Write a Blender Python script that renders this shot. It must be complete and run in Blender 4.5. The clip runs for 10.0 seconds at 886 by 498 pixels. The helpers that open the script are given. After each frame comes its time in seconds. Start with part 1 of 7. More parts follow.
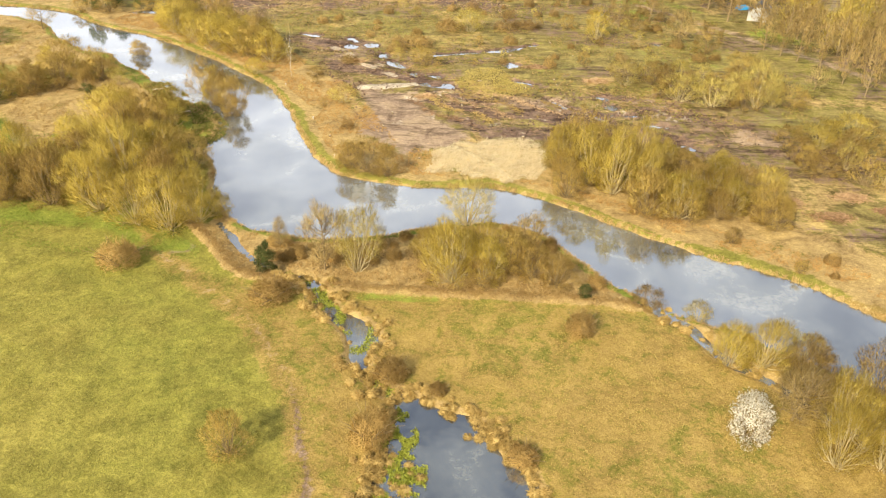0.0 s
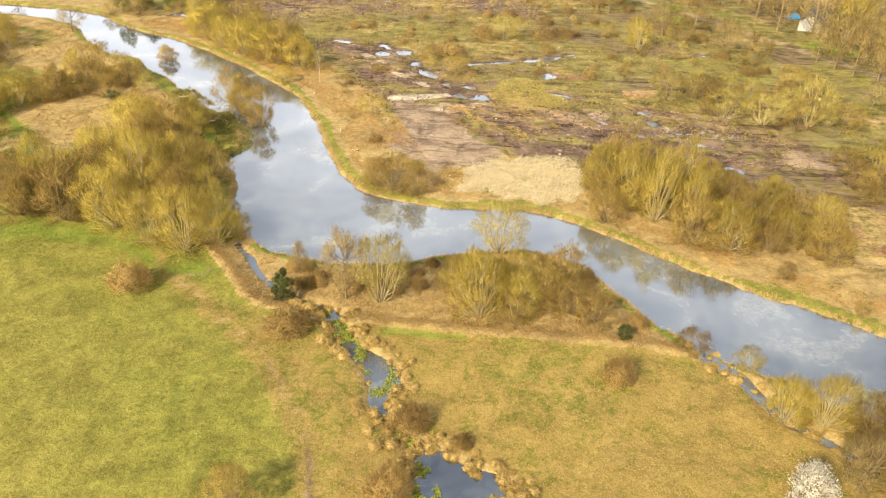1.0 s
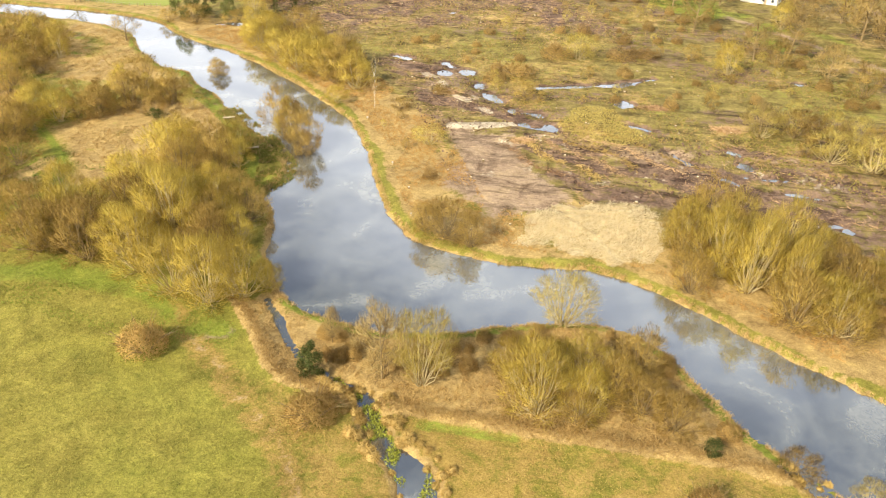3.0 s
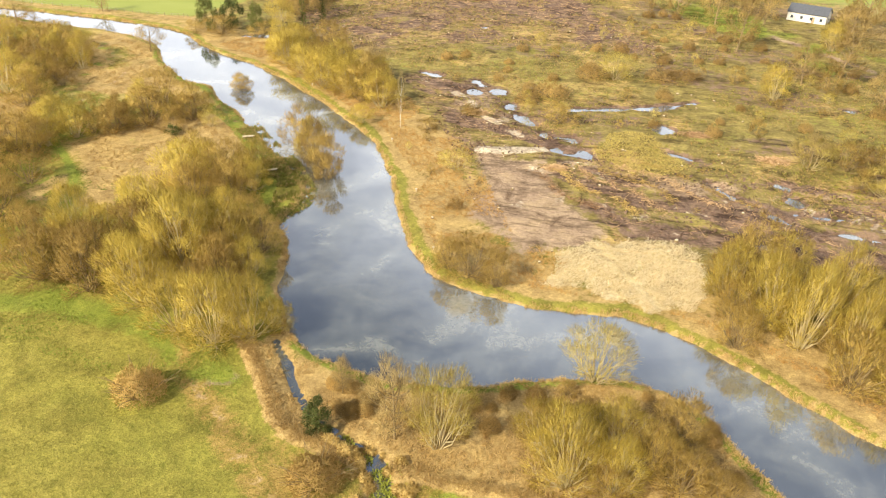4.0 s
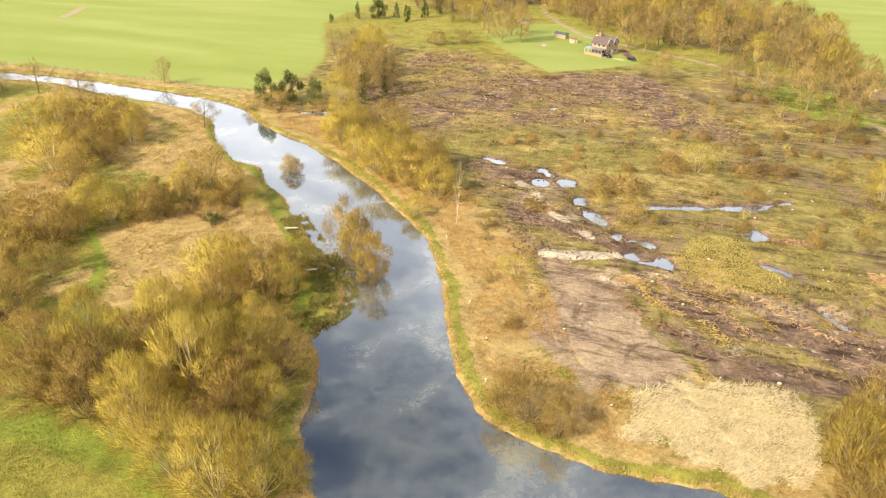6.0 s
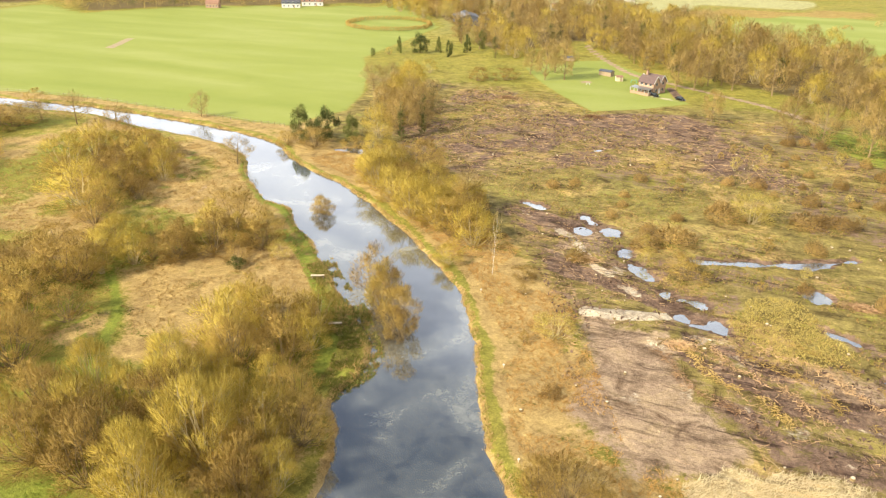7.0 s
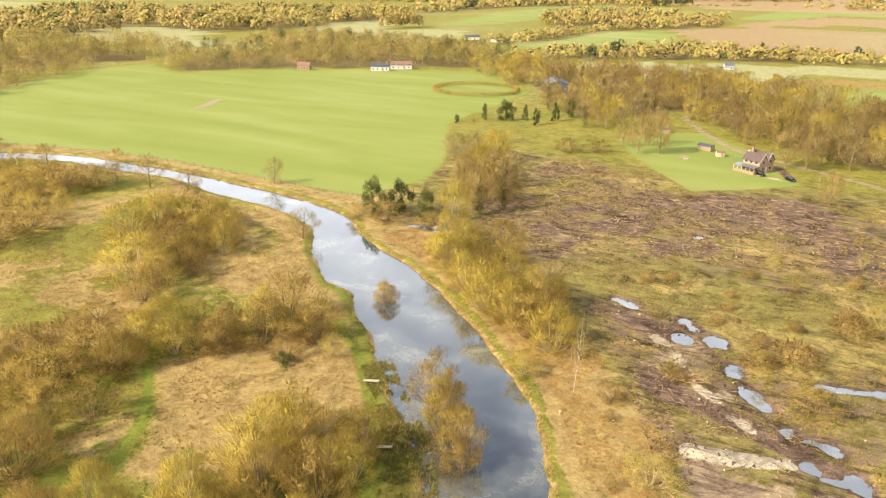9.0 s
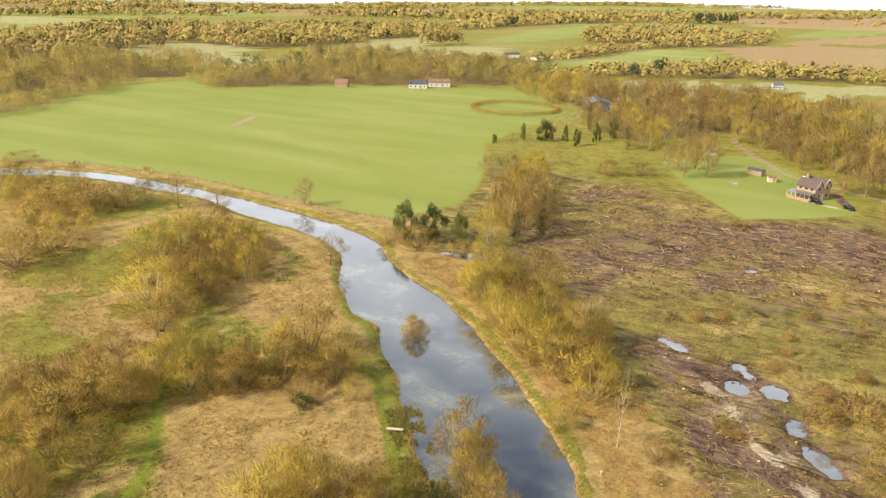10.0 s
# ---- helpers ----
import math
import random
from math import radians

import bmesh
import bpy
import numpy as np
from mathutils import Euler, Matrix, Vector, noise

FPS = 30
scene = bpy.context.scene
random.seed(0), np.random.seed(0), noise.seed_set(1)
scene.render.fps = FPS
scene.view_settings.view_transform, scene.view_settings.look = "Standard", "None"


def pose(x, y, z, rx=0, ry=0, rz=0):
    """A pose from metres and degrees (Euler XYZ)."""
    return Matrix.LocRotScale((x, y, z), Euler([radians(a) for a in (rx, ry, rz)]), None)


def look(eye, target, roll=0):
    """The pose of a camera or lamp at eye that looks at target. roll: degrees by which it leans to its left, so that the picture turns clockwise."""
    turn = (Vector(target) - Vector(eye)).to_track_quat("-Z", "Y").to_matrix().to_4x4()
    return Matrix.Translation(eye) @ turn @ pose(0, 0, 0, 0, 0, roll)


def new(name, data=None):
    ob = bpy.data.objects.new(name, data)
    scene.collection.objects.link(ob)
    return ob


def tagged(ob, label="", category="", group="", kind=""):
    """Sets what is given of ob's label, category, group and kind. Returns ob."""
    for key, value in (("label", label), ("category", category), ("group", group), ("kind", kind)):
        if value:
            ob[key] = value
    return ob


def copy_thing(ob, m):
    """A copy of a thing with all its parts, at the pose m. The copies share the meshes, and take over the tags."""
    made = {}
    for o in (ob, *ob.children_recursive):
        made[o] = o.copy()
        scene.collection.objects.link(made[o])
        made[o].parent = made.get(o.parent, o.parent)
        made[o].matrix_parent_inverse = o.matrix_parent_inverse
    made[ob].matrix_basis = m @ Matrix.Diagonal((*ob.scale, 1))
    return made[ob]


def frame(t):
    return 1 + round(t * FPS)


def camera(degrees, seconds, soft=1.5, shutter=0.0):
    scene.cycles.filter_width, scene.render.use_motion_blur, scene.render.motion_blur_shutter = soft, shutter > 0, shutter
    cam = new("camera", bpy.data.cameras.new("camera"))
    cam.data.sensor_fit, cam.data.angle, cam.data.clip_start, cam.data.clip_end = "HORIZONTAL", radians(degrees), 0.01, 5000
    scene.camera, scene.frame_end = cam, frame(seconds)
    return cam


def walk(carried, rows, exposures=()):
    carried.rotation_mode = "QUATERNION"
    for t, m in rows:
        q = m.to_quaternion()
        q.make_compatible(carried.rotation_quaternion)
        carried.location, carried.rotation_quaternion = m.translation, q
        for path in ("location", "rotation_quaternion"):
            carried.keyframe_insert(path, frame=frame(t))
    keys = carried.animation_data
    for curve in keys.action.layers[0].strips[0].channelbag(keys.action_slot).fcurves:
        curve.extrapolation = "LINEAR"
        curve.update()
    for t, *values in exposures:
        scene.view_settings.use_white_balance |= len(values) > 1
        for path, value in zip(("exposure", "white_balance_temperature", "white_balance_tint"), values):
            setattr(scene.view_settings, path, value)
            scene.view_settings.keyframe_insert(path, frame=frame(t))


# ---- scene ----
SCALE = 1.3   # metres in one unit of the plan below
cam = camera(61.9, 10.0, soft=1.2)
PATH = [
    (0, (1.156, 0.767, 64.318), (1.070, 2.985, 62.962), 1.1),
    (0.5, (0.998, 5.221, 64.333), (0.861, 7.433, 62.977), 1.0),
    (1, (0.790, 9.745, 64.358), (0.598, 11.952, 62.999), 1.0),
    (1.5, (0.502, 14.353, 64.414), (0.259, 16.555, 63.054), 0.9),
    (2, (0.202, 19.010, 64.451), (-0.094, 21.206, 63.090), 0.9),
    (2.5, (-0.243, 23.699, 64.448), (-0.589, 25.886, 63.085), 0.9),
    (3.8, (-1.949, 36.241, 64.250), (-2.425, 38.407, 62.890), 1.0),
    (4, (-2.226, 38.163, 64.245), (-2.720, 40.332, 62.901), 1.1),
    (4.5, (-3.062, 43.027, 64.227), (-3.609, 45.210, 62.925), 1.0),
    (5, (-4.027, 47.926, 64.228), (-4.632, 50.120, 62.972), 1.0),
    (5.5, (-5.101, 52.689, 64.217), (-5.765, 54.893, 63.007), 1.0),
    (5.7, (-5.580, 54.618, 64.212), (-6.270, 56.823, 63.021), 0.9),
    (7, (-8.978, 67.123, 64.256), (-9.850, 69.324, 63.184), 1.0),
    (7.5, (-10.529, 71.972, 64.237), (-11.475, 74.165, 63.211), 1.0),
    (8, (-12.219, 76.766, 64.266), (-13.238, 78.949, 63.287), 1.1),
    (8.5, (-13.998, 81.468, 64.297), (-15.090, 83.634, 63.362), 1.1),
    (9, (-15.946, 86.139, 64.305), (-17.111, 88.287, 63.413), 1.1),
    (9.5, (-18.064, 90.853, 64.262), (-19.295, 92.980, 63.410), 1.1),
    (10, (-20.452, 95.635, 64.195), (-21.737, 97.731, 63.353), 1.1),
]
EXPOSURES = [(0, 0.50), (4.5, 0.59), (7.5, 0.59), (8.5, 0.54), (9.0, 0.48), (10, 0.16)]
walk(cam, [(t, look(eye, target, roll)) for t, eye, target, roll in PATH], EXPOSURES)
# the path is in metres; the plan is laid out in units of SCALE metres (scaled at the end)

# ---- world and sun ----
SUN_AZ, SUN_EL = radians(212.0), radians(36.0)   # compass-like: from +y towards +x
world = bpy.data.worlds.new("world")
scene.world = world
world.use_nodes = True
wn, wl = world.node_tree.nodes, world.node_tree.links
wn.clear()
w_out = wn.new("ShaderNodeOutputWorld")
w_bg = wn.new("ShaderNodeBackground")
w_bg.inputs["Strength"].default_value = 0.064
sky = wn.new("ShaderNodeTexSky")
sky.sky_type = "NISHITA"
sky.sun_disc = False
sky.sun_elevation, sky.sun_rotation = SUN_EL, SUN_AZ
sky.air_density, sky.dust_density = 1.0, 2.0
# broken high cloud, the same all round the sky
w_geo = wn.new("ShaderNodeTexCoord")
w_sep = wn.new("ShaderNodeSeparateXYZ")
wl.new(w_geo.outputs["Generated"], w_sep.inputs[0])
w_add = wn.new("ShaderNodeMath"); w_add.operation = "ADD"; w_add.inputs[1].default_value = 0.18
wl.new(w_sep.outputs["Z"], w_add.inputs[0])
w_div = wn.new("ShaderNodeVectorMath"); w_div.operation = "DIVIDE"
w_com = wn.new("ShaderNodeCombineXYZ")
for k in range(3):
    wl.new(w_add.outputs[0], w_com.inputs[k])
wl.new(w_geo.outputs["Generated"], w_div.inputs[0])
wl.new(w_com.outputs[0], w_div.inputs[1])
w_noise = wn.new("ShaderNodeTexNoise")
w_noise.inputs["Scale"].default_value = 1.1
w_noise.inputs["Detail"].default_value = 6.0
w_noise.inputs["Roughness"].default_value = 0.55
wl.new(w_div.outputs[0], w_noise.inputs["Vector"])
w_ramp = wn.new("ShaderNodeValToRGB")
w_ramp.color_ramp.elements[0].position, w_ramp.color_ramp.elements[1].position = 0.38, 0.66
wl.new(w_noise.outputs["Fac"], w_ramp.inputs["Fac"])
# haze whitens the sky towards the horizon all round
w_haze = wn.new("ShaderNodeMapRange")
w_haze.interpolation_type = "SMOOTHSTEP"
for name, value in (("From Min", 0.20), ("From Max", 0.76), ("To Min", 1.0), ("To Max", 0.0)):
    w_haze.inputs[name].default_value = value
wl.new(w_sep.outputs["Z"], w_haze.inputs["Value"])
w_max = wn.new("ShaderNodeMath"); w_max.operation = "MAXIMUM"
wl.new(w_haze.outputs["Result"], w_max.inputs[0])
wl.new(w_ramp.outputs["Color"], w_max.inputs[1])
w_white = wn.new("ShaderNodeMix"); w_white.data_type = "RGBA"
wl.new(w_haze.outputs["Result"], w_white.inputs["Factor"])
w_white.inputs["A"].default_value = (7.6, 8.4, 9.8, 1)
w_white.inputs["B"].default_value = (26.0, 26.3, 27.0, 1)
w_mix = wn.new("ShaderNodeMix"); w_mix.data_type = "RGBA"
wl.new(w_max.outputs[0], w_mix.inputs["Factor"])
wl.new(w_white.outputs["Result"], w_mix.inputs["B"])
wl.new(sky.outputs["Color"], w_mix.inputs["A"])
wl.new(w_mix.outputs["Result"], w_bg.inputs["Color"])
wl.new(w_bg.outputs[0], w_out.inputs["Surface"])

sun = new("sun", bpy.data.lights.new("sun", "SUN"))
sun.data.energy, sun.data.angle, sun.data.color = 5.0, radians(4.0), (1.0, 0.90, 0.69)
sun_dir = Vector((math.sin(SUN_AZ) * math.cos(SUN_EL), math.cos(SUN_AZ) * math.cos(SUN_EL), math.sin(SUN_EL)))
sun.matrix_world = look(sun_dir * 300, (0, 0, 0))

# ---- materials ----
def ramp_node(nt, fac, stops):
    r = nt.nodes.new("ShaderNodeValToRGB")
    while len(r.color_ramp.elements) < len(stops):
        r.color_ramp.elements.new(0.5)
    for e, (p, c) in zip(r.color_ramp.elements, stops):
        e.position, e.color = p, (*c, 1)
    nt.links.new(fac, r.inputs["Fac"])
    return r.outputs["Color"]


def noise_node(nt, scale, detail=4.0, rough=0.55, vec=None, distort=0.0):
    n = nt.nodes.new("ShaderNodeTexNoise")
    n.inputs["Scale"].default_value = scale
    n.inputs["Detail"].default_value = detail
    n.inputs["Roughness"].default_value = rough
    n.inputs["Distortion"].default_value = distort
    if vec is not None:
        nt.links.new(vec, n.inputs["Vector"])
    return n.outputs["Fac"]


def math_node(nt, op, a, b=0.0, clamp=False):
    n = nt.nodes.new("ShaderNodeMath")
    n.operation, n.use_clamp = op, clamp
    for k, v in ((0, a), (1, b)):
        if isinstance(v, (int, float)):
            n.inputs[k].default_value = v
        else:
            nt.links.new(v, n.inputs[k])
    return n.outputs[0]


def mix_node(nt, fac, a, b, blend="MIX"):
    n = nt.nodes.new("ShaderNodeMix")
    n.data_type, n.blend_type = "RGBA", blend
    for name, v in (("Factor", fac), ("A", a), ("B", b)):
        if isinstance(v, (int, float)):
            n.inputs[name].default_value = v
        elif isinstance(v, tuple):
            n.inputs[name].default_value = (*v, 1)
        else:
            nt.links.new(v, n.inputs[name])
    return n.outputs["Result"]


def place_node(nt):
    v = nt.nodes.new("ShaderNodeVectorMath")
    v.operation = "SCALE"
    v.inputs["Scale"].default_value = 1 / SCALE
    nt.links.new(nt.nodes.new("ShaderNodeNewGeometry").outputs["Position"], v.inputs[0])
    return v.outputs[0]


def blank(name):
    m = bpy.data.materials.new(name)
    m.use_nodes = True
    nt = m.node_tree
    return m, nt, nt.nodes["Principled BSDF"]


def bumped(nt, bsdf, height, strength, distance):
    b = nt.nodes.new("ShaderNodeBump")
    b.inputs["Strength"].default_value, b.inputs["Distance"].default_value = strength, distance
    nt.links.new(height, b.inputs["Height"])
    nt.links.new(b.outputs[0], bsdf.inputs["Normal"])


def plain(name, color, rough=0.8, spread=0.25, scale=3.0, metal=0.0, bump=0.3):
    """A surface of one colour, mottled at two scales, with fine relief."""
    m, nt, bsdf = blank(name)
    tc = nt.nodes.new("ShaderNodeTexCoord").outputs["Object"]
    big, fine = noise_node(nt, scale, 3, vec=tc), noise_node(nt, scale * 9, 4, vec=tc)
    f = math_node(nt, "ADD", math_node(nt, "MULTIPLY", big, 0.6), math_node(nt, "MULTIPLY", fine, 0.4))
    lo, hi = tuple(c * (1 - spread) for c in color), tuple(min(1, c * (1 + spread)) for c in color)
    nt.links.new(ramp_node(nt, f, [(0.3, lo), (0.7, hi)]), bsdf.inputs["Base Color"])
    bsdf.inputs["Roughness"].default_value, bsdf.inputs["Metallic"].default_value = rough, metal
    bumped(nt, bsdf, fine, bump, 0.02)
    return m


def plant(name, dark, light, through_light=0.30, extra=None, tone=False):
    """Twigs, leaves or straw: each piece and each plant has its own shade."""
    m, nt, bsdf = blank(name)
    geo, info = nt.nodes.new("ShaderNodeNewGeometry"), nt.nodes.new("ShaderNodeObjectInfo")
    f = math_node(nt, "ADD", math_node(nt, "MULTIPLY", geo.outputs["Random Per Island"], 0.42),
                  math_node(nt, "MULTIPLY", info.outputs["Random"], 0.58))
    if tone:
        own = nt.nodes.new("ShaderNodeAttribute")
        own.attribute_name = "tone"
        f = math_node(nt, "ADD", math_node(nt, "MULTIPLY", geo.outputs["Random Per Island"], 0.18), math_node(nt, "MULTIPLY", own.outputs["Fac"], 0.82))
    stops = [(0.12, dark), (0.88, light)] if extra is None else [(0.1, dark), (0.6, light), (0.95, extra)]
    if tone:
        stops = [(0.1, dark), (0.35, light), (0.55, tuple(c * 0.62 for c in light)), (0.75, extra), (0.92, light)]
    col = ramp_node(nt, f, stops)
    big = noise_node(nt, 0.35, 3, vec=place_node(nt))
    col = mix_node(nt, 0.35, col, ramp_node(nt, big, [(0.3, (0.60, 0.57, 0.55)), (0.7, (1.0, 1.0, 1.0))]), "MULTIPLY")
    bsdf.inputs["Roughness"].default_value = 0.75
    bsdf.inputs["Specular IOR Level"].default_value = 0.2
    nt.links.new(col, bsdf.inputs["Base Color"])
    tr = nt.nodes.new("ShaderNodeBsdfTranslucent")
    nt.links.new(col, tr.inputs["Color"])
    mx = nt.nodes.new("ShaderNodeMixShader")
    mx.inputs[0].default_value = through_light
    nt.links.new(bsdf.outputs[0], mx.inputs[1])
    nt.links.new(tr.outputs[0], mx.inputs[2])
    nt.links.new(mx.outputs[0], nt.nodes["Material Output"].inputs["Surface"])
    return m


M_BARK = plain("bark", (0.25, 0.175, 0.075), 0.9, 0.35, 2.0)
M_BARK_MID = plain("brown_bark", (0.29, 0.205, 0.095), 0.9, 0.3, 2.0)
M_BARK_PALE = plain("pale_bark", (0.50, 0.40, 0.20), 0.9, 0.3, 2.0)
M_BIRCH = plain("birch_bark", (0.72, 0.66, 0.56), 0.8, 0.3, 3.0)
M_TWIG = {
    "willow": plant("willow_twigs", (0.34, 0.245, 0.045), (0.66, 0.495, 0.10), extra=(0.72, 0.56, 0.11)),
    "sallow": plant("sallow_twigs", (0.28, 0.180, 0.052), (0.56, 0.385, 0.105), extra=(0.66, 0.48, 0.115)),
    "pale": plant("pale_willow_twigs", (0.52, 0.40, 0.09), (0.80, 0.65, 0.18)),
    "bare": plant("bare_twigs", (0.38, 0.275, 0.10), (0.64, 0.48, 0.20)),
    "tall": plant("ash_twigs", (0.32, 0.215, 0.075), (0.62, 0.44, 0.155)),
    "bramble": plant("bramble_stems", (0.32, 0.20, 0.06), (0.64, 0.43, 0.145)),
    "ivy": plant("ivy_leaves", (0.07, 0.09, 0.025), (0.22, 0.24, 0.06)),
    "bud": plant("catkins", (0.44, 0.35, 0.07), (0.62, 0.50, 0.13)),
    "blossom": plant("blossom_petals", (0.78, 0.72, 0.56), (0.94, 0.89, 0.76)),
}
M_STRAW = plant("dead_grass", (0.38, 0.245, 0.085), (0.70, 0.51, 0.22), 0.4)
M_REED = plant("pale_reed", (0.58, 0.46, 0.25), (0.86, 0.75, 0.50), 0.4)
M_TUFT = plant("meadow_grass", (0.17, 0.17, 0.03), (0.46, 0.40, 0.10))
M_TUFT_DRY = plant("rough_meadow_grass", (0.28, 0.20, 0.04), (0.56, 0.42, 0.13))
M_TUFT_GREEN = plant("green_grass", (0.10, 0.16, 0.02), (0.28, 0.34, 0.05))
M_SEDGE = plant("sedge_leaves", (0.33, 0.22, 0.06), (0.63, 0.45, 0.16), 0.3)
M_CLOD = plant("mud_clods", (0.05, 0.032, 0.025), (0.24, 0.15, 0.10), 0.0)
M_RUST = plant("rust_grass", (0.38, 0.21, 0.06), (0.70, 0.45, 0.16), 0.4)
M_MARGIN = plant("marginal_leaves", (0.09, 0.105, 0.02), (0.30, 0.29, 0.06))
M_WEED = plant("water_weed", (0.28, 0.31, 0.035), (0.52, 0.52, 0.09))
M_BRASH = plant("cut_branches", (0.22, 0.12, 0.06), (0.62, 0.42, 0.22), 0.0)
# bare-twig tones, lightened in the colour itself to stand for distance haze
M_WOODS = plant("hazed_woodland_twigs", (0.32, 0.235, 0.085), (0.64, 0.52, 0.155), extra=(0.62, 0.43, 0.165), tone=True)
M_WOODS_DARK = plant("evergreen_woodland", (0.07, 0.085, 0.035), (0.22, 0.23, 0.075))


def ground_material():
    m, nt, bsdf = blank("ground")
    pos = place_node(nt)
    big = noise_node(nt, 0.045, 4, 0.6, pos)
    mid = noise_node(nt, 0.42, 6, 0.72, pos, 0.6)
    fine = noise_node(nt, 2.0, 6, 0.75, pos, 0.4)
    grain = noise_node(nt, 7.0, 4, 0.7, pos)
    rag = math_node(nt, "ADD", math_node(nt, "MULTIPLY", mid, 0.6), math_node(nt, "MULTIPLY", fine, 0.4))

    def shade(dark, light, amount=0.5):
        f = math_node(nt, "ADD", math_node(nt, "MULTIPLY", fine, amount), math_node(nt, "MULTIPLY", mid, 1 - amount))
        return ramp_node(nt, f, [(0.38, dark), (0.62, light)])

    covers = {}
    for att in ("cover_a", "cover_b", "cover_c"):
        a = nt.nodes.new("ShaderNodeAttribute")
        a.attribute_name = att
        s = nt.nodes.new("ShaderNodeSeparateColor")
        nt.links.new(a.outputs["Color"], s.inputs[0])
        covers[att] = (*s.outputs, a.outputs["Alpha"])

    def laid(col, weight, over, ragged=2.0):
        # weight - 0.5 shifted by the ragged noise, then a short ramp
        f = math_node(nt, "ADD", weight, math_node(nt, "MULTIPLY", math_node(nt, "SUBTRACT", rag, 0.5), ragged))
        f = math_node(nt, "MULTIPLY", math_node(nt, "SUBTRACT", f, 0.38), 4.5, True)
        return mix_node(nt, f, col, over)

    a, b, c = covers["cover_a"], covers["cover_b"], covers["cover_c"]
    col = mix_node(nt, ramp_node(nt, big, [(0.35, (0, 0, 0)), (0.65, (1, 1, 1))]),
                   shade((0.205, 0.175, 0.030), (0.43, 0.355, 0.080)), shade((0.15, 0.150, 0.024), (0.36, 0.325, 0.062)))
    col = laid(col, c[2], shade((0.27, 0.18, 0.045), (0.46, 0.315, 0.095)))             # browner meadow
    band = nt.nodes.new("ShaderNodeMapping")
    band.inputs["Rotation"].default_value = (0, 0, -0.55)
    band.inputs["Scale"].default_value = (0.012, 0.055, 1.0)
    nt.links.new(pos, band.inputs["Vector"])
    sown = noise_node(nt, 1.0, 5, 0.5, band.outputs[0], 0.3)
    col = laid(col, b[0], ramp_node(nt, sown, [(0.28, (0.232, 0.270, 0.054)), (0.50, (0.272, 0.302, 0.070)), (0.74, (0.325, 0.340, 0.102))]), 0.2)   # young crop
    col = laid(col, b[1], shade((0.36, 0.24, 0.115), (0.46, 0.315, 0.16), 0.3), 0.1)    # ploughland
    col = laid(col, c[3], shade((0.34, 0.325, 0.13), (0.50, 0.46, 0.23), 0.3), 0.6)    # pale pasture
    col = laid(col, b[2], shade((0.13, 0.095, 0.04), (0.28, 0.205, 0.085)))             # floor of woods
    col = laid(col, c[1], shade((0.18, 0.142, 0.042), (0.38, 0.295, 0.10)), 1.6)         # rough clearing
    col = laid(col, a[1], shade((0.30, 0.195, 0.072), (0.58, 0.41, 0.165)))             # dead grass
    col = laid(col, a[2], shade((0.085, 0.054, 0.040), (0.33, 0.215, 0.150)), 2.4)      # mud
    col = laid(col, b[3], shade((0.27, 0.185, 0.115), (0.49, 0.35, 0.235)), 1.4)         # trodden earth
    col = laid(col, a[3], shade((0.44, 0.33, 0.16), (0.70, 0.57, 0.34)), 1.6)         # pale reed litter
    col = laid(col, c[0], shade((0.42, 0.335, 0.235), (0.70, 0.60, 0.46)), 1.4)         # pale sand and chalk
    col = laid(col, a[0], shade((0.14, 0.175, 0.022), (0.31, 0.325, 0.055)), 1.6)       # lush grass
    # litter, wet hollows and old growth break up the rough ground
    mott = noise_node(nt, 0.21, 9, 0.76, pos, 0.8)
    sl = nt.nodes.new("ShaderNodeMapping")
    sl.inputs["Rotation"].default_value = (0, 0, 0.98)
    sl.inputs["Scale"].default_value = (0.16, 1.0, 1.0)
    nt.links.new(pos, sl.inputs["Vector"])
    strip = noise_node(nt, 0.75, 6, 0.7, sl.outputs[0], 0.5)
    rough = math_node(nt, "ADD", math_node(nt, "MULTIPLY", c[1], 1.5), math_node(nt, "MULTIPLY", a[1], 0.7), True)
    rough = math_node(nt, "SUBTRACT", math_node(nt, "MAXIMUM", rough, 0.42), math_node(nt, "MULTIPLY", b[0], 0.9), True)
    col = mix_node(nt, rough, col, ramp_node(nt, mott, [(0.36, (0.40, 0.36, 0.33)), (0.50, (0.95, 0.95, 0.95)), (0.64, (1.25, 1.28, 1.15))]), "MULTIPLY")
    torn = math_node(nt, "ADD", math_node(nt, "MULTIPLY", c[1], 0.9), math_node(nt, "MULTIPLY", a[2], 0.8), True)
    col = mix_node(nt, torn, col, ramp_node(nt, strip, [(0.38, (0.40, 0.37, 0.36)), (0.48, (1, 1, 1)), (0.60, (1.0, 1.0, 1.0)), (0.68, (1.7, 1.6, 1.45))]), "MULTIPLY")
    col = mix_node(nt, math_node(nt, "SUBTRACT", 0.6, math_node(nt, "MULTIPLY", b[0], 0.42)), col, ramp_node(nt, grain, [(0.34, (0.50, 0.50, 0.50)), (0.66, (1.3, 1.3, 1.3))]), "MULTIPLY")
    nt.links.new(col, bsdf.inputs["Base Color"])
    bsdf.inputs["Roughness"].default_value = 0.95
    bsdf.inputs["Specular IOR Level"].default_value = 0.15
    h = math_node(nt, "ADD", fine, math_node(nt, "MULTIPLY", grain, 0.4))
    h = math_node(nt, "MULTIPLY", h, math_node(nt, "SUBTRACT", 1.0, math_node(nt, "MULTIPLY", b[0], 0.9), True))
    bumped(nt, bsdf, h, 0.85, 0.32)
    return m


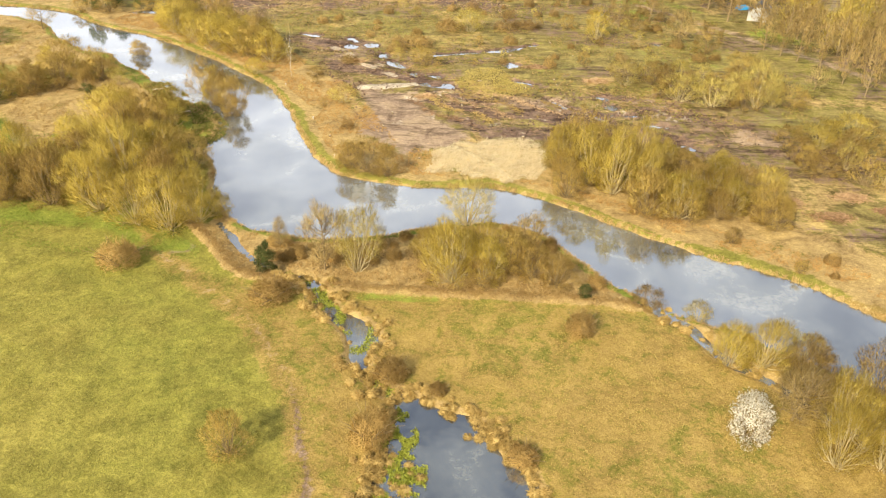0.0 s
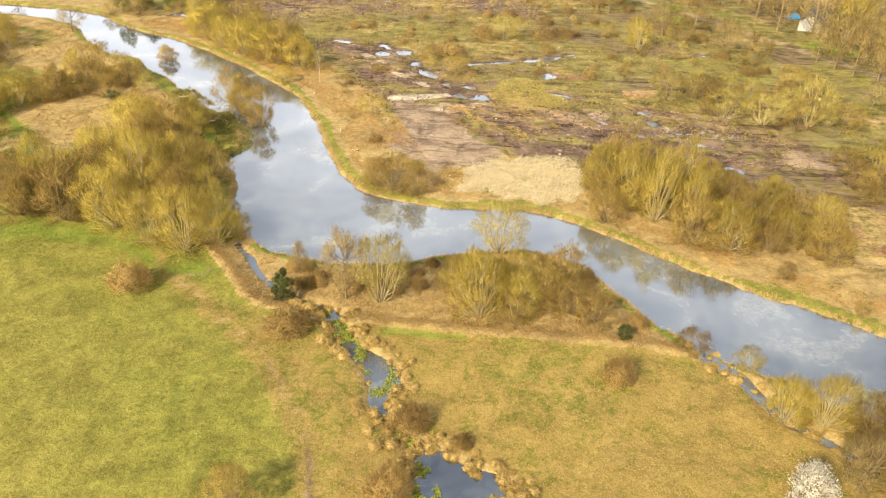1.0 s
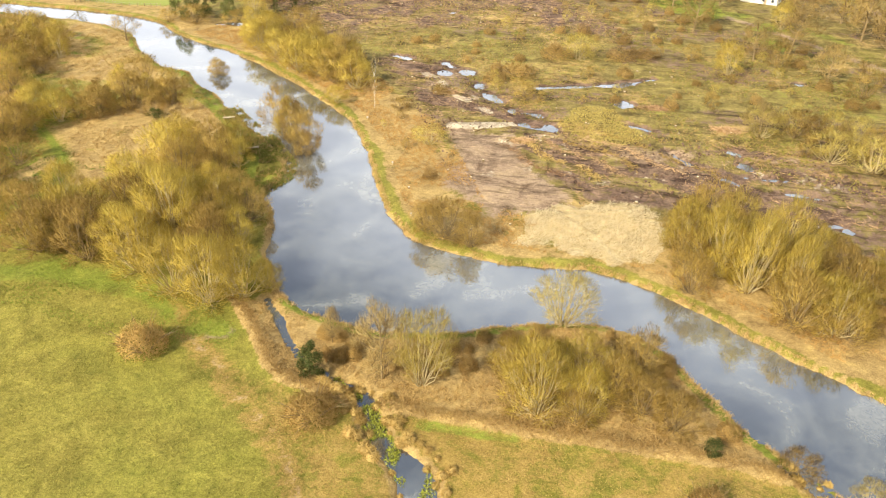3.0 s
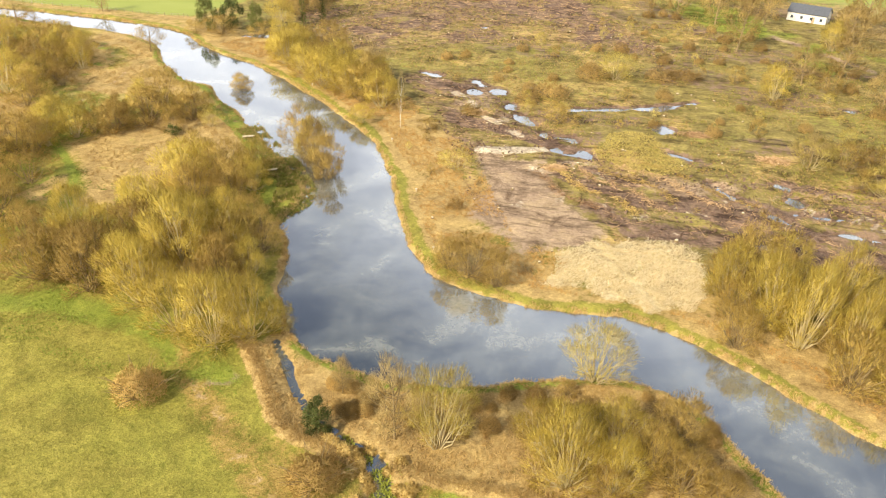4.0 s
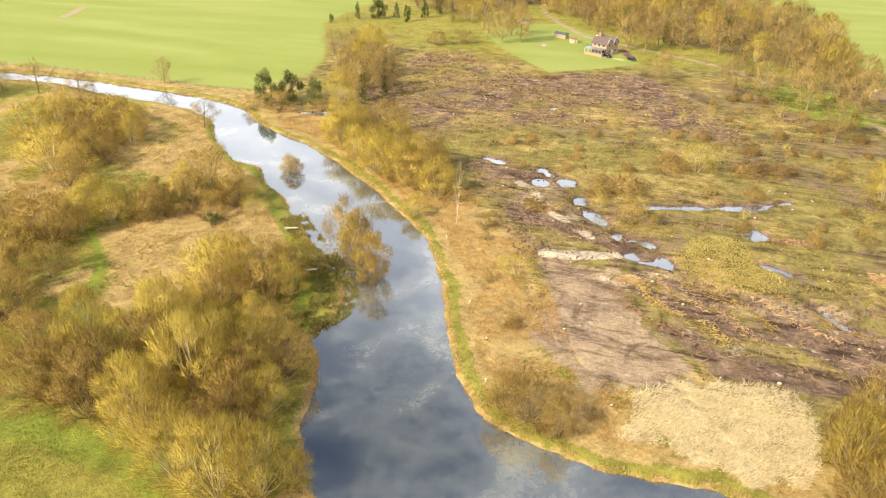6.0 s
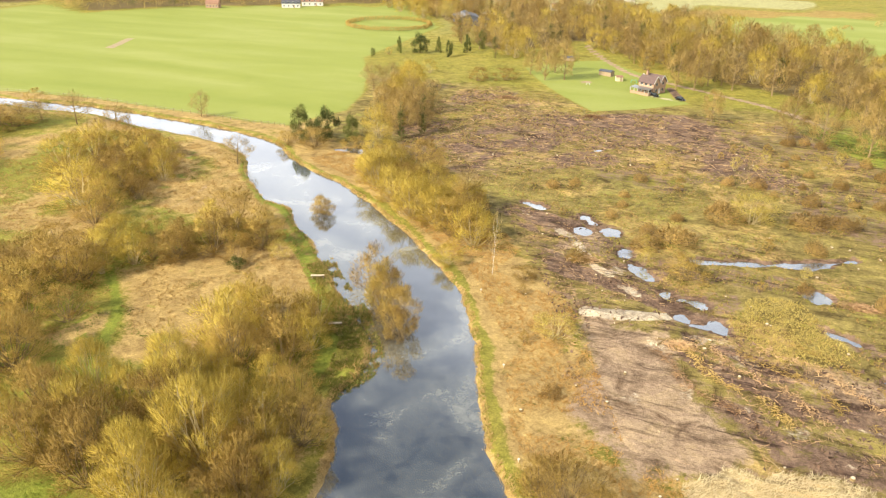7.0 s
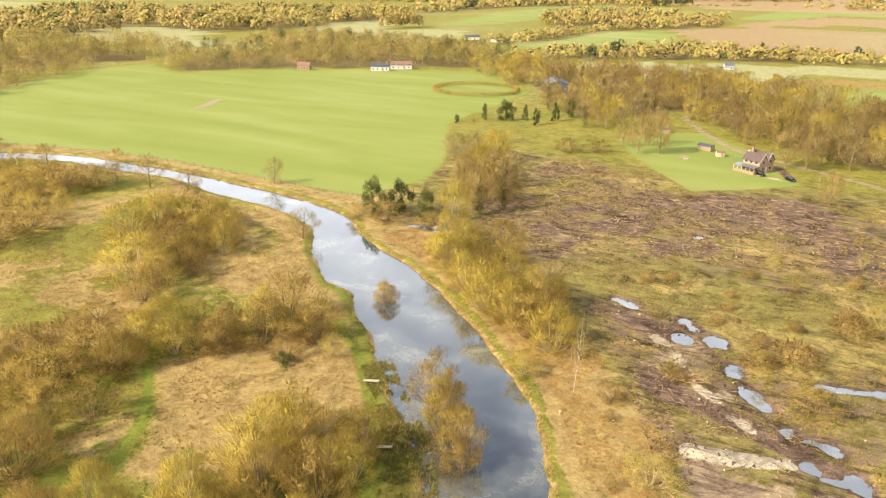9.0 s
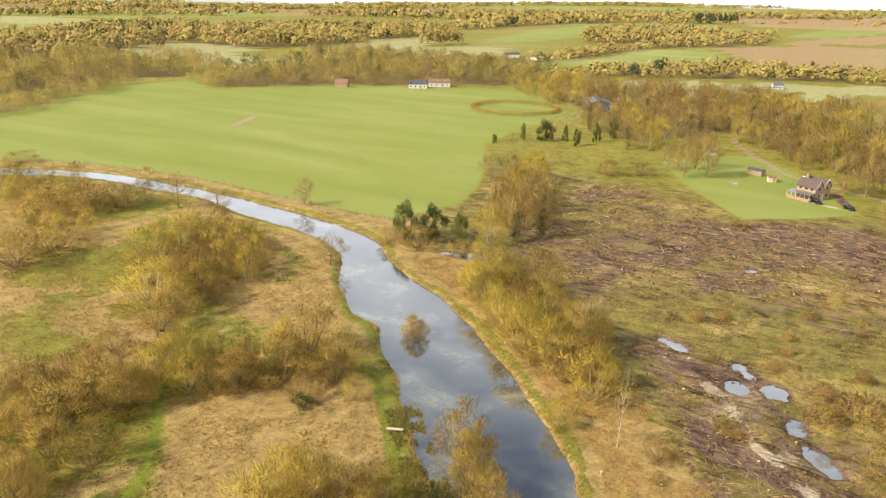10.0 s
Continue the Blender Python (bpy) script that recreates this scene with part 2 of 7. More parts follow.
def water_material():
    m, nt, bsdf = blank("river_water")
    pos = place_node(nt)
    bed = noise_node(nt, 0.10, 4, 0.55, pos, 0.6)
    weed = noise_node(nt, 0.9, 6, 0.7, pos, 1.2)
    f = math_node(nt, "ADD", math_node(nt, "MULTIPLY", bed, 0.7), math_node(nt, "MULTIPLY", weed, 0.3))
    col = ramp_node(nt, f, [(0.42, (0.040, 0.046, 0.050)), (0.53, (0.105, 0.112, 0.105)), (0.66, (0.25, 0.25, 0.21))])
    nt.links.new(col, bsdf.inputs["Base Color"])
    bsdf.inputs["Roughness"].default_value = 0.9
    bsdf.inputs["Specular IOR Level"].default_value = 0.0
    gl = nt.nodes.new("ShaderNodeBsdfGlossy")
    gl.inputs["Roughness"].default_value = 0.03
    gl.inputs["Color"].default_value = (0.93, 0.95, 1.0, 1)
    b = nt.nodes.new("ShaderNodeBump")
    b.inputs["Strength"].default_value, b.inputs["Distance"].default_value = 0.05, 0.05
    nt.links.new(noise_node(nt, 1.3, 3, 0.5, pos), b.inputs["Height"])
    nt.links.new(b.outputs[0], gl.inputs["Normal"])
    fr = nt.nodes.new("ShaderNodeFresnel")
    fr.inputs["IOR"].default_value = 3.6
    mx = nt.nodes.new("ShaderNodeMixShader")
    nt.links.new(fr.outputs[0], mx.inputs[0])
    nt.links.new(bsdf.outputs[0], mx.inputs[1])
    nt.links.new(gl.outputs[0], mx.inputs[2])
    nt.links.new(mx.outputs[0], nt.nodes["Material Output"].inputs["Surface"])
    return m


M_GROUND, M_WATER = ground_material(), water_material()
# the hills' base colour carries the blue-grey of distance haze
M_HAZED_HILLS = plain("hazed_hills", (0.50, 0.54, 0.53), 1.0, 0.14, 0.01)
M_BRICK = plain("brick", (0.40, 0.255, 0.165), 0.9, 0.3, 2.5)
M_RENDER = plain("cream_render", (0.74, 0.68, 0.54), 0.85, 0.12, 0.8)
M_WHITE = plain("white_paint", (0.62, 0.60, 0.55), 0.6, 0.08, 1.0)
M_TILE = plain("roof_tiles", (0.13, 0.085, 0.075), 0.8, 0.35, 2.0)
M_SLATE = plain("slate", (0.09, 0.095, 0.11), 0.6, 0.25, 1.5)
M_REDTILE = plain("red_roof_tiles", (0.27, 0.15, 0.10), 0.85, 0.25, 1.5)
M_TIMBER = plain("weathered_timber", (0.36, 0.27, 0.17), 0.9, 0.3, 2.0)
M_PALE_TIMBER = plain("pale_timber", (0.66, 0.55, 0.38), 0.85, 0.2, 2.0)
M_GLASS = plain("window_glass", (0.05, 0.06, 0.07), 0.08, 0.1, 1.0, bump=0.0)
M_CARPAINT = plain("black_car_paint", (0.012, 0.012, 0.014), 0.25, 0.1, 1.0, bump=0.0)
# tyre rubber; the same near-black also paints the barn doorway's shade
M_RUBBER_SHADE = plain("rubber_and_doorway_shade", (0.02, 0.02, 0.02), 0.9, 0.2, 3.0)
M_STEEL = plain("grey_steel", (0.40, 0.40, 0.40), 0.4, 0.1, 2.0, 0.8)
M_BLUE = plain("blue_tarpaulin", (0.03, 0.30, 0.62), 0.6, 0.2, 1.5)
M_GREENPAINT = plain("green_paint", (0.10, 0.34, 0.24), 0.6, 0.2, 1.5)

# ---- helpers for building ----
def part(name, bm, material, parent, label="", smooth=False):
    """Links a bmesh as one mesh object under a thing or under a part."""
    me = bpy.data.meshes.new(name)
    bm.to_mesh(me)
    bm.free()
    if smooth:
        me.polygons.foreach_set("use_smooth", [True] * len(me.polygons))
    me.materials.append(material)
    ob = new(name, me)
    ob.parent = parent
    if label:
        ob["label"] = label
    return ob


def soup(name, verts, faces, material, parent=None, smooth=False):
    """One mesh object out of arrays of corners and faces."""
    me = bpy.data.meshes.new(name)
    verts, faces = np.asarray(verts, np.float32), np.asarray(faces, np.int32)
    n = faces.shape[1]
    me.vertices.add(len(verts))
    me.vertices.foreach_set("co", verts.ravel())
    me.loops.add(faces.size)
    me.loops.foreach_set("vertex_index", faces.ravel())
    me.polygons.add(len(faces))
    me.polygons.foreach_set("loop_start", np.arange(0, faces.size, n, dtype=np.int32))
    me.polygons.foreach_set("use_smooth", np.full(len(faces), smooth))
    me.update(calc_edges=True)
    me.materials.append(material)
    ob = new(name, me)
    if parent is not None:
        ob.parent = parent
    return ob


def triangles(name, tris, material, parent=None, normals=None):
    """One mesh of loose triangles: tris is n x 3 x 3. normals, n x 3 or n x 3 x 3: the way in which the crown round each piece faces, by which light spreads over it."""
    tris = np.array(tris, np.float32)
    if normals is not None:
        n = np.asarray(normals, np.float32)
        n = np.repeat(n[:, None], 3, 1) if n.ndim == 2 else n.copy()
        n /= np.linalg.norm(n, axis=2, keepdims=True) + 1e-6
        turned = (np.cross(tris[:, 1] - tris[:, 0], tris[:, 2] - tris[:, 0]) * n.sum(1)).sum(1) < 0
        tris[turned], n[turned] = tris[turned][:, [0, 2, 1]], n[turned][:, [0, 2, 1]]
    ob = soup(name, tris.reshape(-1, 3), np.arange(len(tris) * 3).reshape(-1, 3), material, parent, normals is not None)
    if normals is not None:
        ob.data.normals_split_custom_set_from_vertices(n.reshape(-1, 3).tolist())
    return ob


def box(bm, size, at=(0, 0, 0), turn=0.0, bevel=0.0):
    m = Matrix.Translation(at) @ Matrix.Rotation(turn, 4, "Z") @ Matrix.Diagonal((*size, 1))
    made = bmesh.ops.create_cube(bm, size=1, matrix=m)["verts"]
    if bevel:
        edges = {e for v in made for e in v.link_edges}
        bmesh.ops.bevel(bm, geom=list(edges), offset=bevel, segments=1, affect="EDGES")
    return made


def boxed(*args, **kw):
    bm = bmesh.new()
    box(bm, *args, **kw)
    return bm


rng = np.random.default_rng(7)
LATTICE = rng.random((256, 256))


def vnoise(x, y, size):
    """Smooth value noise, 0 to 1, of that size in metres."""
    x, y = np.asarray(x, float) / size + 900, np.asarray(y, float) / size + 900
    i, j = np.floor(x).astype(int), np.floor(y).astype(int)
    u, v = x - i, y - j
    u, v = u * u * (3 - 2 * u), v * v * (3 - 2 * v)
    g = lambda a, b: LATTICE[a % 256, b % 256]
    return (g(i, j) * (1 - u) + g(i + 1, j) * u) * (1 - v) + (g(i, j + 1) * (1 - u) + g(i + 1, j + 1) * u) * v


def fbm(x, y, size, octaves=4):
    out, amp, total = 0.0, 1.0, 0.0
    for k in range(octaves):
        out, total = out + amp * vnoise(x + 37 * k, y - 53 * k, size / 2**k), total + amp
        amp *= 0.55
    return out / total


def step(lo, hi, v):
    u = np.clip((v - lo) / (hi - lo), 0, 1)
    return u * u * (3 - 2 * u)


def smooth_line(points, cuts=4, closed=False):
    """Catmull-Rom through the points (rows of two or more numbers)."""
    p = np.array(points, float)
    n = len(p)
    out = []
    for i in range(n if closed else n - 1):
        a, b, c, d = (p[(i + k) % n] if closed else p[min(max(i + k, 0), n - 1)] for k in (-1, 0, 1, 2))
        for s in range(cuts):
            t = s / cuts
            out.append(0.5 * (2 * b + (c - a) * t + (2 * a - 5 * b + 4 * c - d) * t**2 + (3 * b - a - 3 * c + d) * t**3))
    if not closed:
        out.append(p[-1])
    return np.array(out)


def line_distance(x, y, pts):
    """Distance to a line; with a third column, less the width there."""
    best = np.full(np.shape(x), 1e6)
    for a, b in zip(pts[:-1], pts[1:]):
        dx, dy = b[0] - a[0], b[1] - a[1]
        t = np.clip(((x - a[0]) * dx + (y - a[1]) * dy) / (dx * dx + dy * dy + 1e-9), 0, 1)
        d = np.hypot(x - a[0] - t * dx, y - a[1] - t * dy)
        if len(a) > 2:
            d = d - (a[2] + t * (b[2] - a[2]))
        best = np.minimum(best, d)
    return best


def area_distance(x, y, poly):
    """Signed distance to a closed outline, negative inside."""
    p = np.asarray(poly, float)[:, :2]
    q = np.vstack([p, p[:1]])
    inside = np.zeros(np.shape(x), bool)
    for a, b in zip(q[:-1], q[1:]):
        cross = (a[1] > y) != (b[1] > y)
        inside ^= cross & (x < (b[0] - a[0]) * (y - a[1]) / (b[1] - a[1] + 1e-12) + a[0])
    return np.where(inside, -1, 1) * line_distance(x, y, q)


# ---- the plan of the valley ----
WATER_Z = -0.4
EAST_BANK = [(95, 30), (70, 52), (58, 63), (48.7, 70.2), (40.6, 77.7), (34.7, 80.8), (28.5, 84.7), (21.9, 89.4), (14.7, 94.9),
             (9.2, 98.2), (5, 100), (1.6, 100.5), (-5.1, 99.2), (-10.3, 100.3), (-17.4, 102), (-21.5, 105.3), (-25.3, 110.9),
             (-28.9, 118.9), (-33.3, 129.4), (-37, 136.8), (-42, 143.9), (-48.3, 150.2), (-60.3, 161.3), (-68, 167.6),
             (-79, 175.5), (-88.5, 180), (-96.6, 185.5), (-106, 193.6), (-116.5, 197), (-131.7, 199.8), (-151, 201.5),
             (-171, 202.5), (-186, 201), (-206, 199), (-226, 192), (-250, 178), (-300, 160)]
WEST_BANK = [(88, 18), (64, 40), (52, 50), (43, 57.7), (38, 61.7), (30.7, 66.9), (25.2, 69.6), (19.5, 74.3), (17.2, 77.2), (14.8, 80.9),
             (12, 85), (8.5, 88.4), (4.1, 89.2), (-0.8, 88.5), (-5.7, 86.7), (-10, 84.8), (-14.2, 83.8), (-19.1, 83), (-22.6, 83.7),
             (-28.3, 85.6), (-32.1, 88.3), (-34.5, 92.5), (-37.2, 97), (-39, 104), (-42.5, 109.3), (-43.4, 113), (-43, 117.5),
             (-44.3, 121.7), (-47, 125.5), (-50, 129), (-57, 135), (-61, 140), (-69.5, 148.6), (-74, 152.5), (-80, 158.8),
             (-86.4, 161), (-91.3, 165.4), (-98, 171.5), (-103, 178.5), (-109, 184), (-121.5, 189), (-133, 190.3), (-148, 192.5),
             (-164, 196), (-178, 194.3), (-197, 193.8), (-210, 190.2), (-245, 171), (-295, 152)]
EAST_LINE, WEST_LINE = smooth_line(EAST_BANK), smooth_line(WEST_BANK)
RIVER = np.vstack([EAST_LINE, WEST_LINE[::-1]])
POND = smooth_line([(-4.4, 54.2), (-2.1, 53.5), (0.1, 52.1), (2.8, 51.6), (4.3, 48.5), (5.5, 46.9), (7.4, 44.8), (7.8, 42),
                    (9, 37), (6, 31), (-4, 32), (-6.8, 38), (-6.6, 42.3), (-6.2, 46), (-5.9, 49.5), (-5.6, 52.5)], 4, True)
STREAM = smooth_line([(-33, 86.5, 0.35), (-30.8, 83.8, 0.4), (-26.6, 78.4, 0.25), (-22, 75.3, 0.35), (-19.5, 74, 0.7), (-17.6, 72.8, 0.8),
                      (-15.1, 68.9, 1.0), (-13, 66.5, 0.9), (-10, 63.3, 1.5), (-10, 60, 0.8), (-8.3, 56.3, 0.6), (-4.6, 53.6, 1.0)])
DITCH = smooth_line([(20.5, 72, 0.3), (22.2, 70.7, 0.6), (24.3, 68.5, 0.8), (25.9, 67.3, 0.7), (27.4, 63.7, 0.8), (29.1, 61.1, 0.8),
                     (31.4, 59.3, 0.7), (34, 56.5, 0.5), (39, 51, 0.5), (46, 44, 0.5)])
BACKWATER = smooth_line([(-90.5, 195.5, 1.0), (-86, 196.3, 2.0), (-82.5, 197, 1.6), (-79.5, 199.5, 0.8)])
RUNNEL = smooth_line([(-9, 165.5, 0.3), (-3, 167.3, 0.5), (1, 168.6, 0.5), (7, 170.6, 0.9), (10, 172.5, 0.8), (15, 176, 0.3)])
DRAIN = smooth_line([(15.2, 139.2, 0.3), (18.4, 135, 0.45), (21.2, 132.4, 0.4), (25.2, 128.4, 0.4)])
# x, y, half length, half width, turn
PUDDLES = [(-38.9, 179, 1.7, 1.0, -0.5), (-28, 170.6, 1.2, 1.3, 0.2), (-27.6, 175.6, 2.6, 0.9, -0.7), (-23.6, 172.2, 1.9, 1.2, -0.9),
           (-19.8, 164.5, 1.0, 1.5, 0.2), (-16.3, 158.3, 1.8, 0.8, -0.9), (-11.7, 151.9, 0.9, 1.0, 0.3), (-8.6, 151.3, 2.0, 0.8, -0.2),
           (-12.4, 147.8, 0.6, 0.6, 0), (-9.3, 145.7, 1.1, 0.9, -0.5), (-6.6, 144, 1.0, 0.6, -0.2), (-3.9, 144.9, 1.0, 1.5, 0.5),
           (-7.7, 141.3, 0.8, 1.2, 0.5), (8.4, 160.1, 1.5, 1.7, 0.3), (11, 148.7, 1.6, 0.7, -0.3), (-35.3, 220.5, 1.2, 0.8, 0)]
PUDDLES_EAST = [(27.5, 135.5, 1.1, 1.5, 0.4), (30.2, 131.9, 1.7, 0.6, 0.1), (26.1, 140.8, 1.5, 0.7, -0.3), (21.1, 120.8, 1.0, 0.9, 0.2),
                (25.8, 124.2, 0.7, 1.2, 0.2), (26.9, 121.4, 0.8, 0.5, 0), (33.5, 126.8, 1.6, 0.5, -0.1), (38, 117, 1.6, 0.6, -0.5),
                (43.8, 179.4, 0.9, 0.9, 0), (-33, 223.4, 0.9, 0.7, 0)]
BANKLINE = smooth_line([(-36.5, 86), (-30.9, 79.5), (-26.9, 74.5), (-22, 72.8), (-18.1, 72.1), (-7.3, 71.6), (2.6, 71.3), (12.5, 71.4), (18.9, 70.8), (22.5, 69.8)])
MEADOW_PATH = smooth_line([(-43, 82), (-40.3, 80.2), (-30.8, 71.8), (-23.7, 65.6), (-18.1, 58.2), (-15.3, 53.4), (-13.5, 47.6), (-11.8, 42), (-11, 30)])
ISLAND = [(-35, 85.5), (-27, 75), (-18, 72.6), (22, 71), (34, 63), (60, 40), (64, 42), (38, 62.5), (19, 75.5), (12, 85.5), (4, 89.5), (-10, 85), (-20, 83.5), (-30, 87)]
REEDS = [(-6.5, 104.4), (-4, 109.5), (-1, 113.6), (4, 117), (8, 119), (11.2, 116.5), (12.5, 112), (13.6, 107.5), (10.5, 102.3), (6, 101.8), (0.9, 102.8)]
MUD_MAIN = [(-12, 109), (-17.5, 119.7), (-25, 140), (-33, 155), (-45, 177), (-36, 181), (-25, 173), (-13, 157), (-3, 146), (2, 140),
            (14, 140), (24, 144), (36, 142), (45, 131), (62, 120), (70, 112), (60, 108), (45, 118), (34, 117), (26, 118.5), (14, 121), (2, 116)]
MUD_NORTH = [(-84, 213), (-88, 240), (-86, 266), (-78, 276), (-62, 262), (-47, 249), (-33, 258), (-18, 262), (-6, 245), (6, 222), (14, 205), (4, 204),
             (-12, 212), (-24, 207), (-36, 204), (-52, 194), (-60, 192), (-72, 202)]
SAND = smooth_line([(-21, 141.8, 1.3), (-18, 142.2, 1.5), (-14.5, 143.2, 1.3), (-11, 144.6, 0.9)])
CHALK = smooth_line([(-33.5, 170, 0.6), (-29, 166.5, 0.9), (-24, 158, 0.5), (-18.5, 152, 0.8), (-15.5, 149.5, 0.6)])
TRACKWAY = smooth_line([(-19, 140), (-15.5, 130), (-13, 120), (-9.5, 114)])
YELLOW = [(-3, 145.8), (-1.2, 150), (-0.8, 154.8), (2.5, 156.5), (6.4, 156.5), (9, 150), (12.5, 143.5), (8, 139), (3.7, 138.4)]
LAWN = [(-67, 287), (-55, 270), (-44, 256), (-31, 266), (-19, 278), (-25, 284), (-29, 300), (-38, 318), (-56, 340), (-68, 330), (-80, 312)]
CROP = [(-140, 303), (-124, 275), (-112, 249), (-106, 228), (-112, 208), (-128, 207.5), (-150, 208), (-178, 209), (-206, 206), (-232, 198), (-262, 186), (-340, 170),
        (-420, 225), (-372, 240), (-352, 270), (-380, 318), (-376, 372), (-330, 350), (-300, 405), (-252, 431), (-199, 462), (-176, 440), (-146, 392)]
LANE = smooth_line([(-70, 372), (-60.9, 350), (-42.7, 316.3), (-26.7, 304.5), (0, 284.9), (13.6, 268.3), (21.4, 257.9), (37, 232), (62, 196), (80, 166), (93, 142), (120, 96)])
LEFT_TRACK = smooth_line([(-93, 128.5), (-90, 125.5), (-84.2, 120.6), (-79.6, 116.3), (-76.6, 111.6), (-74.4, 107.5), (-72, 103)])
MARSH_PATH = smooth_line([(-98, 139.5), (-99, 147.5), (-99.4, 155.5), (-101, 163)])
# far fields
PLOUGH = [(-212, 966), (-154, 822), (-120, 735), (-86, 733), (-33, 751), (120, 770), (90, 1150), (-47, 1120), (-144, 1072)]
PLOUGH_UPPER = [(-165, 1090), (-153, 1240), (-64, 1546), (60, 1500), (40, 1210), (-51, 1225)]
GREEN_FIELDS = [
    [(46, 345), (42, 305), (49, 282), (62, 262), (98, 222), (160, 150), (230, 200), (190, 330), (100, 400), (52, 385)],
    [(-271, 617), (-246, 627), (-219, 627), (-165, 719), (-165, 830), (-215, 923), (-248, 850), (-252, 714)],
    [(-453, 859), (-493, 1012), (-564, 1277), (-562, 1607), (-499, 1375), (-410, 1072), (-396, 894), (-422, 846)],
    [(-192, 1304), (-181, 1612), (-90, 2216), (60, 2000), (40, 1600), (-67, 1633), (-122, 1367)],
    [(-42, 464), (-23, 503), (40, 540), (120, 520), (110, 360), (40, 400), (-21, 441), (-35, 430)],
    [(-1721, 997), (-1688, 1133), (-1376, 1029), (-1345, 925), (-1506, 879)],
    [(-1167, 694), (-1039, 714), (-960, 645), (-992, 598)],
]
PALE_FIELDS = [
    [(-182, 492), (-183, 532), (-142, 564), (-67, 604), (20, 630), (40, 590), (-45, 560), (-87, 541), (-116, 530)],
    [(-94, 496), (-100, 544), (-69, 564), (-33, 560), (-50, 521)],
    [(-612, 511), (-668, 573), (-615, 620), (-549, 580), (-501, 521), (-390, 501), (-387, 473), (-449, 478), (-499, 457), (-554, 465)],
    [(-466, 483), (-422, 534), (-386, 499), (-392, 456), (-430, 450)],
    [(-537, 759), (-552, 829), (-541, 863), (-445, 720), (-384, 750), (-346, 712), (-327, 655), (-387, 649), (-451, 677), (-487, 661)],
    [(-1446, 846), (-1261, 892), (-1072, 735), (-1206, 715)],
]
STUBBLE = [(-92, 486), (-25, 542), (60, 575), (60, 545), (-23, 508), (-80, 469)]
WOODS = {
    "farm": [(-185, 450), (-150, 400), (-135, 389), (-120, 350), (-97, 330), (-84, 340), (-72, 372), (-43, 337), (-29, 318), (-10, 305), (14, 290), (30, 276),
             (37, 300), (40, 340), (34, 375), (10, 400), (-42, 463), (-68, 477), (-94, 483), (-130, 498), (-161, 472), (-192, 499)],
    "hedge": [(-300, 205), (-316, 229), (-340, 273), (-357, 308), (-373, 333), (-390, 340), (-381, 299), (-359, 252), (-340, 205)],
    "west": [(-377, 262), (-392, 316), (-399, 352), (-380, 382), (-397, 403), (-442, 426), (-491, 416), (-531, 390), (-543, 353), (-560, 300), (-460, 240)],
    "slope": [(-640, 330), (-586, 377), (-561, 433), (-579, 484), (-633, 559), (-689, 640), (-805, 790), (-954, 854), (-987, 800), (-892, 639), (-843, 554), (-824, 506), (-840, 400)],
    "middle": [(-332, 345), (-313, 375), (-302, 399), (-284, 407), (-263, 422), (-257, 434), (-213, 465), (-200, 484), (-214, 536), (-271, 577), (-304, 585), (-341, 577),
               (-426, 608), (-424, 540), (-389, 453), (-399, 412), (-380, 382)],
    "centre": [(-654, 603), (-556, 573), (-523, 621), (-512, 712), (-542, 804), (-538, 931), (-635, 1098), (-754, 1023), (-821, 920), (-791, 782)],
    "poplar": [(-450, 728), (-426, 782), (-440, 800), (-464, 745)],
    "band": [(-201, 499), (-192, 556), (-154, 581), (-115, 602), (-66, 627), (-29, 638), (90, 680), (90, 735), (-31, 692), (-74, 696), (-130, 679), (-174, 650), (-207, 595), (-223, 553)],
    "lynchet": [(-271, 617), (-254, 721), (-251, 859), (-220, 944), (-231, 990), (-275, 897), (-277, 753), (-291, 658)],
    "upper": [(-332, 875), (-301, 956), (-225, 939), (-163, 1067), (-192, 1234), (-287, 1257), (-378, 1369), (-422, 1243), (-396, 1046)],
    "ridge": [(-614, 1064), (-602, 1147), (-609, 1375), (-575, 1643), (-424, 1842), (-536, 2255), (-751, 2227), (-824, 1845), (-783, 1453)],
    "crest": [(-427, 1778), (-363, 1886), (-395, 1960), (-460, 1860)],
}
GLADES = np.array([(-330, 590, 14), (-337, 620, 14), (-314, 668, 16), (-288, 661, 18), (-250, 428, 15), (-246, 440, 15), (-285, 402, 11), (-270, 414, 6), (50, 256, 13), (46, 240, 9), (76, 207, 8), (-138, 408, 17), (-128, 400, 14), (-133, 440, 8),
                   (-124, 474, 10), (-112, 490, 12), (-99, 494, 10)], float)     # open yards round houses and barns


def reed_distance(x, y):
    """Ragged outline of the reed bed."""
    return area_distance(x + (vnoise(x, y, 5) - 0.5) * 4.0, y + (vnoise(x + 70, y, 4) - 0.5) * 4.5, REEDS) + (vnoise(x, y, 1.5) - 0.5) * 1.5


def puddle_distance(x, y):
    best = np.full(np.shape(x), 1e6)
    for px, py, a, b, turn in PUDDLES + PUDDLES_EAST:
        a, b = a * 1.12, b * 1.12
        u, v = (x - px) * math.cos(turn) + (y - py) * math.sin(turn), (y - py) * math.cos(turn) - (x - px) * math.sin(turn)
        best = np.minimum(best, (np.hypot(u / a, v / b) - 1) * min(a, b))
    return best


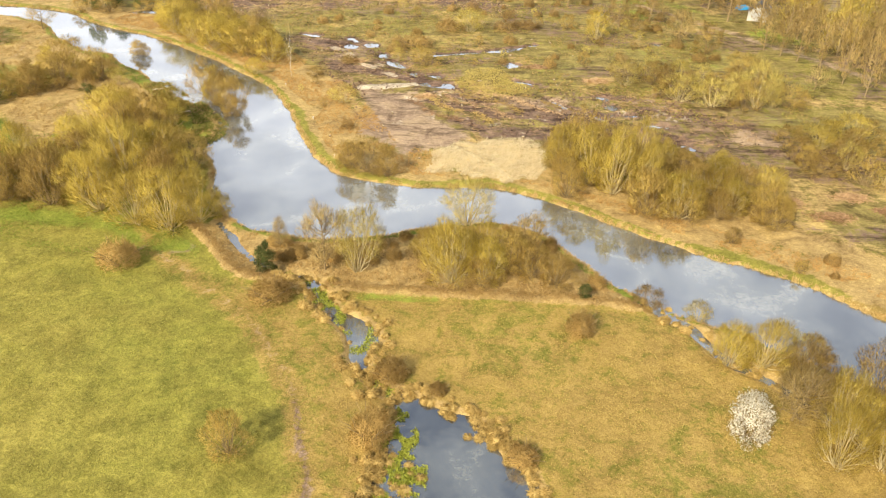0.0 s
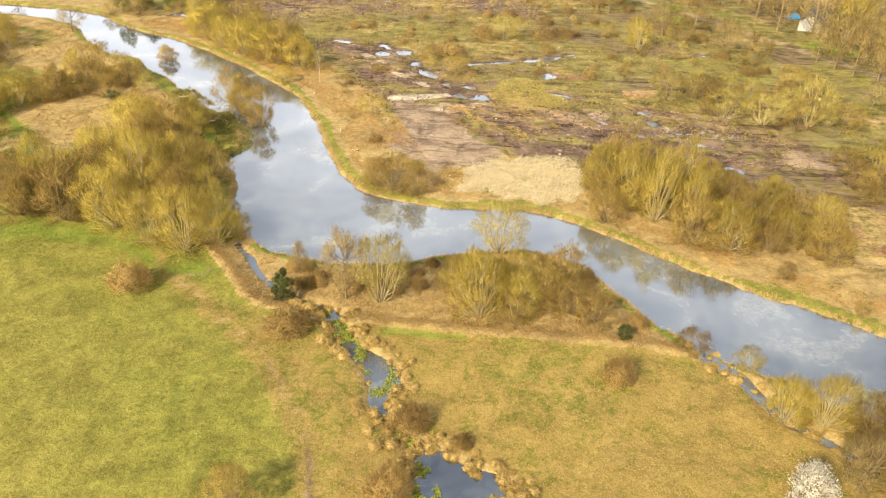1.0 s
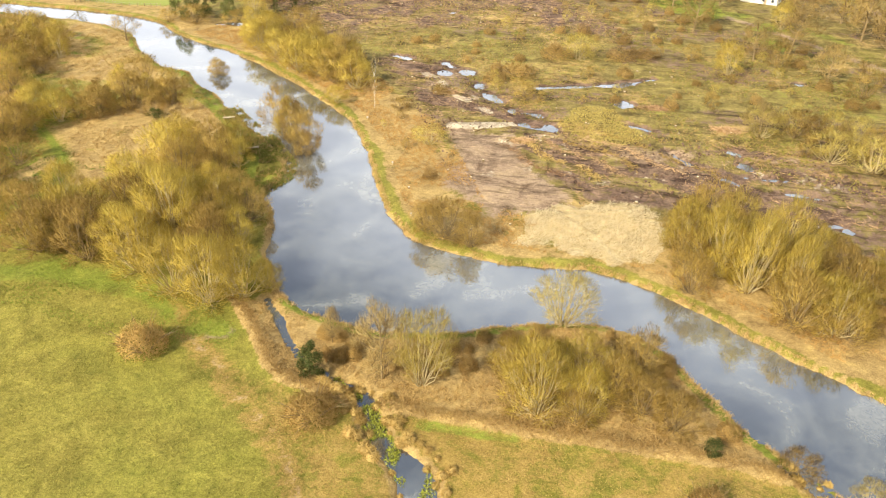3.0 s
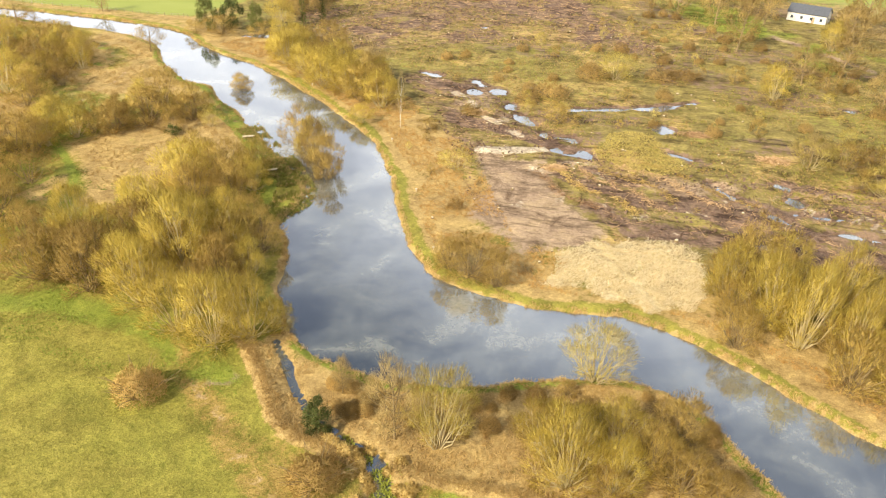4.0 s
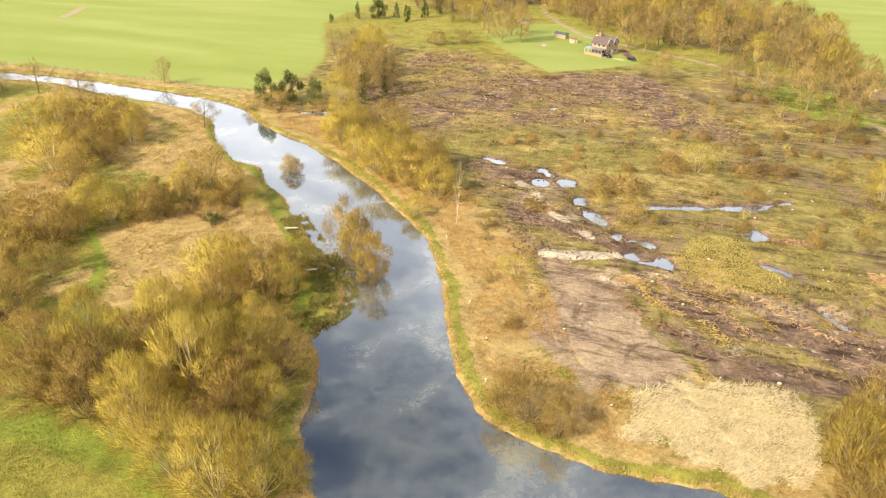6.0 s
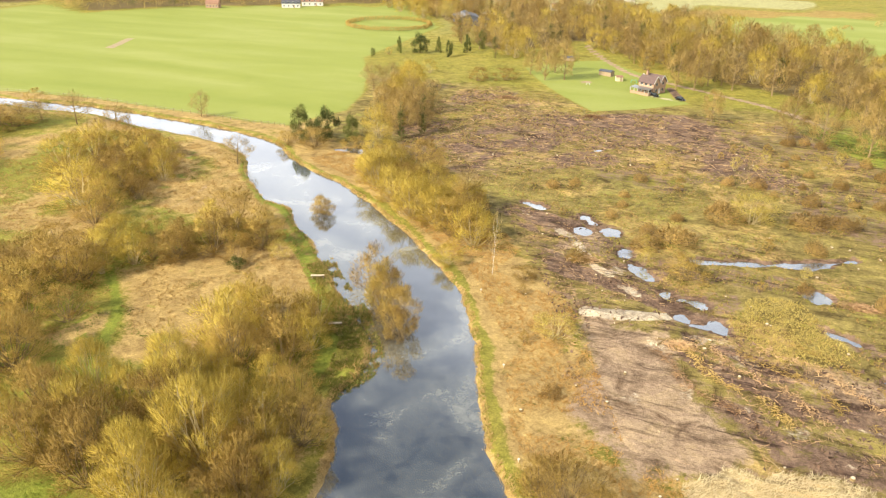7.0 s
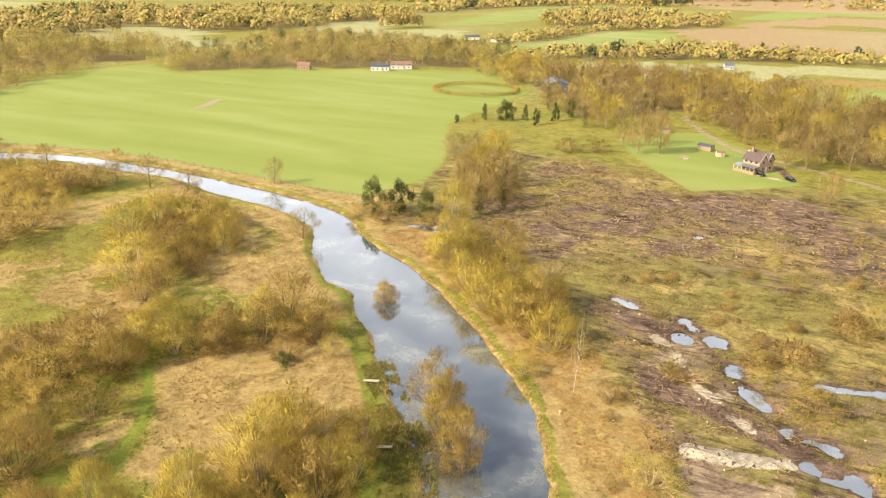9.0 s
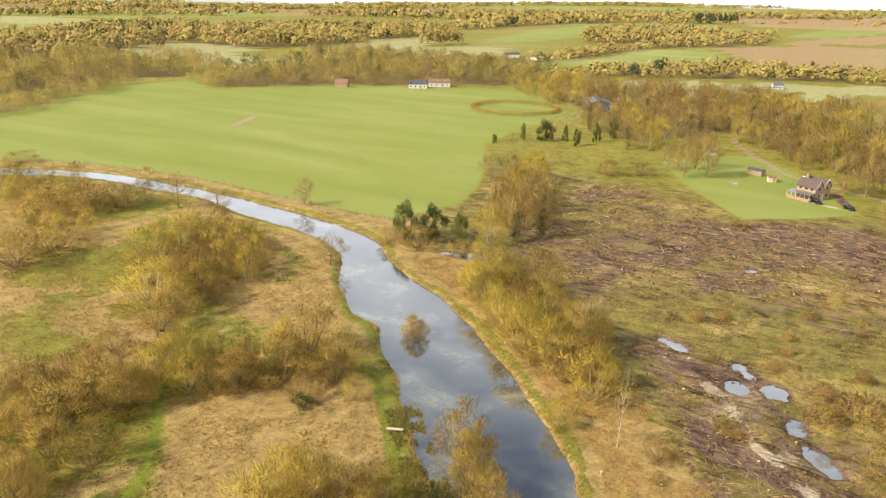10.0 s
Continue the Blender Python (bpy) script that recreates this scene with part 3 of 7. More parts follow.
def water_distance(x, y):
    wob = (vnoise(x, y, 1.3) - 0.5) * 0.5 + (vnoise(x, y, 4.0) - 0.5) * 0.7
    d = area_distance(x, y, RIVER) + wob
    for other in (area_distance(x, y, POND) + wob, line_distance(x, y, STREAM) + wob * 0.8, line_distance(x, y, DITCH) + wob * 0.5,
                  line_distance(x, y, BACKWATER) + wob):
        d = np.minimum(d, other)
    return d


def small_water_distance(x, y):
    wob = (fbm(x, y, 2.2, 4) - 0.52) * 2.4
    return np.minimum(np.minimum(line_distance(x, y, RUNNEL), line_distance(x, y, DRAIN)), puddle_distance(x, y)) + wob


def hills(x, y):
    """A flat valley that rises to low hills in the north; the west stays level."""
    r = np.hypot(x + 20, y - 60)
    bearing = np.arctan2(-(x + 15), np.maximum(y - 75, 1.0))
    h = step(1400, 3500, r) * (3 + 27 * step(0.75, 0.25, bearing)) * (0.6 + 0.7 * fbm(x + 400, y, 900, 3))
    h += 4 * step(450, 900, r) * (fbm(x, y, 300, 2) - 0.5)
    return np.where(y < 0, h * 0.4, h)


def ground_height(x, y, wet=None, small=None):
    x, y = np.asarray(x, float), np.asarray(y, float)
    wet = water_distance(x, y) if wet is None else wet
    small = small_water_distance(x, y) if small is None else small
    mud = step(3, -3, area_distance(x, y, MUD_MAIN))
    h = hills(x, y) + (vnoise(x, y, 11) - 0.5) * 0.30 + (vnoise(x, y, 2.4) - 0.5) * 0.14 + mud * (fbm(x, y, 3.5, 3) - 0.45) * 0.5
    h = np.maximum(h, np.where(small < 0.6, -0.3, -0.25))
    h += 0.45 * step(1.3, 0.3, line_distance(x, y, BANKLINE)) * step(0.2, 1.0, wet)
    h += 0.5 * step(0.6, -1.2, line_distance(x, y, SAND))
    h = np.minimum(h, np.clip(WATER_Z + 1.0 * wet, -1.5, 60))
    h = np.minimum(h, np.clip(WATER_Z + 0.55 * small, -0.9, 60))
    return h


def axis(stretches, last, out_lo, out_hi, grow=1.085):
    """Grid lines: stretches of even steps, given as (start, step), with steps that grow beyond them."""
    ends = [lo for lo, _ in stretches[1:]] + [last]
    core = [v for (lo, s), hi in zip(stretches, ends) for v in np.arange(lo, hi - 1e-6, s)]
    a, s = [core[0]], stretches[0][1]
    while a[-1] > out_lo:
        s *= grow
        a.append(a[-1] - s)
    b, s = [core[-1]], stretches[-1][1]
    while b[-1] < out_hi:
        s *= grow
        b.append(b[-1] + s)
    return np.array(a[:0:-1] + core + b[1:])


GRID = {}


def looked_up(field, x, y):
    """The ground's height, or its distance from water, at places on its grid."""
    x, y, xs, ys, f = np.asarray(x, float), np.asarray(y, float), GRID["x"], GRID["y"], GRID[field]
    i, j = np.clip(np.searchsorted(xs, x) - 1, 0, len(xs) - 2), np.clip(np.searchsorted(ys, y) - 1, 0, len(ys) - 2)
    u, v = (x - xs[i]) / (xs[i + 1] - xs[i]), (y - ys[j]) / (ys[j + 1] - ys[j])
    return (f[j, i] * (1 - u) + f[j, i + 1] * u) * (1 - v) + (f[j + 1, i] * (1 - u) + f[j + 1, i + 1] * u) * v


def build_ground():
    xs = axis([(-240, 1.7), (-112, 0.85), (-46, 0.5), (36, 1.0), (56, 1.7)], 100, -3900, 3900)
    ys = axis([(36, 0.72), (112, 0.5), (182, 0.9), (204, 1.7)], 312, -600, 4000)
    gx, gy = np.meshgrid(xs, ys)
    x, y = gx.ravel(), gy.ravel()
    near = (x > -320) & (x < 110) & (y > 0) & (y < 300)
    wet, small = np.full(len(x), 1e3), np.full(len(x), 1e3)
    wet[near] = water_distance(x[near], y[near])
    small[near] = small_water_distance(x[near], y[near])
    z = ground_height(x, y, wet, small)
    ny, nx = gx.shape
    GRID.update(x=xs, y=ys, z=z.reshape(gx.shape), wet=wet.reshape(gx.shape), small=small.reshape(gx.shape))
    i = np.arange(ny * nx).reshape(ny, nx)
    faces = np.stack([i[:-1, :-1], i[:-1, 1:], i[1:, 1:], i[1:, :-1]], -1).reshape(-1, 4)
    ob = soup("ground", np.stack([x, y, z], 1), faces, M_GROUND, smooth=True)

    inside = lambda poly, soft=1.5: step(soft, -soft, area_distance(x, y, poly))
    along = lambda line, width, soft=0.8: step(width + soft, max(width - soft, 0), line_distance(x, y, line))
    n20, n7, n60 = fbm(x, y, 20, 3), fbm(x, y, 7, 3), fbm(x, y, 60, 3)
    east = step(-0.5, 0.5, area_distance(x, y, [(95, 30), *EAST_BANK, (-300, 900), (900, 900), (900, 30)]) * -1)
    rd = np.where(near, area_distance(x, y, RIVER), 1e3)
    valley = step(330, 250, np.abs(x + 60)) * step(330, 270, y)
    isl = inside(ISLAND, 0.8)
    crop, lawn = inside(CROP, 2.0), inside(LAWN, 1.0)
    mud_m, mud_n = inside(MUD_MAIN, 4), inside(MUD_NORTH, 6)
    reeds, yellow = step(1.0, -1.2, reed_distance(x, y)) * (0.45 + 0.5 * n7), inside(YELLOW, 1.2)
    west_rough = step(86, 96, y + 0.12 * (x + 40)) * (1 - east) * valley * step(-35, -46, x) * (1 - crop)
    n3 = fbm(x, y, 3.0, 3)
    streak = fbm((x * 0.55 + y * 0.83) * 0.35, y * 0.55 - x * 0.83, 5.0, 3)
    streak_b = fbm((x * 0.90 - y * 0.42) * 0.22, y * 0.90 + x * 0.42, 4.0, 3)
    lush = np.zeros(len(x))
    lush = np.maximum(lush, 0.95 * inside([(-75, 84), (-60, 89), (-46, 86.5), (-40, 80), (-36, 82.5), (-33, 79), (-40, 78), (-46, 82), (-60, 84), (-75, 80)], 2.5) * (0.4 + 0.8 * n7))
    lush = np.maximum(lush, 0.85 * along(smooth_line([(-48, 114), (-48.5, 119), (-51, 124), (-55.5, 129.5), (-62, 137), (-69, 144), (-75, 149)]), 1.0))
    lush = np.maximum(lush, along(LEFT_TRACK, 0.7, 0.5) * 0.9)
    lush = np.maximum(lush, west_rough * step(0.34, 0.58, 0.5 * n20 + 0.5 * fbm(x, y, 5, 3)) * 0.50 * step(0.62, 0.46, fbm(x + 90, y, 26, 4)))
    lush = np.maximum(lush, (0.02 + 0.29 * n7) * step(2.3, 1.0, rd + 1.5 * n7) * step(0.1, 0.6, rd) * east * valley)
    lush = np.maximum(lush, 0.62 * step(3.4, 1.0, rd) * (1 - east) * step(-40, -50, x) * (0.5 + n7))
    lush = np.maximum(lush, 0.85 * step(2.2, 0.6, rd) * isl)
    lush = np.maximum(lush, lawn * 0.22)
    lush = np.maximum(lush, 0.7 * inside([(-12, 71), (-2, 70.6), (-2, 69.4), (-12, 69.5)], 0.8))
    lush = np.maximum(lush, 0.7 * (1 - lawn) * along(LANE, 12, 5) * step(0.36, 0.6, n20) * step(290, 250, y))
    straw = np.maximum(isl * (0.5 + 0.6 * n7), 0)
    band = step(1.0, 2.4, rd + (n7 - 0.5) * 2) * step(20, 10, rd + (n20 - 0.5) * 14) * east * valley
    straw = np.maximum(straw, band * (0.45 + 0.6 * n7) * (1 - crop))
    straw = np.maximum(straw, west_rough * (0.20 + 0.26 * n7 + 0.40 * step(0.42, 0.56, fbm(x + 90, y, 26, 4))))
    tan = np.maximum(inside([(-87, 125), (-84.4, 131.8), (-79, 133.6), (-74.5, 127), (-67, 118), (-66, 108), (-72.4, 107), (-79.6, 118.2)], 2.5),
                     np.maximum(inside([(-84, 107), (-83, 114), (-80.5, 116), (-77.5, 112.5), (-76.5, 106)], 1.5), inside([(-102, 148), (-105.4, 167.4), (-119.5, 186), (-133, 187), (-118.8, 169.3)], 4)))
    fresh = inside([(-146, 136), (-160, 154), (-141, 162), (-113, 142), (-108, 131), (-112, 121), (-125, 122)], 6)
    straw = straw * (1 - 0.75 * fresh * step(0.36, 0.6, n20))
    lush = np.maximum(lush, fresh * (0.10 + 0.42 * n7))
    straw = np.maximum(straw, tan * (0.55 + 0.35 * n7))
    lush = lush * (1 - 0.75 * tan * (1 - along(LEFT_TRACK, 0.7, 0.5)))
    lush = np.maximum(lush, tan * step(0.50, 0.64, fbm(x + 300, y, 6, 3)) * 0.62)
    straw = np.maximum(straw, along(BANKLINE, 1.0, 0.5))
    straw = np.maximum(straw, step(1.2, 0.3, wet) * 0.8 * (1 - east))
    straw = np.maximum(straw, step(0.8, 0.25, wet) * 0.8 * east)
    straw = np.maximum(straw, yellow * 0.25)
    clear = step(10, 16, rd) * east * valley * step(300, 262, y) * (1 - crop) * (1 - lawn)
    straw = np.maximum(straw, clear * step(0.45, 0.68, fbm(x, y + 50, 12, 4)) * 0.55)
    green_patch = clear * step(0.44, 0.62, fbm(x + 200, y, 22, 4)) * 0.38 * (1 - mud_m) * (1 - 0.7 * mud_n)
    lush = np.maximum(lush, green_patch)
    mud = mud_m * (0.16 + 0.30 * n7 + 0.55 * step(0.44, 0.62, streak_b)) * (1 - yellow)
    mud = np.maximum(mud, mud_n * (0.02 + 0.38 * step(0.35, 0.65, n20) + 0.52 * step(0.40, 0.66, streak)))
    mud = np.maximum(mud, (0.45 + 0.5 * n7) * inside([(-55, 232), (-49, 249), (-40, 255), (-14, 262), (-6, 240), (-12, 222), (-21, 229), (-30, 220), (-46, 228)], 6))
    mud = np.maximum(mud, 0.95 * inside([(-48, 250), (-33, 259), (-20, 263), (-8, 250), (-18, 238), (-36, 241)], 4))
    mud = np.maximum(mud, clear * step(0.44, 0.62, fbm(x - 30, y * 1.6, 18, 4)) * 0.50 * (1 - yellow))
    mud = np.maximum(mud, step(1.6, 0.1, small) * 0.7)
    mud = np.maximum(mud, along(LANE, 2.4, 1.5) * 0.35 * step(225, 195, y))
    path_lane = along(LANE, 2.2, 1.2) * 0.55 * step(225, 195, y)
    mud = np.maximum(mud, along(MEADOW_PATH, 0.5, 0.5) * 0.62 * step(58, 51, y))
    mud = np.maximum(mud, along([(-27.5, 298), (-23, 284)], 1.3, 0.5))
    worn = inside([(-19.5, 118), (-17.5, 129), (-20, 138), (-9.7, 141), (-7.6, 132.6), (-2.9, 123), (3, 120), (-2, 114), (-10, 111)], 2.5)
    mud = mud * (1 - 0.6 * worn)
    mud = np.maximum(mud, (0.5 + 0.4 * n7) * inside([(-4, 122), (4, 124), (20, 123), (34, 121), (34, 116.5), (20, 118), (4, 117)], 2))
    sand = np.maximum(step(0.5, -0.4, line_distance(x, y, SAND)), step(0.9, -0.3, line_distance(x, y, CHALK)) * n3 * 1.35)
    sand = np.maximum(sand, along([(-31, 283.0), (-24, 280.6)], 1.3, 0.6) * 0.55)
    sand = np.maximum(sand, mud_m * step(0.60, 0.76, fbm(x + 11, y, 4, 4)) * 0.45)
    path = np.maximum(along(MEADOW_PATH, 1.3, 1.3) * 0.40, along(TRACKWAY, 3.6, 3.2) * 0.7)
    path = np.maximum(path, inside([(-37.5, 79.5), (-36, 81), (-33.6, 80.4), (-34, 78.4), (-36.5, 78)], 0.6) * 0.7)
    path = np.maximum(path, worn * (0.50 + 0.5 * n7))
    path = np.maximum(path, along(MARSH_PATH, 0.6, 0.4) * 0.5)
    path = np.maximum(path, mud_m * step(0.40, 0.70, fbm(x - 11, y + 70, 13, 4)) * 0.62)
    path = np.maximum(path, np.maximum(path_lane, along(LANE, 1.1, 0.6) * step(195, 215, y)))
    path = np.maximum(path, inside([(-57, 296), (-53, 299), (-51, 295), (-55, 292)], 1.0) * 0.6)
    path_x = np.interp(y, MEADOW_PATH[::-1, 1], MEADOW_PATH[::-1, 0])
    brown = step(-1, 3, x - path_x) * step(76, 72, y) * (0.30 + 0.55 * n20) + 0.4 * step(0.55, 0.75, n60) * valley
    brown = np.maximum(brown, step(3.4, 0.6, line_distance(x, y, MEADOW_PATH)) * 0.6)
    floor = np.zeros(len(x))
    for poly in WOODS.values():
        floor = np.maximum(floor, step(-3, -12, area_distance(x, y, poly)) * 0.75)
    far = 1 - valley
    patch = fbm(x, y, 520, 2)
    crop_w = np.maximum(crop, lawn * 0.75)
    for poly in GREEN_FIELDS:
        crop_w = np.maximum(crop_w, inside(poly, 5))
    crop_w = np.maximum(crop_w, far * step(0.50, 0.53, patch) * 0.8 * step(1400, 1700, np.hypot(x, y)))
    plough = np.maximum(inside(PLOUGH, 6), np.maximum(inside(PLOUGH_UPPER, 6), far * step(0.42, 0.40, patch) * 0.9 * step(1600, 1900, np.hypot(x, y))))
    pale = far * 0.40 * (1 - crop) * (0.4 + fbm(x, y, 140, 3))
    for poly in PALE_FIELDS:
        pale = np.maximum(pale, inside(poly, 5))
    brown = np.maximum(brown, inside(STUBBLE, 4))
    for name, layers in (("cover_a", (lush, straw, mud, reeds)), ("cover_b", (crop_w, plough, floor, path)),
                         ("cover_c", (sand, clear * (0.45 + 0.5 * n20), brown, pale))):
        att = ob.data.attributes.new(name, "FLOAT_COLOR", "POINT")
        att.data.foreach_set("color", np.stack(layers, 1).astype(np.float32).ravel())
    tagged(ob, "meadow, marsh and farmland with dead grass and mud", "ground", kind="structure")
    return ob


ground = build_ground()

xs, ys = np.linspace(-320, 110, 44), np.linspace(10, 260, 26)
gx, gy = np.meshgrid(xs, ys)
i = np.arange(gx.size).reshape(gx.shape)
river = soup("water", np.stack([gx.ravel(), gy.ravel(), np.full(gx.size, WATER_Z)], 1),
             np.stack([i[:-1, :-1], i[:-1, 1:], i[1:, 1:], i[1:, :-1]], -1).reshape(-1, 4), M_WATER)
tagged(river, "calm clear river mirroring a broken bright sky", "river", kind="structure")

STAND_ISLAND = [
    ("bare", -16.4, 75.6, 9.8, 5.8), ("pale", -12.4, 75.6, 8.9, 7.4), ("bare", -23, 80.1, 5.0, 2.2), ("ivy", -23.5, 74.8, 4.2, 3.1),
    ("willow", -0.8, 74, 8.6, 8.1), ("willow", -3.3, 77.6, 5.8, 6.3), ("sallow", 6.1, 77, 5.5, 5.9), ("sallow", 8.8, 75.9, 4.5, 6.2),
    ("sallow", 11.7, 74.3, 4.1, 5.4), ("sallow", 21.9, 71.6, 2.7, 4.5), ("pale", 27.2, 69.2, 2.8, 3.8), ("bramble", 13.4, 65.1, 3.6, 3.4),
    ("ivybush", 14.7, 71.6, 1.8, 2), ("willow", 3.3, 74.3, 6.0, 5.4),
]

STAND_ISLAND2 = [
    ("pale", 0.8, 88.3, 7.1, 8.8),
]

STAND_RIGHTCORNER = [
    ("willow", 28.5, 61.4, 5.7, 5.2), ("willow", 31.8, 60.8, 6.2, 5.7), ("pale", 36.2, 62, 3.4, 4.6), ("bare", 32, 53.1, 6.8, 5.8),
    ("blossom", 27, 50.6, 5.0, 4.3), ("willow", 35.8, 52.2, 7.5, 5.7), ("willow", 37.5, 50.2, 5.8, 6), ("willow", 34, 47.7, 7.1, 5.4),
    ("willow", 37.9, 47.6, 7.5, 5.3), ("sallow", 35.5, 56.8, 5.5, 4.9), ("sallow", 41.6, 57.2, 6.0, 6),
]

STAND_MEADOW = [
    ("bramble", -41.7, 75, 4.8, 5.3), ("sallow", -19.4, 45.9, 4.9, 4.8), ("bramble", -21.4, 69.2, 3.6, 5.2), ("bramble", -6.3, 56.5, 3.4, 3.5),
    ("bramble", -7.2, 48.4, 4.9, 4.1), ("bramble", 6.5, 46.6, 2.3, 3), ("bramble", -1.4, 54.7, 1.5, 1.9),
]

STAND_LEFTWOOD0 = [
    ("willow", -38.9, 84.4, 9.3, 9.2), ("willow", -43.7, 85.1, 8.2, 8.5), ("willow", -35.5, 85.8, 7.5, 7.7), ("willow", -50, 88.6, 8.7, 8.7),
    ("willow", -48.9, 95.7, 11.2, 10.2), ("sallow", -56.3, 98.9, 7.5, 9.5), ("willow", -45.4, 99.8, 8.5, 9.6), ("sallow", -58.6, 93.1, 7.5, 10),
    ("sallow", -62.9, 91.9, 6.4, 8.2), ("sallow", -42.3, 102.1, 6.4, 7.9), ("willow", -33.6, 88.3, 3.7, 4.7),
]

STAND_LEFTWOOD75 = [
    ("willow", -59.3, 113.5, 9.0, 10.1), ("sallow", -54.7, 118.3, 7.5, 9.4), ("sallow", -60.9, 121.2, 6.6, 9.2), ("sallow", -53, 122, 5.4, 7.1),
    ("sallow", -83.8, 111.9, 4.6, 9.5), ("sallow", -80.4, 101, 7.0, 11.2), ("sallow", -94.1, 114.5, 6.5, 10.3), ("sallow", -92.7, 120.7, 7.5, 11.7),
    ("sallow", -101.5, 121.5, 5.5, 10.1), ("sallow", -95.6, 128.7, 4.8, 10), ("willow", -94.9, 133.7, 5.4, 9.1), ("sallow", -84.1, 134.3, 4.8, 9.6),
    ("sallow", -80.1, 137.3, 6.9, 10.6), ("sallow", -82.4, 146, 7.3, 11.2), ("sallow", -75.5, 141.9, 4.1, 7.3), ("sallow", -86.5, 130.9, 4.0, 7.4),
    ("pale", -68.9, 139.3, 3.6, 5), ("ivybush", -73.3, 134, 2.0, 3), ("sallow", -64.5, 90.2, 6.6, 8.9),
]

STAND_LEFTFAR75 = [
    ("willow", -114.9, 144.5, 8.7, 14.8), ("sallow", -116.9, 155.3, 7.5, 14.2), ("sallow", -124.6, 169.4, 7.5, 13.8), ("willow", -131.9, 157.4, 8.6, 13.6),
    ("willow", -134.1, 166.9, 8.5, 11.3), ("sallow", -171.5, 178, 5.7, 15.4), ("sallow", -172.4, 171.7, 5.6, 13.5), ("bare", -159.9, 186.4, 8.5, 11.4),
    ("bare", -103.6, 175.7, 6.4, 7.9), ("sallow", -188.3, 199.1, 4.5, 7.7), ("sallow", -126.3, 175.5, 5.0, 10.9), ("bare", -136.3, 204.9, 7.4, 6.5),
    ("sallow", -106, 138.6, 6.1, 8.8), ("sallow", -106.2, 130.7, 3.4, 7.3), ("bare", -170.8, 185.7, 4.8, 9.9), ("bare", -150.5, 190, 5.4, 11),
]

STAND_LEFTFAR10 = [
    ("sallow", -152.1, 142.6, 5.8, 19.7), ("sallow", -154.5, 150.8, 4.6, 14.4), ("willow", -200.4, 168.7, 8.6, 19.4), ("sallow", -182, 169.1, 5.9, 19.7),
    ("sallow", -176.8, 175.9, 6.0, 18.9), ("sallow", -235.4, 191.7, 4.0, 12.9), ("sallow", -173.4, 158.5, 5.5, 16.7), ("pale", -170.1, 151.1, 5.2, 13.9),
    ("bare", -203.2, 188.8, 5.6, 7.5), ("bare", -170.3, 180.5, 6.0, 12.4),
]

STAND_RIVERISLE = [
    ("sallow", -44.3, 129, 6.0, 5), ("sallow", -48.8, 134.2, 6.5, 6), ("willow", -47.5, 132, 7.5, 5.5), ("sallow", -41.8, 126, 4.5, 4.5),
    ("sallow", -51.2, 136.8, 7.5, 7.8), ("sallow", -42.5, 126.9, 7.5, 5.9), ("sallow", -46.2, 131.3, 7.5, 6.5), ("sallow", -73.3, 159.7, 3.8, 4.8), ("sallow", -72.4, 158.9, 3.0, 3.8), ("sallow", -74.2, 160.5, 3.2, 3.8),
]

STAND_RIGHTBANK75 = [
    ("ivy", -101.2, 197.2, 9.1, 6.1), ("ivy", -95.9, 199.8, 8.5, 6.7), ("ivy", -90.6, 202.5, 6.6, 4.4), ("sallow", -95.9, 194.7, 4.8, 10.3),
    ("sallow", -102.6, 193.4, 3.4, 6.1), ("willow", -85.3, 205.2, 9.5, 8.9), ("ivytree", -80, 207.9, 12.3, 8.7), ("ivytree", -77.8, 214.5, 12.6, 7.4),
    ("willow", -76.6, 193.6, 4.4, 8.1), ("willow", -70.6, 176.4, 7.9, 10.9), ("willow", -57.4, 163.7, 8.4, 11.6), ("willow", -52, 162.1, 7.8, 9.2),
    ("bare", -49.5, 170.5, 8.5, 7.3), ("willow", -63.6, 169.7, 7.5, 9.1), ("sallow", -43.9, 158.3, 5.9, 7.6), ("willow", -74.7, 181.9, 5.7, 7.7),
    ("willow", -44.2, 148, 3.6, 5.5), ("birch", -36.8, 147.4, 11.5, 2.6), ("sallow", -86.2, 195.7, 4.3, 7.2), ("bare", -94.7, 228.5, 7.9, 8.4),
    ("willow", -96.9, 245.6, 8.3, 10.7),
]

STAND_RIGHTBANK45 = [
    ("sallow", -15.2, 104.2, 5.2, 8.6), ("sallow", -11.8, 102.5, 5.2, 3.9), ("sallow", -18.1, 104.9, 4.7, 4.8), ("pale", -23.5, 133.2, 3.6, 7),
    ("willow", 15, 106.2, 8.3, 6.5), ("willow", 18.6, 102.1, 10.2, 7.2), ("willow", 22, 99.3, 11.1, 6.8), ("willow", 26.4, 105.2, 10.4, 6.6),
    ("willow", 22.9, 115.4, 5.8, 6.8), ("sallow", 15.2, 97.4, 5.5, 5.3), ("willow", 26.4, 97.9, 8.9, 5.5),
]

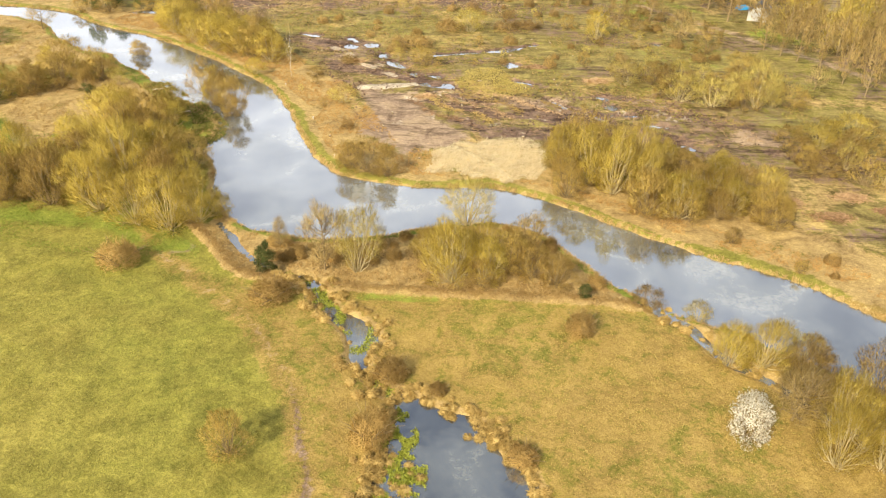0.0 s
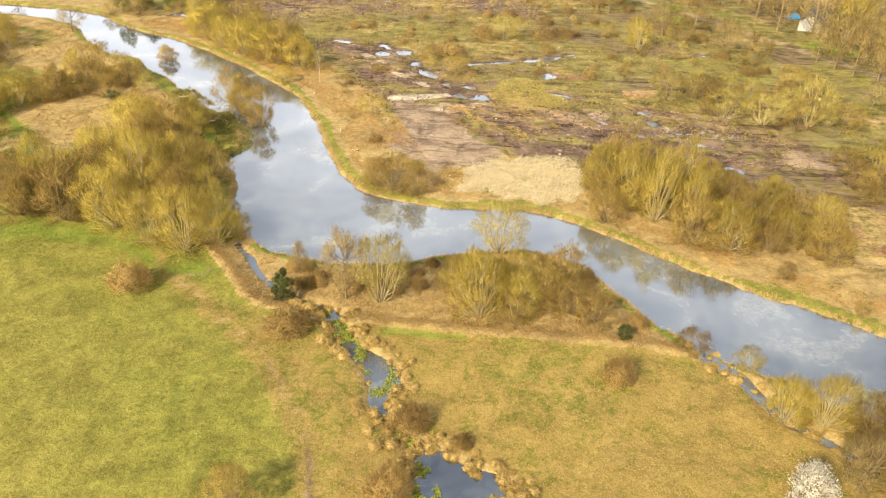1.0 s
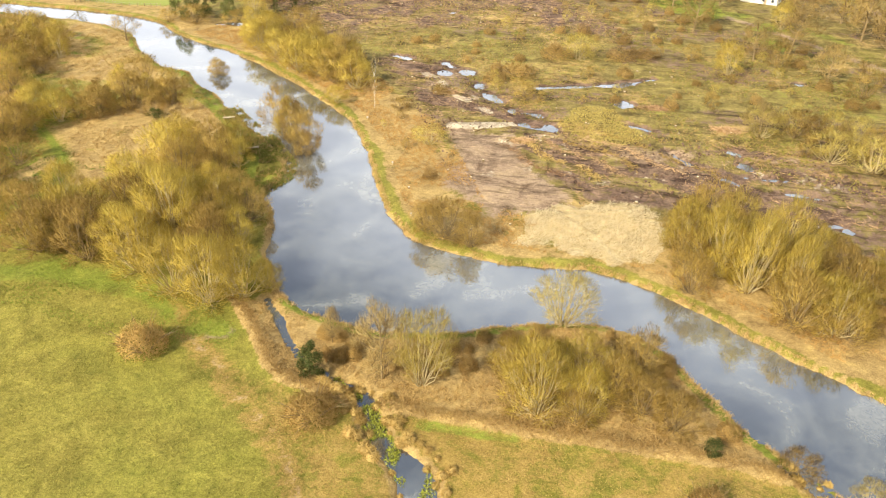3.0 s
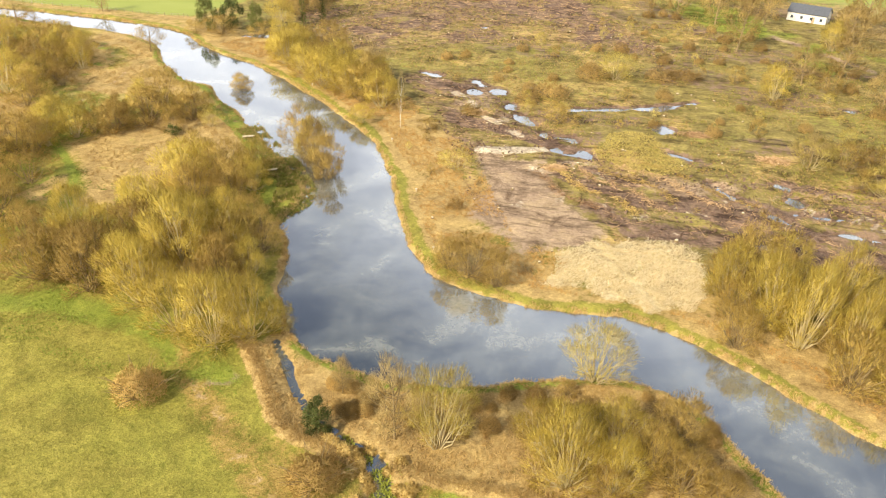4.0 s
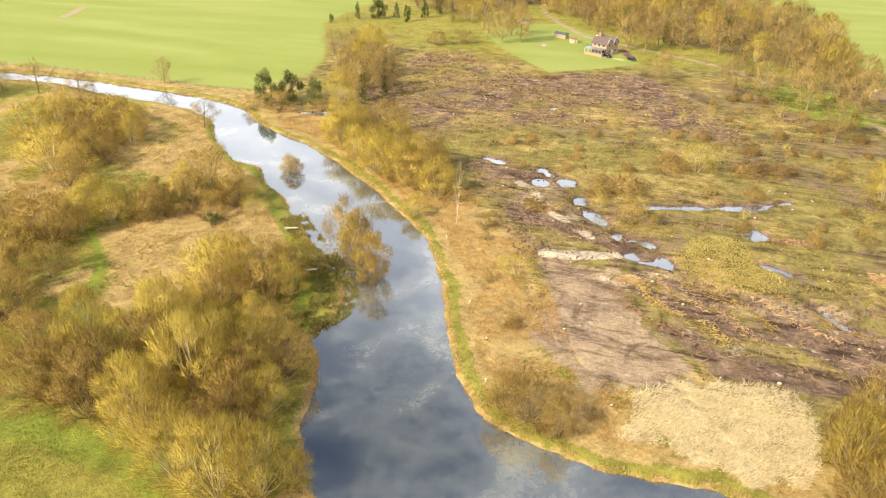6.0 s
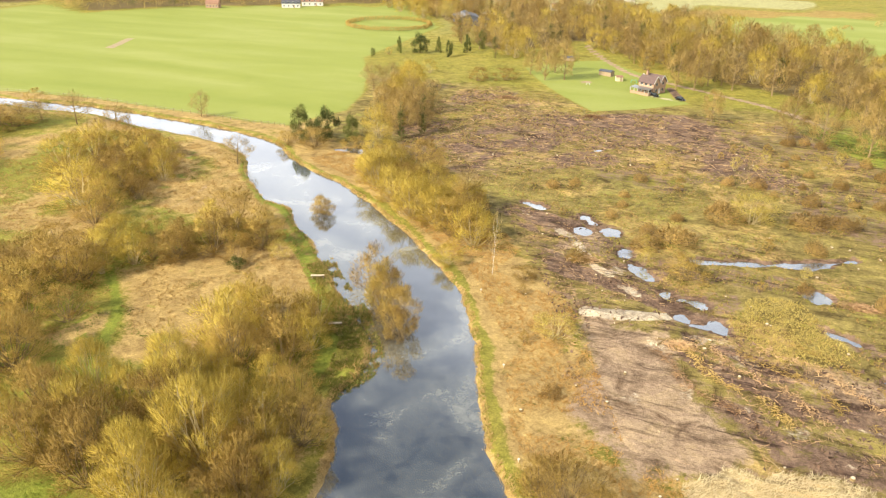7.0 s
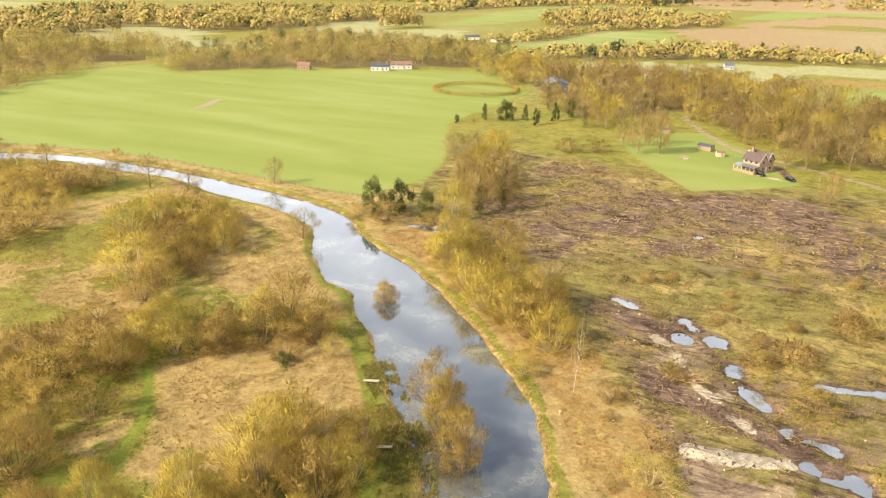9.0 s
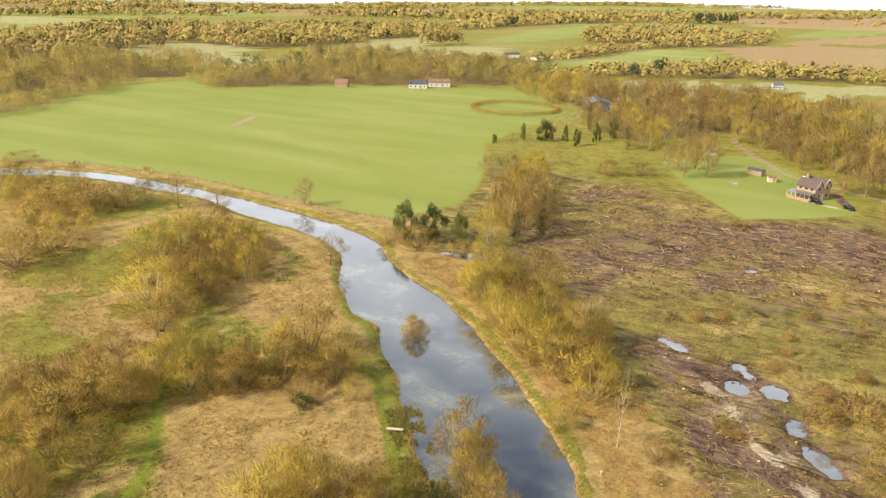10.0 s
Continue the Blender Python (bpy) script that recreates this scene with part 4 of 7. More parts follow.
STAND_RIGHTMID0 = [
    ("willow", 36.8, 100, 5.8, 8.3), ("sallow", 40.5, 98.5, 5.4, 7.4), ("willow", 30.1, 92.5, 7.1, 7.8), ("sallow", 42.7, 90.3, 4.8, 5.7),
    ("willow", 23.2, 109.8, 4.6, 7.1), ("sallow", 37, 149.4, 5.1, 9.2), ("pale", 40.6, 139.8, 5.8, 9.8), ("pale", 46.4, 137.3, 5.7, 10.6),
    ("pale", 54.5, 137.5, 10.0, 8.5), ("bare", 31, 148.1, 6.8, 6.8), ("sallow", 57.5, 156.9, 5.2, 8.2), ("willow", 59.7, 119.2, 5.3, 10.4),
    ("willow", 65.8, 121.4, 5.7, 9.5), ("sallow", 54.4, 118.8, 4.0, 7.5), ("sallow", 55.4, 107.9, 3.3, 7), ("sallow", 60.7, 138.6, 4.8, 7.4),
    ("sallow", 61, 104.8, 4.8, 6.8), ("bare", 70, 149.2, 5.5, 5.7),
]

STAND_CLEARING = [
    ("pale", -0.8, 185.7, 6.1, 10.3), ("bramble", -5.4, 186.2, 3.6, 8.1), ("bramble", 8.3, 188.6, 3.1, 6.7), ("bramble", -12.6, 171.6, 4.4, 7.6),
    ("bramble", -16.9, 167.1, 2.8, 5.3), ("sallow", -9.6, 157.5, 4.0, 8), ("willow", 30.3, 181.5, 8.1, 8.1), ("pale", 31.3, 148.3, 5.7, 8.8),
    ("pale", 36.9, 152, 4.1, 6.5), ("bramble", 13.9, 190.3, 3.1, 6.7), ("sallow", 23.9, 189.7, 4.0, 5.4), ("sallow", -31.9, 148.1, 2.2, 5),
    ("bramble", -26.1, 158.2, 2.3, 4.1),
]

STAND_RIGHTROW45 = [
    ("tall", -12.3, 258.7, 9.0, 6.5), ("tall", 6.1, 247.2, 12.6, 8.9), ("tall", 13.4, 243.2, 12.4, 8.7), ("tall", 23.3, 240.4, 12.2, 9.8),
    ("tall", 26.4, 215.1, 13.3, 8.6), ("tall", 23.2, 259.6, 10.3, 9.1), ("tall", 36.3, 244.6, 10.9, 9.7), ("tall", 46.2, 200.3, 10.2, 11.9),
    ("tall", 37.4, 193.9, 8.8, 7.4), ("willow", 48.3, 222, 7.8, 7.3), ("sallow", 60.5, 255.5, 6.4, 8.3),
]

STAND_RIGHTROW0 = [
    ("tall", 68.5, 176.7, 10.4, 7.9), ("tall", 71, 172.5, 12.0, 6.4), ("tall", 73.4, 168.4, 11.8, 6.3), ("tall", 77, 164.7, 12.7, 6.2),
    ("tall", 77.3, 153.4, 14.2, 5.8), ("tall", 78.3, 145, 15.2, 5.6), ("tall", 86.9, 158, 14.4, 5.9), ("tall", 81.2, 182.7, 10.1, 6.7),
    ("tall", 84.3, 173.9, 11.5, 6.4), ("tall", 89.1, 170.1, 14.2, 6.2), ("tall", 49.3, 179.3, 8.7, 8), ("sallow", 54.4, 172.9, 7.5, 7.8),
    ("sallow", 41.5, 188.4, 5.9, 7),
]

STAND_HOUSEROW = [
    ("tall", -67, 291.9, 12.6, 8.2), ("tall", -61.4, 295.9, 14.2, 8.9), ("tall", -74.4, 300.3, 8.4, 6.8), ("tall", -67.1, 305.7, 13.3, 10.3),
    ("tall", -25.7, 297.4, 12.5, 9.5), ("tall", -20.3, 297.6, 14.5, 9.3), ("tall", -16.7, 307.6, 15.0, 8.2), ("tall", -31.7, 331.6, 11.0, 9.4),
    ("tall", -22, 338.8, 11.9, 9.3), ("tall", -44.9, 337.5, 10.6, 10.1), ("willow", -56, 356.6, 9.8, 9.4), ("willow", -65.4, 365.7, 9.9, 9.9),
    ("sallow", -39.2, 326.1, 7.5, 6.4), ("willow", -36.8, 349.1, 10.6, 8.6), ("ivytree", -94.7, 323.7, 10.1, 8.9), ("willow", -88.3, 328.5, 10.9, 8.9),
    ("ivy", -106.3, 341.9, 8.0, 4.3), ("ivy", -111.9, 319.7, 6.3, 3.4), ("ivy", -124.5, 320.9, 7.8, 7.5), ("ivy", -132.2, 317.9, 6.5, 2.3),
    ("ivy", -118.7, 325.4, 6.3, 2.6), ("ivy", -108.6, 330.2, 7.2, 3.4), ("ivy", -138.4, 307.7, 3.2, 2.3), ("sallow", -134.5, 313.4, 3.0, 3.2),
    ("bare", -111.4, 255.3, 8.5, 9), ("willow", -102.2, 262, 9.0, 10.6), ("sallow", -86.8, 281.9, 4.6, 8.7), ("sallow", -78.7, 286, 4.2, 10.1),
    ("sallow", -100.1, 240.5, 6.5, 8.2), ("ivytree", -89.3, 234.9, 6.8, 8.9), ("pale", -106.2, 286.9, 4.9, 7.6), ("birch", -15.6, 281, 3.4, 1.2),
]

# ---- trees and bushes ----
def tube(V, F, pts, radii, sides=4):
    """Adds a tapered tube along the points."""
    pts = np.asarray(pts, float)
    base = len(V)
    for k, (p, r) in enumerate(zip(pts, radii)):
        d = pts[min(k + 1, len(pts) - 1)] - pts[max(k - 1, 0)]
        d /= np.linalg.norm(d) + 1e-9
        u = np.cross(d, (0.3, 1, 0.2))
        u /= np.linalg.norm(u) + 1e-9
        v = np.cross(d, u)
        for s in range(sides):
            a = 2 * math.pi * s / sides
            V.append(p + r * (math.cos(a) * u + math.sin(a) * v))
    for k in range(len(pts) - 1):
        for s in range(sides):
            a, b = base + k * sides + s, base + k * sides + (s + 1) % sides
            F.append((a, b, b + sides, a + sides))


def limb(g, start, way, length, n, lift, wander):
    """A bent line of n points that turns slowly upwards."""
    pts, p, d = [np.array(start, float)], np.array(start, float), np.array(way, float)
    for _ in range(n - 1):
        d = d + np.array((0, 0, lift)) + g.normal(0, wander, 3)
        d /= np.linalg.norm(d)
        p = p + d * length / (n - 1)
        pts.append(p)
    return np.array(pts)


def on_line(pts, s):
    k = min(int(s * (len(pts) - 1)), len(pts) - 2)
    t = s * (len(pts) - 1) - k
    d = pts[k + 1] - pts[k]
    return pts[k] + d * t, d / (np.linalg.norm(d) + 1e-9)


FORMS = {  # stems, lobes, lobe size, crown base, twigs a lobe, twig length, twig width
    "willow": (9, 30, (0.09, 0.16), 0.08, 170, (0.06, 0.15), 0.0042),
    "sallow": (10, 28, (0.09, 0.15), 0.03, 175, (0.045, 0.110), 0.0050),
    "pale": (5, 24, (0.09, 0.16), 0.22, 170, (0.06, 0.14), 0.0036),
    "bare": (1, 26, (0.10, 0.16), 0.22, 160, (0.06, 0.14), 0.0036),
    "tall": (1, 26, (0.10, 0.16), 0.22, 190, (0.045, 0.11), 0.0048),
    "ivytree": (1, 18, (0.10, 0.16), 0.30, 140, (0.04, 0.10), 0.0050),
    "ivy": (1, 14, (0.12, 0.19), 0.06, 30, (0.04, 0.09), 0.0060),
    "birch": (1, 7, (0.10, 0.16), 0.40, 22, (0.10, 0.22), 0.012),
    "blossom": (9, 24, (0.09, 0.15), 0.03, 60, (0.04, 0.09), 0.0060),
    "ivybush": (8, 12, (0.15, 0.22), 0.03, 40, (0.05, 0.10), 0.0060),
}


def spikes(g, at, way, length, width):
    """One thin triangle at each place, along each way."""
    way = way / (np.linalg.norm(way, axis=1, keepdims=True) + 1e-9)
    side = np.cross(way, g.normal(0, 1, way.shape))
    side /= np.linalg.norm(side, axis=1, keepdims=True) + 1e-9
    w, l = np.asarray(width)[:, None], np.asarray(length)[:, None]
    return np.stack([at - side * w / 2, at + side * w / 2, at + way * l], 1)


def flakes(g, at, size):
    """One small triangle, turned at random, at each place."""
    u, v = g.normal(0, 1, at.shape), g.normal(0, 1, at.shape)
    u /= np.linalg.norm(u, axis=1, keepdims=True)
    v /= np.linalg.norm(v, axis=1, keepdims=True)
    s = np.asarray(size)[:, None]
    return np.stack([at, at + u * s, at + v * s], 1)


def grow(kind, seed, far=False):
    """Wood (corners, faces), twigs and leaves of a plant 1 high and 1 wide, with a crown of many rounded lobes."""
    g = np.random.default_rng(seed)
    ns, nl, lobe, cb, ntw, tlen, twid = FORMS[kind]
    if far:
        nl, lobe, ntw, twid = max(8, nl * 2 // 3), (lobe[0] * 1.15, lobe[1] * 1.15), (ntw * 2 // 3 if far < 2 else ntw * 3 // 8), twid * (1.25 if far < 2 else 1.7)
    V, F, twigs, leaf_at, tips, inner, faced = [], [], [], [], [], [], []
    mid, half = (1 + cb) / 2, (1 - cb) / 2
    feet = []
    for i in range(ns):
        az = 2 * math.pi * (i + g.uniform(-0.3, 0.3)) / ns
        feet.append(np.array((0.035 * math.cos(az), 0.035 * math.sin(az), -0.03)) * (1 if ns > 2 else 0.5))
    r0 = {1: 0.022, 2: 0.022, 4: 0.015}.get(ns, 0.010)
    if kind == "birch":
        r0 = 0.011
    single = ns == 1
    if single:
        trunk = limb(g, (0, 0, -0.03), (0, 0, 1), 0.95, 7, 0.05, 0.03)
        tube(V, F, trunk, np.linspace(r0, r0 * 0.22, 7), 6)
    for i in range(nl):
        # lobes spread by the golden angle under a rounded, uneven outline
        f = (i + 0.5) / nl
        az = i * 2.39996 + g.uniform(-0.5, 0.5)
        r = g.uniform(*lobe)
        zz = (1 - f) ** 0.8
        outline = 0.5 * (math.sqrt(max(0.0, 1 - ((zz - 0.38) / 0.64) ** 2)) if zz > 0.38 else 0.80 + 0.2 * zz / 0.38)
        outline *= (0.62 + 0.38 * zz / 0.38) if cb > 0.2 and zz < 0.38 else 1.0
        flat = max(0.0, outline - 0.55 * r) * math.sqrt(g.uniform(0.35, 1.0))
        c = np.array((flat * math.cos(az), flat * math.sin(az), cb + (1 - cb) * zz * g.uniform(0.86, 1.04) - 0.4 * r))
        c[2] = max(c[2], 0.55 * r)
        flat /= 0.5
        if single:
            start, _ = on_line(trunk, min(0.95, max(0.18, (c[2] - 0.16) / 0.95)))
            w = c - start
            pts = np.array([start, start + w * (0.35, 0.35, 0.2), start + w * (0.7, 0.7, 0.6), c])
        else:
            start = feet[int(np.argmin([np.hypot(*(q[:2] - c[:2] * 0.1)) for q in feet]))] if g.random() < 0.7 else feet[i % ns]
            w = c - start
            bow = 0.12 if flat > 0.6 else 0.04
            pts = np.array([start + w * s + np.array((w[0], w[1], 0)) * bow * math.sin(s * math.pi) for s in np.linspace(0, 1, 4 if far else 5)])
            pts[1:-1] += g.normal(0, 0.014, (len(pts) - 2, 3))
        tube(V, F, pts, np.linspace(r0 * (0.45 if single else 1.0), r0 * 0.18, len(pts)), 3)
        nsub = 0 if far else 4
        ends = []
        for k in range(nsub):
            d = g.normal(0, 1, 3) + (0, 0, 0.55) + (c - np.array((0, 0, mid))) * 1.2
            d /= np.linalg.norm(d)
            s0, _ = on_line(pts, g.uniform(0.55, 0.99))
            e = c + d * r * g.uniform(0.6, 0.9)
            m_ = (s0 + e) / 2 + g.normal(0, 0.02, 3) + (0, 0, -0.015)
            tube(V, F, [s0, m_, e], [r0 * 0.30, r0 * 0.20, r0 * 0.09], 3)
            ends.append(e)
        d = g.normal(0, 1, (ntw, 3))
        d /= np.linalg.norm(d, axis=1, keepdims=True)
        u = g.uniform(0.25, 1.0, ntw) ** 0.55
        at = c + d * (r * u)[:, None] * (1.0, 1.0, 0.92)
        at[:, 2] = np.maximum(at[:, 2], 0.01)
        # twigs stand up and out, along the limb that bears them
        bough = c - np.array((0, 0, 0.25 * cb))
        bough /= np.linalg.norm(bough)
        way = d * 0.55 + bough * 0.75 + g.normal(0, 0.38, d.shape) + (0, 0, 0.45)
        faced.append(d * 0.6 + (c - (0, 0, 0.42)) * 1.3 + (0, 0, 0.25) + g.normal(0, 0.30, d.shape))
        twigs.append(spikes(g, at, way, g.uniform(*tlen, ntw), twid * g.uniform(0.7, 1.5, ntw)))
        ni = ntw // 5 if far else 0
        q = g.normal(0, 1, (ni, 3))
        q /= np.linalg.norm(q, axis=1, keepdims=True)
        inner.append(spikes(g, c + q * (r * g.uniform(0.0, 0.62, ni))[:, None], q + g.normal(0, 0.5, q.shape) + (0, 0, 0.5), g.uniform(*tlen, ni), twid * 1.7 * g.uniform(0.7, 1.5, ni)))
        tips.append(at + d * 0.03)
        if kind in ("ivy", "ivybush"):
            q = g.normal(0, 1, (230, 3))
            q /= np.linalg.norm(q, axis=1, keepdims=True)
            leaf_at.append(c + q * (r * g.uniform(0.4, 1.05, 230))[:, None])
    if kind in ("ivytree", "ivy"):
        for s in g.uniform(0.05, 0.85, 280):
            p, _ = on_line(trunk, s)
            leaf_at.append((p + g.normal(0, 0.045, 3))[None])
    twigs, tips, inner = np.concatenate(twigs), np.concatenate(tips), np.concatenate(inner)
    inner[:, :, 2] = np.maximum(inner[:, :, 2], 0.0)
    leaves = None
    if kind in ("willow", "pale") and far:
        leaves = np.zeros((0, 3, 3))
    elif kind in ("willow", "pale"):
        pick = g.random(len(tips)) < 0.07
        leaves = flakes(g, tips[pick], g.uniform(0.007, 0.013, pick.sum()))
    if kind == "blossom":
        pts = np.repeat(tips, 5, 0) + g.normal(0, 0.03, (len(tips) * 5, 3))
        leaves = flakes(g, pts, g.uniform(0.015, 0.034, len(pts)))
    if leaf_at:
        pts = np.concatenate(leaf_at)
        pts = np.repeat(pts, 2, 0) + g.normal(0, 0.015, (len(pts) * 2, 3))
        leaves = flakes(g, pts, g.uniform(0.02, 0.045, len(pts)))
    top = np.percentile(twigs[:, 2, 2], 99)
    wide = np.percentile(np.hypot(twigs[:, 2, 0], twigs[:, 2, 1]), 96) * 2
    fit = np.array((1 / wide, 1 / wide, 1 / top))
    return np.array(V) * fit, np.array(F), twigs * fit, None if leaves is None else leaves * fit, inner * fit, np.concatenate(faced)


def bramble(seed, far=False):
    """A mound of arching stems."""
    g = np.random.default_rng(seed)
    n = 1500 if far else 3600
    a, r = g.uniform(0, 2 * math.pi, n), np.sqrt(g.random(n)) * 0.46
    lump = 0.72 + 0.28 * np.sin(a * 3 + seed) * np.cos(a * 2 + 1)
    top = np.sqrt(np.maximum(0, 1 - (r / 0.5) ** 2)) * lump
    at = np.stack([r * np.cos(a), r * np.sin(a), top * g.uniform(0.05, 0.92, n)], 1)
    way = np.stack([np.cos(a) * r * 1.2, np.sin(a) * r * 1.2, g.normal(0.8, 0.4, n)], 1) + g.normal(0, 0.5, (n, 3))
    V, F = [], []
    for _ in range(16):
        b = g.uniform(0, 2 * math.pi)
        tube(V, F, limb(g, (0.1 * math.cos(b), 0.1 * math.sin(b), -0.03), (math.cos(b) * 0.6, math.sin(b) * 0.6, 1), 0.8, 5, -0.15, 0.1), np.linspace(0.012, 0.004, 5), 3)
    return np.array(V), np.array(F), spikes(g, at, way, g.uniform(0.05, 0.15, n), g.uniform(0.007, 0.015, n) * (1.5 if far else 1)), None, np.zeros((0, 3, 3)), at * (1, 1, 0.8) - (0, 0, 0.05) + g.normal(0, 0.12, at.shape)


KINDS = {  # name, label, category, variants, wood, twigs, leaves, leaf name
    "willow": ("willow_tree", "many-stemmed yellow-olive willow tree just before leaf", "tree", 4, M_BARK_PALE, "willow", "bud", "catkins"),
    "sallow": ("sallow_bush", "rounded brown-olive sallow bush with bare twigs", "bush", 4, M_BARK, "sallow", None, ""),
    "pale": ("pale_willow_tree", "pale yellow open-crowned willow tree with thin twigs", "tree", 2, M_BARK_PALE, "pale", "bud", "catkins"),
    "bare": ("bare_tree", "bare leafless tree with thin grey-brown branches", "tree", 3, M_BARK, "bare", None, ""),
    "tall": ("ash_tree", "tall bare ash tree with a straight brown trunk", "tree", 3, M_BARK_MID, "tall", None, ""),
    "ivytree": ("ivy_clad_tree", "bare tree with a trunk clad in dark ivy", "tree", 2, M_BARK, "tall", "ivy", "ivy"),
    "ivy": ("ivy_covered_tree", "dark green tree wholly covered in ivy", "tree", 2, M_BARK, "bare", "ivy", "ivy"),
    "birch": ("birch_tree", "slender white-stemmed dead birch tree with few twigs", "tree", 1, M_BIRCH, "bare", None, ""),
    "blossom": ("blackthorn_bush", "round blackthorn bush covered in white blossom", "bush", 1, M_BARK, "bare", "blossom", "blossom"),
    "ivybush": ("evergreen_bush", "small dark green evergreen bush", "bush", 1, M_BARK, "sallow", "ivy", "foliage"),
    "bramble": ("bramble_bush", "low rust-brown bramble thicket without leaves", "bush", 3, M_BARK, "bramble", None, ""),
}
MODELS = {}


def model(kind, k, far):
    """The k-th model of a kind, as an Empty with its parts; the first place uses it, later ones copy it."""
    name, label, category, _, wood_m, twig, leaf, leaf_name = KINDS[kind]
    V, F, twigs, leaves, inner, faced = bramble(40 + k, far) if kind == "bramble" else grow(kind, 11 * k + len(kind) * 101, far)
    ob = new(name)
    tagged(ob, label, category, group={"tree": "trees of the valley", "bush": "bushes of the valley"}[category])
    soup("trunk", V, F, wood_m, ob, True)
    bud = leaves if leaf == "bud" else np.zeros((0, 3, 3))
    out = lambda t: t.mean(1) * (1, 1, 0.8) - (0, 0, 0.35)
    crown = triangles("crown", np.concatenate([twigs, inner, bud]), M_TWIG[twig], ob, np.concatenate([faced, out(inner), out(bud)]))
    crown.data.materials.append(wood_m)
    crown.data.materials.append(M_TWIG["bud"])
    crown.data.polygons.foreach_set("material_index", [0] * len(twigs) + [0] * len(inner) + [2] * len(bud))
    if leaves is not None and leaf != "bud":
        triangles(leaf_name, leaves, M_TWIG[leaf], ob, out(leaves) + np.random.default_rng(k).normal(0, 0.2, (len(leaves), 3)))
    return ob


def plant_at(kind, x, y, height, width, seed):
    g = np.random.default_rng(seed)
    k = int(g.integers(KINDS[kind][3]))
    z = float(looked_up("z", x, y))
    if kind in ("sallow", "willow") and z < WATER_Z:
        z = WATER_Z - 0.25
    m = Matrix.LocRotScale((x, y, z), Euler((g.normal(0, 0.03), g.normal(0, 0.03), g.uniform(0, 6.28))), (width, width, height))
    key = (kind, k, 2 if y > 300 or x < -118 or x > 60 and y > 100 else int(y > 112 or x < -82))     # lighter models beyond the river's first bend
    if key not in MODELS:
        MODELS[key] = model(*key)
        MODELS[key].matrix_basis = m
        return MODELS[key]
    src = MODELS[key]
    keep = src.scale.copy()
    made = copy_thing(src, m @ Matrix.Diagonal((1 / keep[0], 1 / keep[1], 1 / keep[2], 1)))
    return made


STANDS = [STAND_ISLAND, STAND_ISLAND2, STAND_RIGHTCORNER, STAND_MEADOW, STAND_LEFTWOOD0, STAND_LEFTWOOD75, STAND_LEFTFAR75, STAND_LEFTFAR10,
          STAND_RIVERISLE, STAND_RIGHTBANK75, STAND_RIGHTBANK45, STAND_RIGHTMID0, STAND_CLEARING, STAND_RIGHTROW45, STAND_RIGHTROW0, STAND_HOUSEROW]
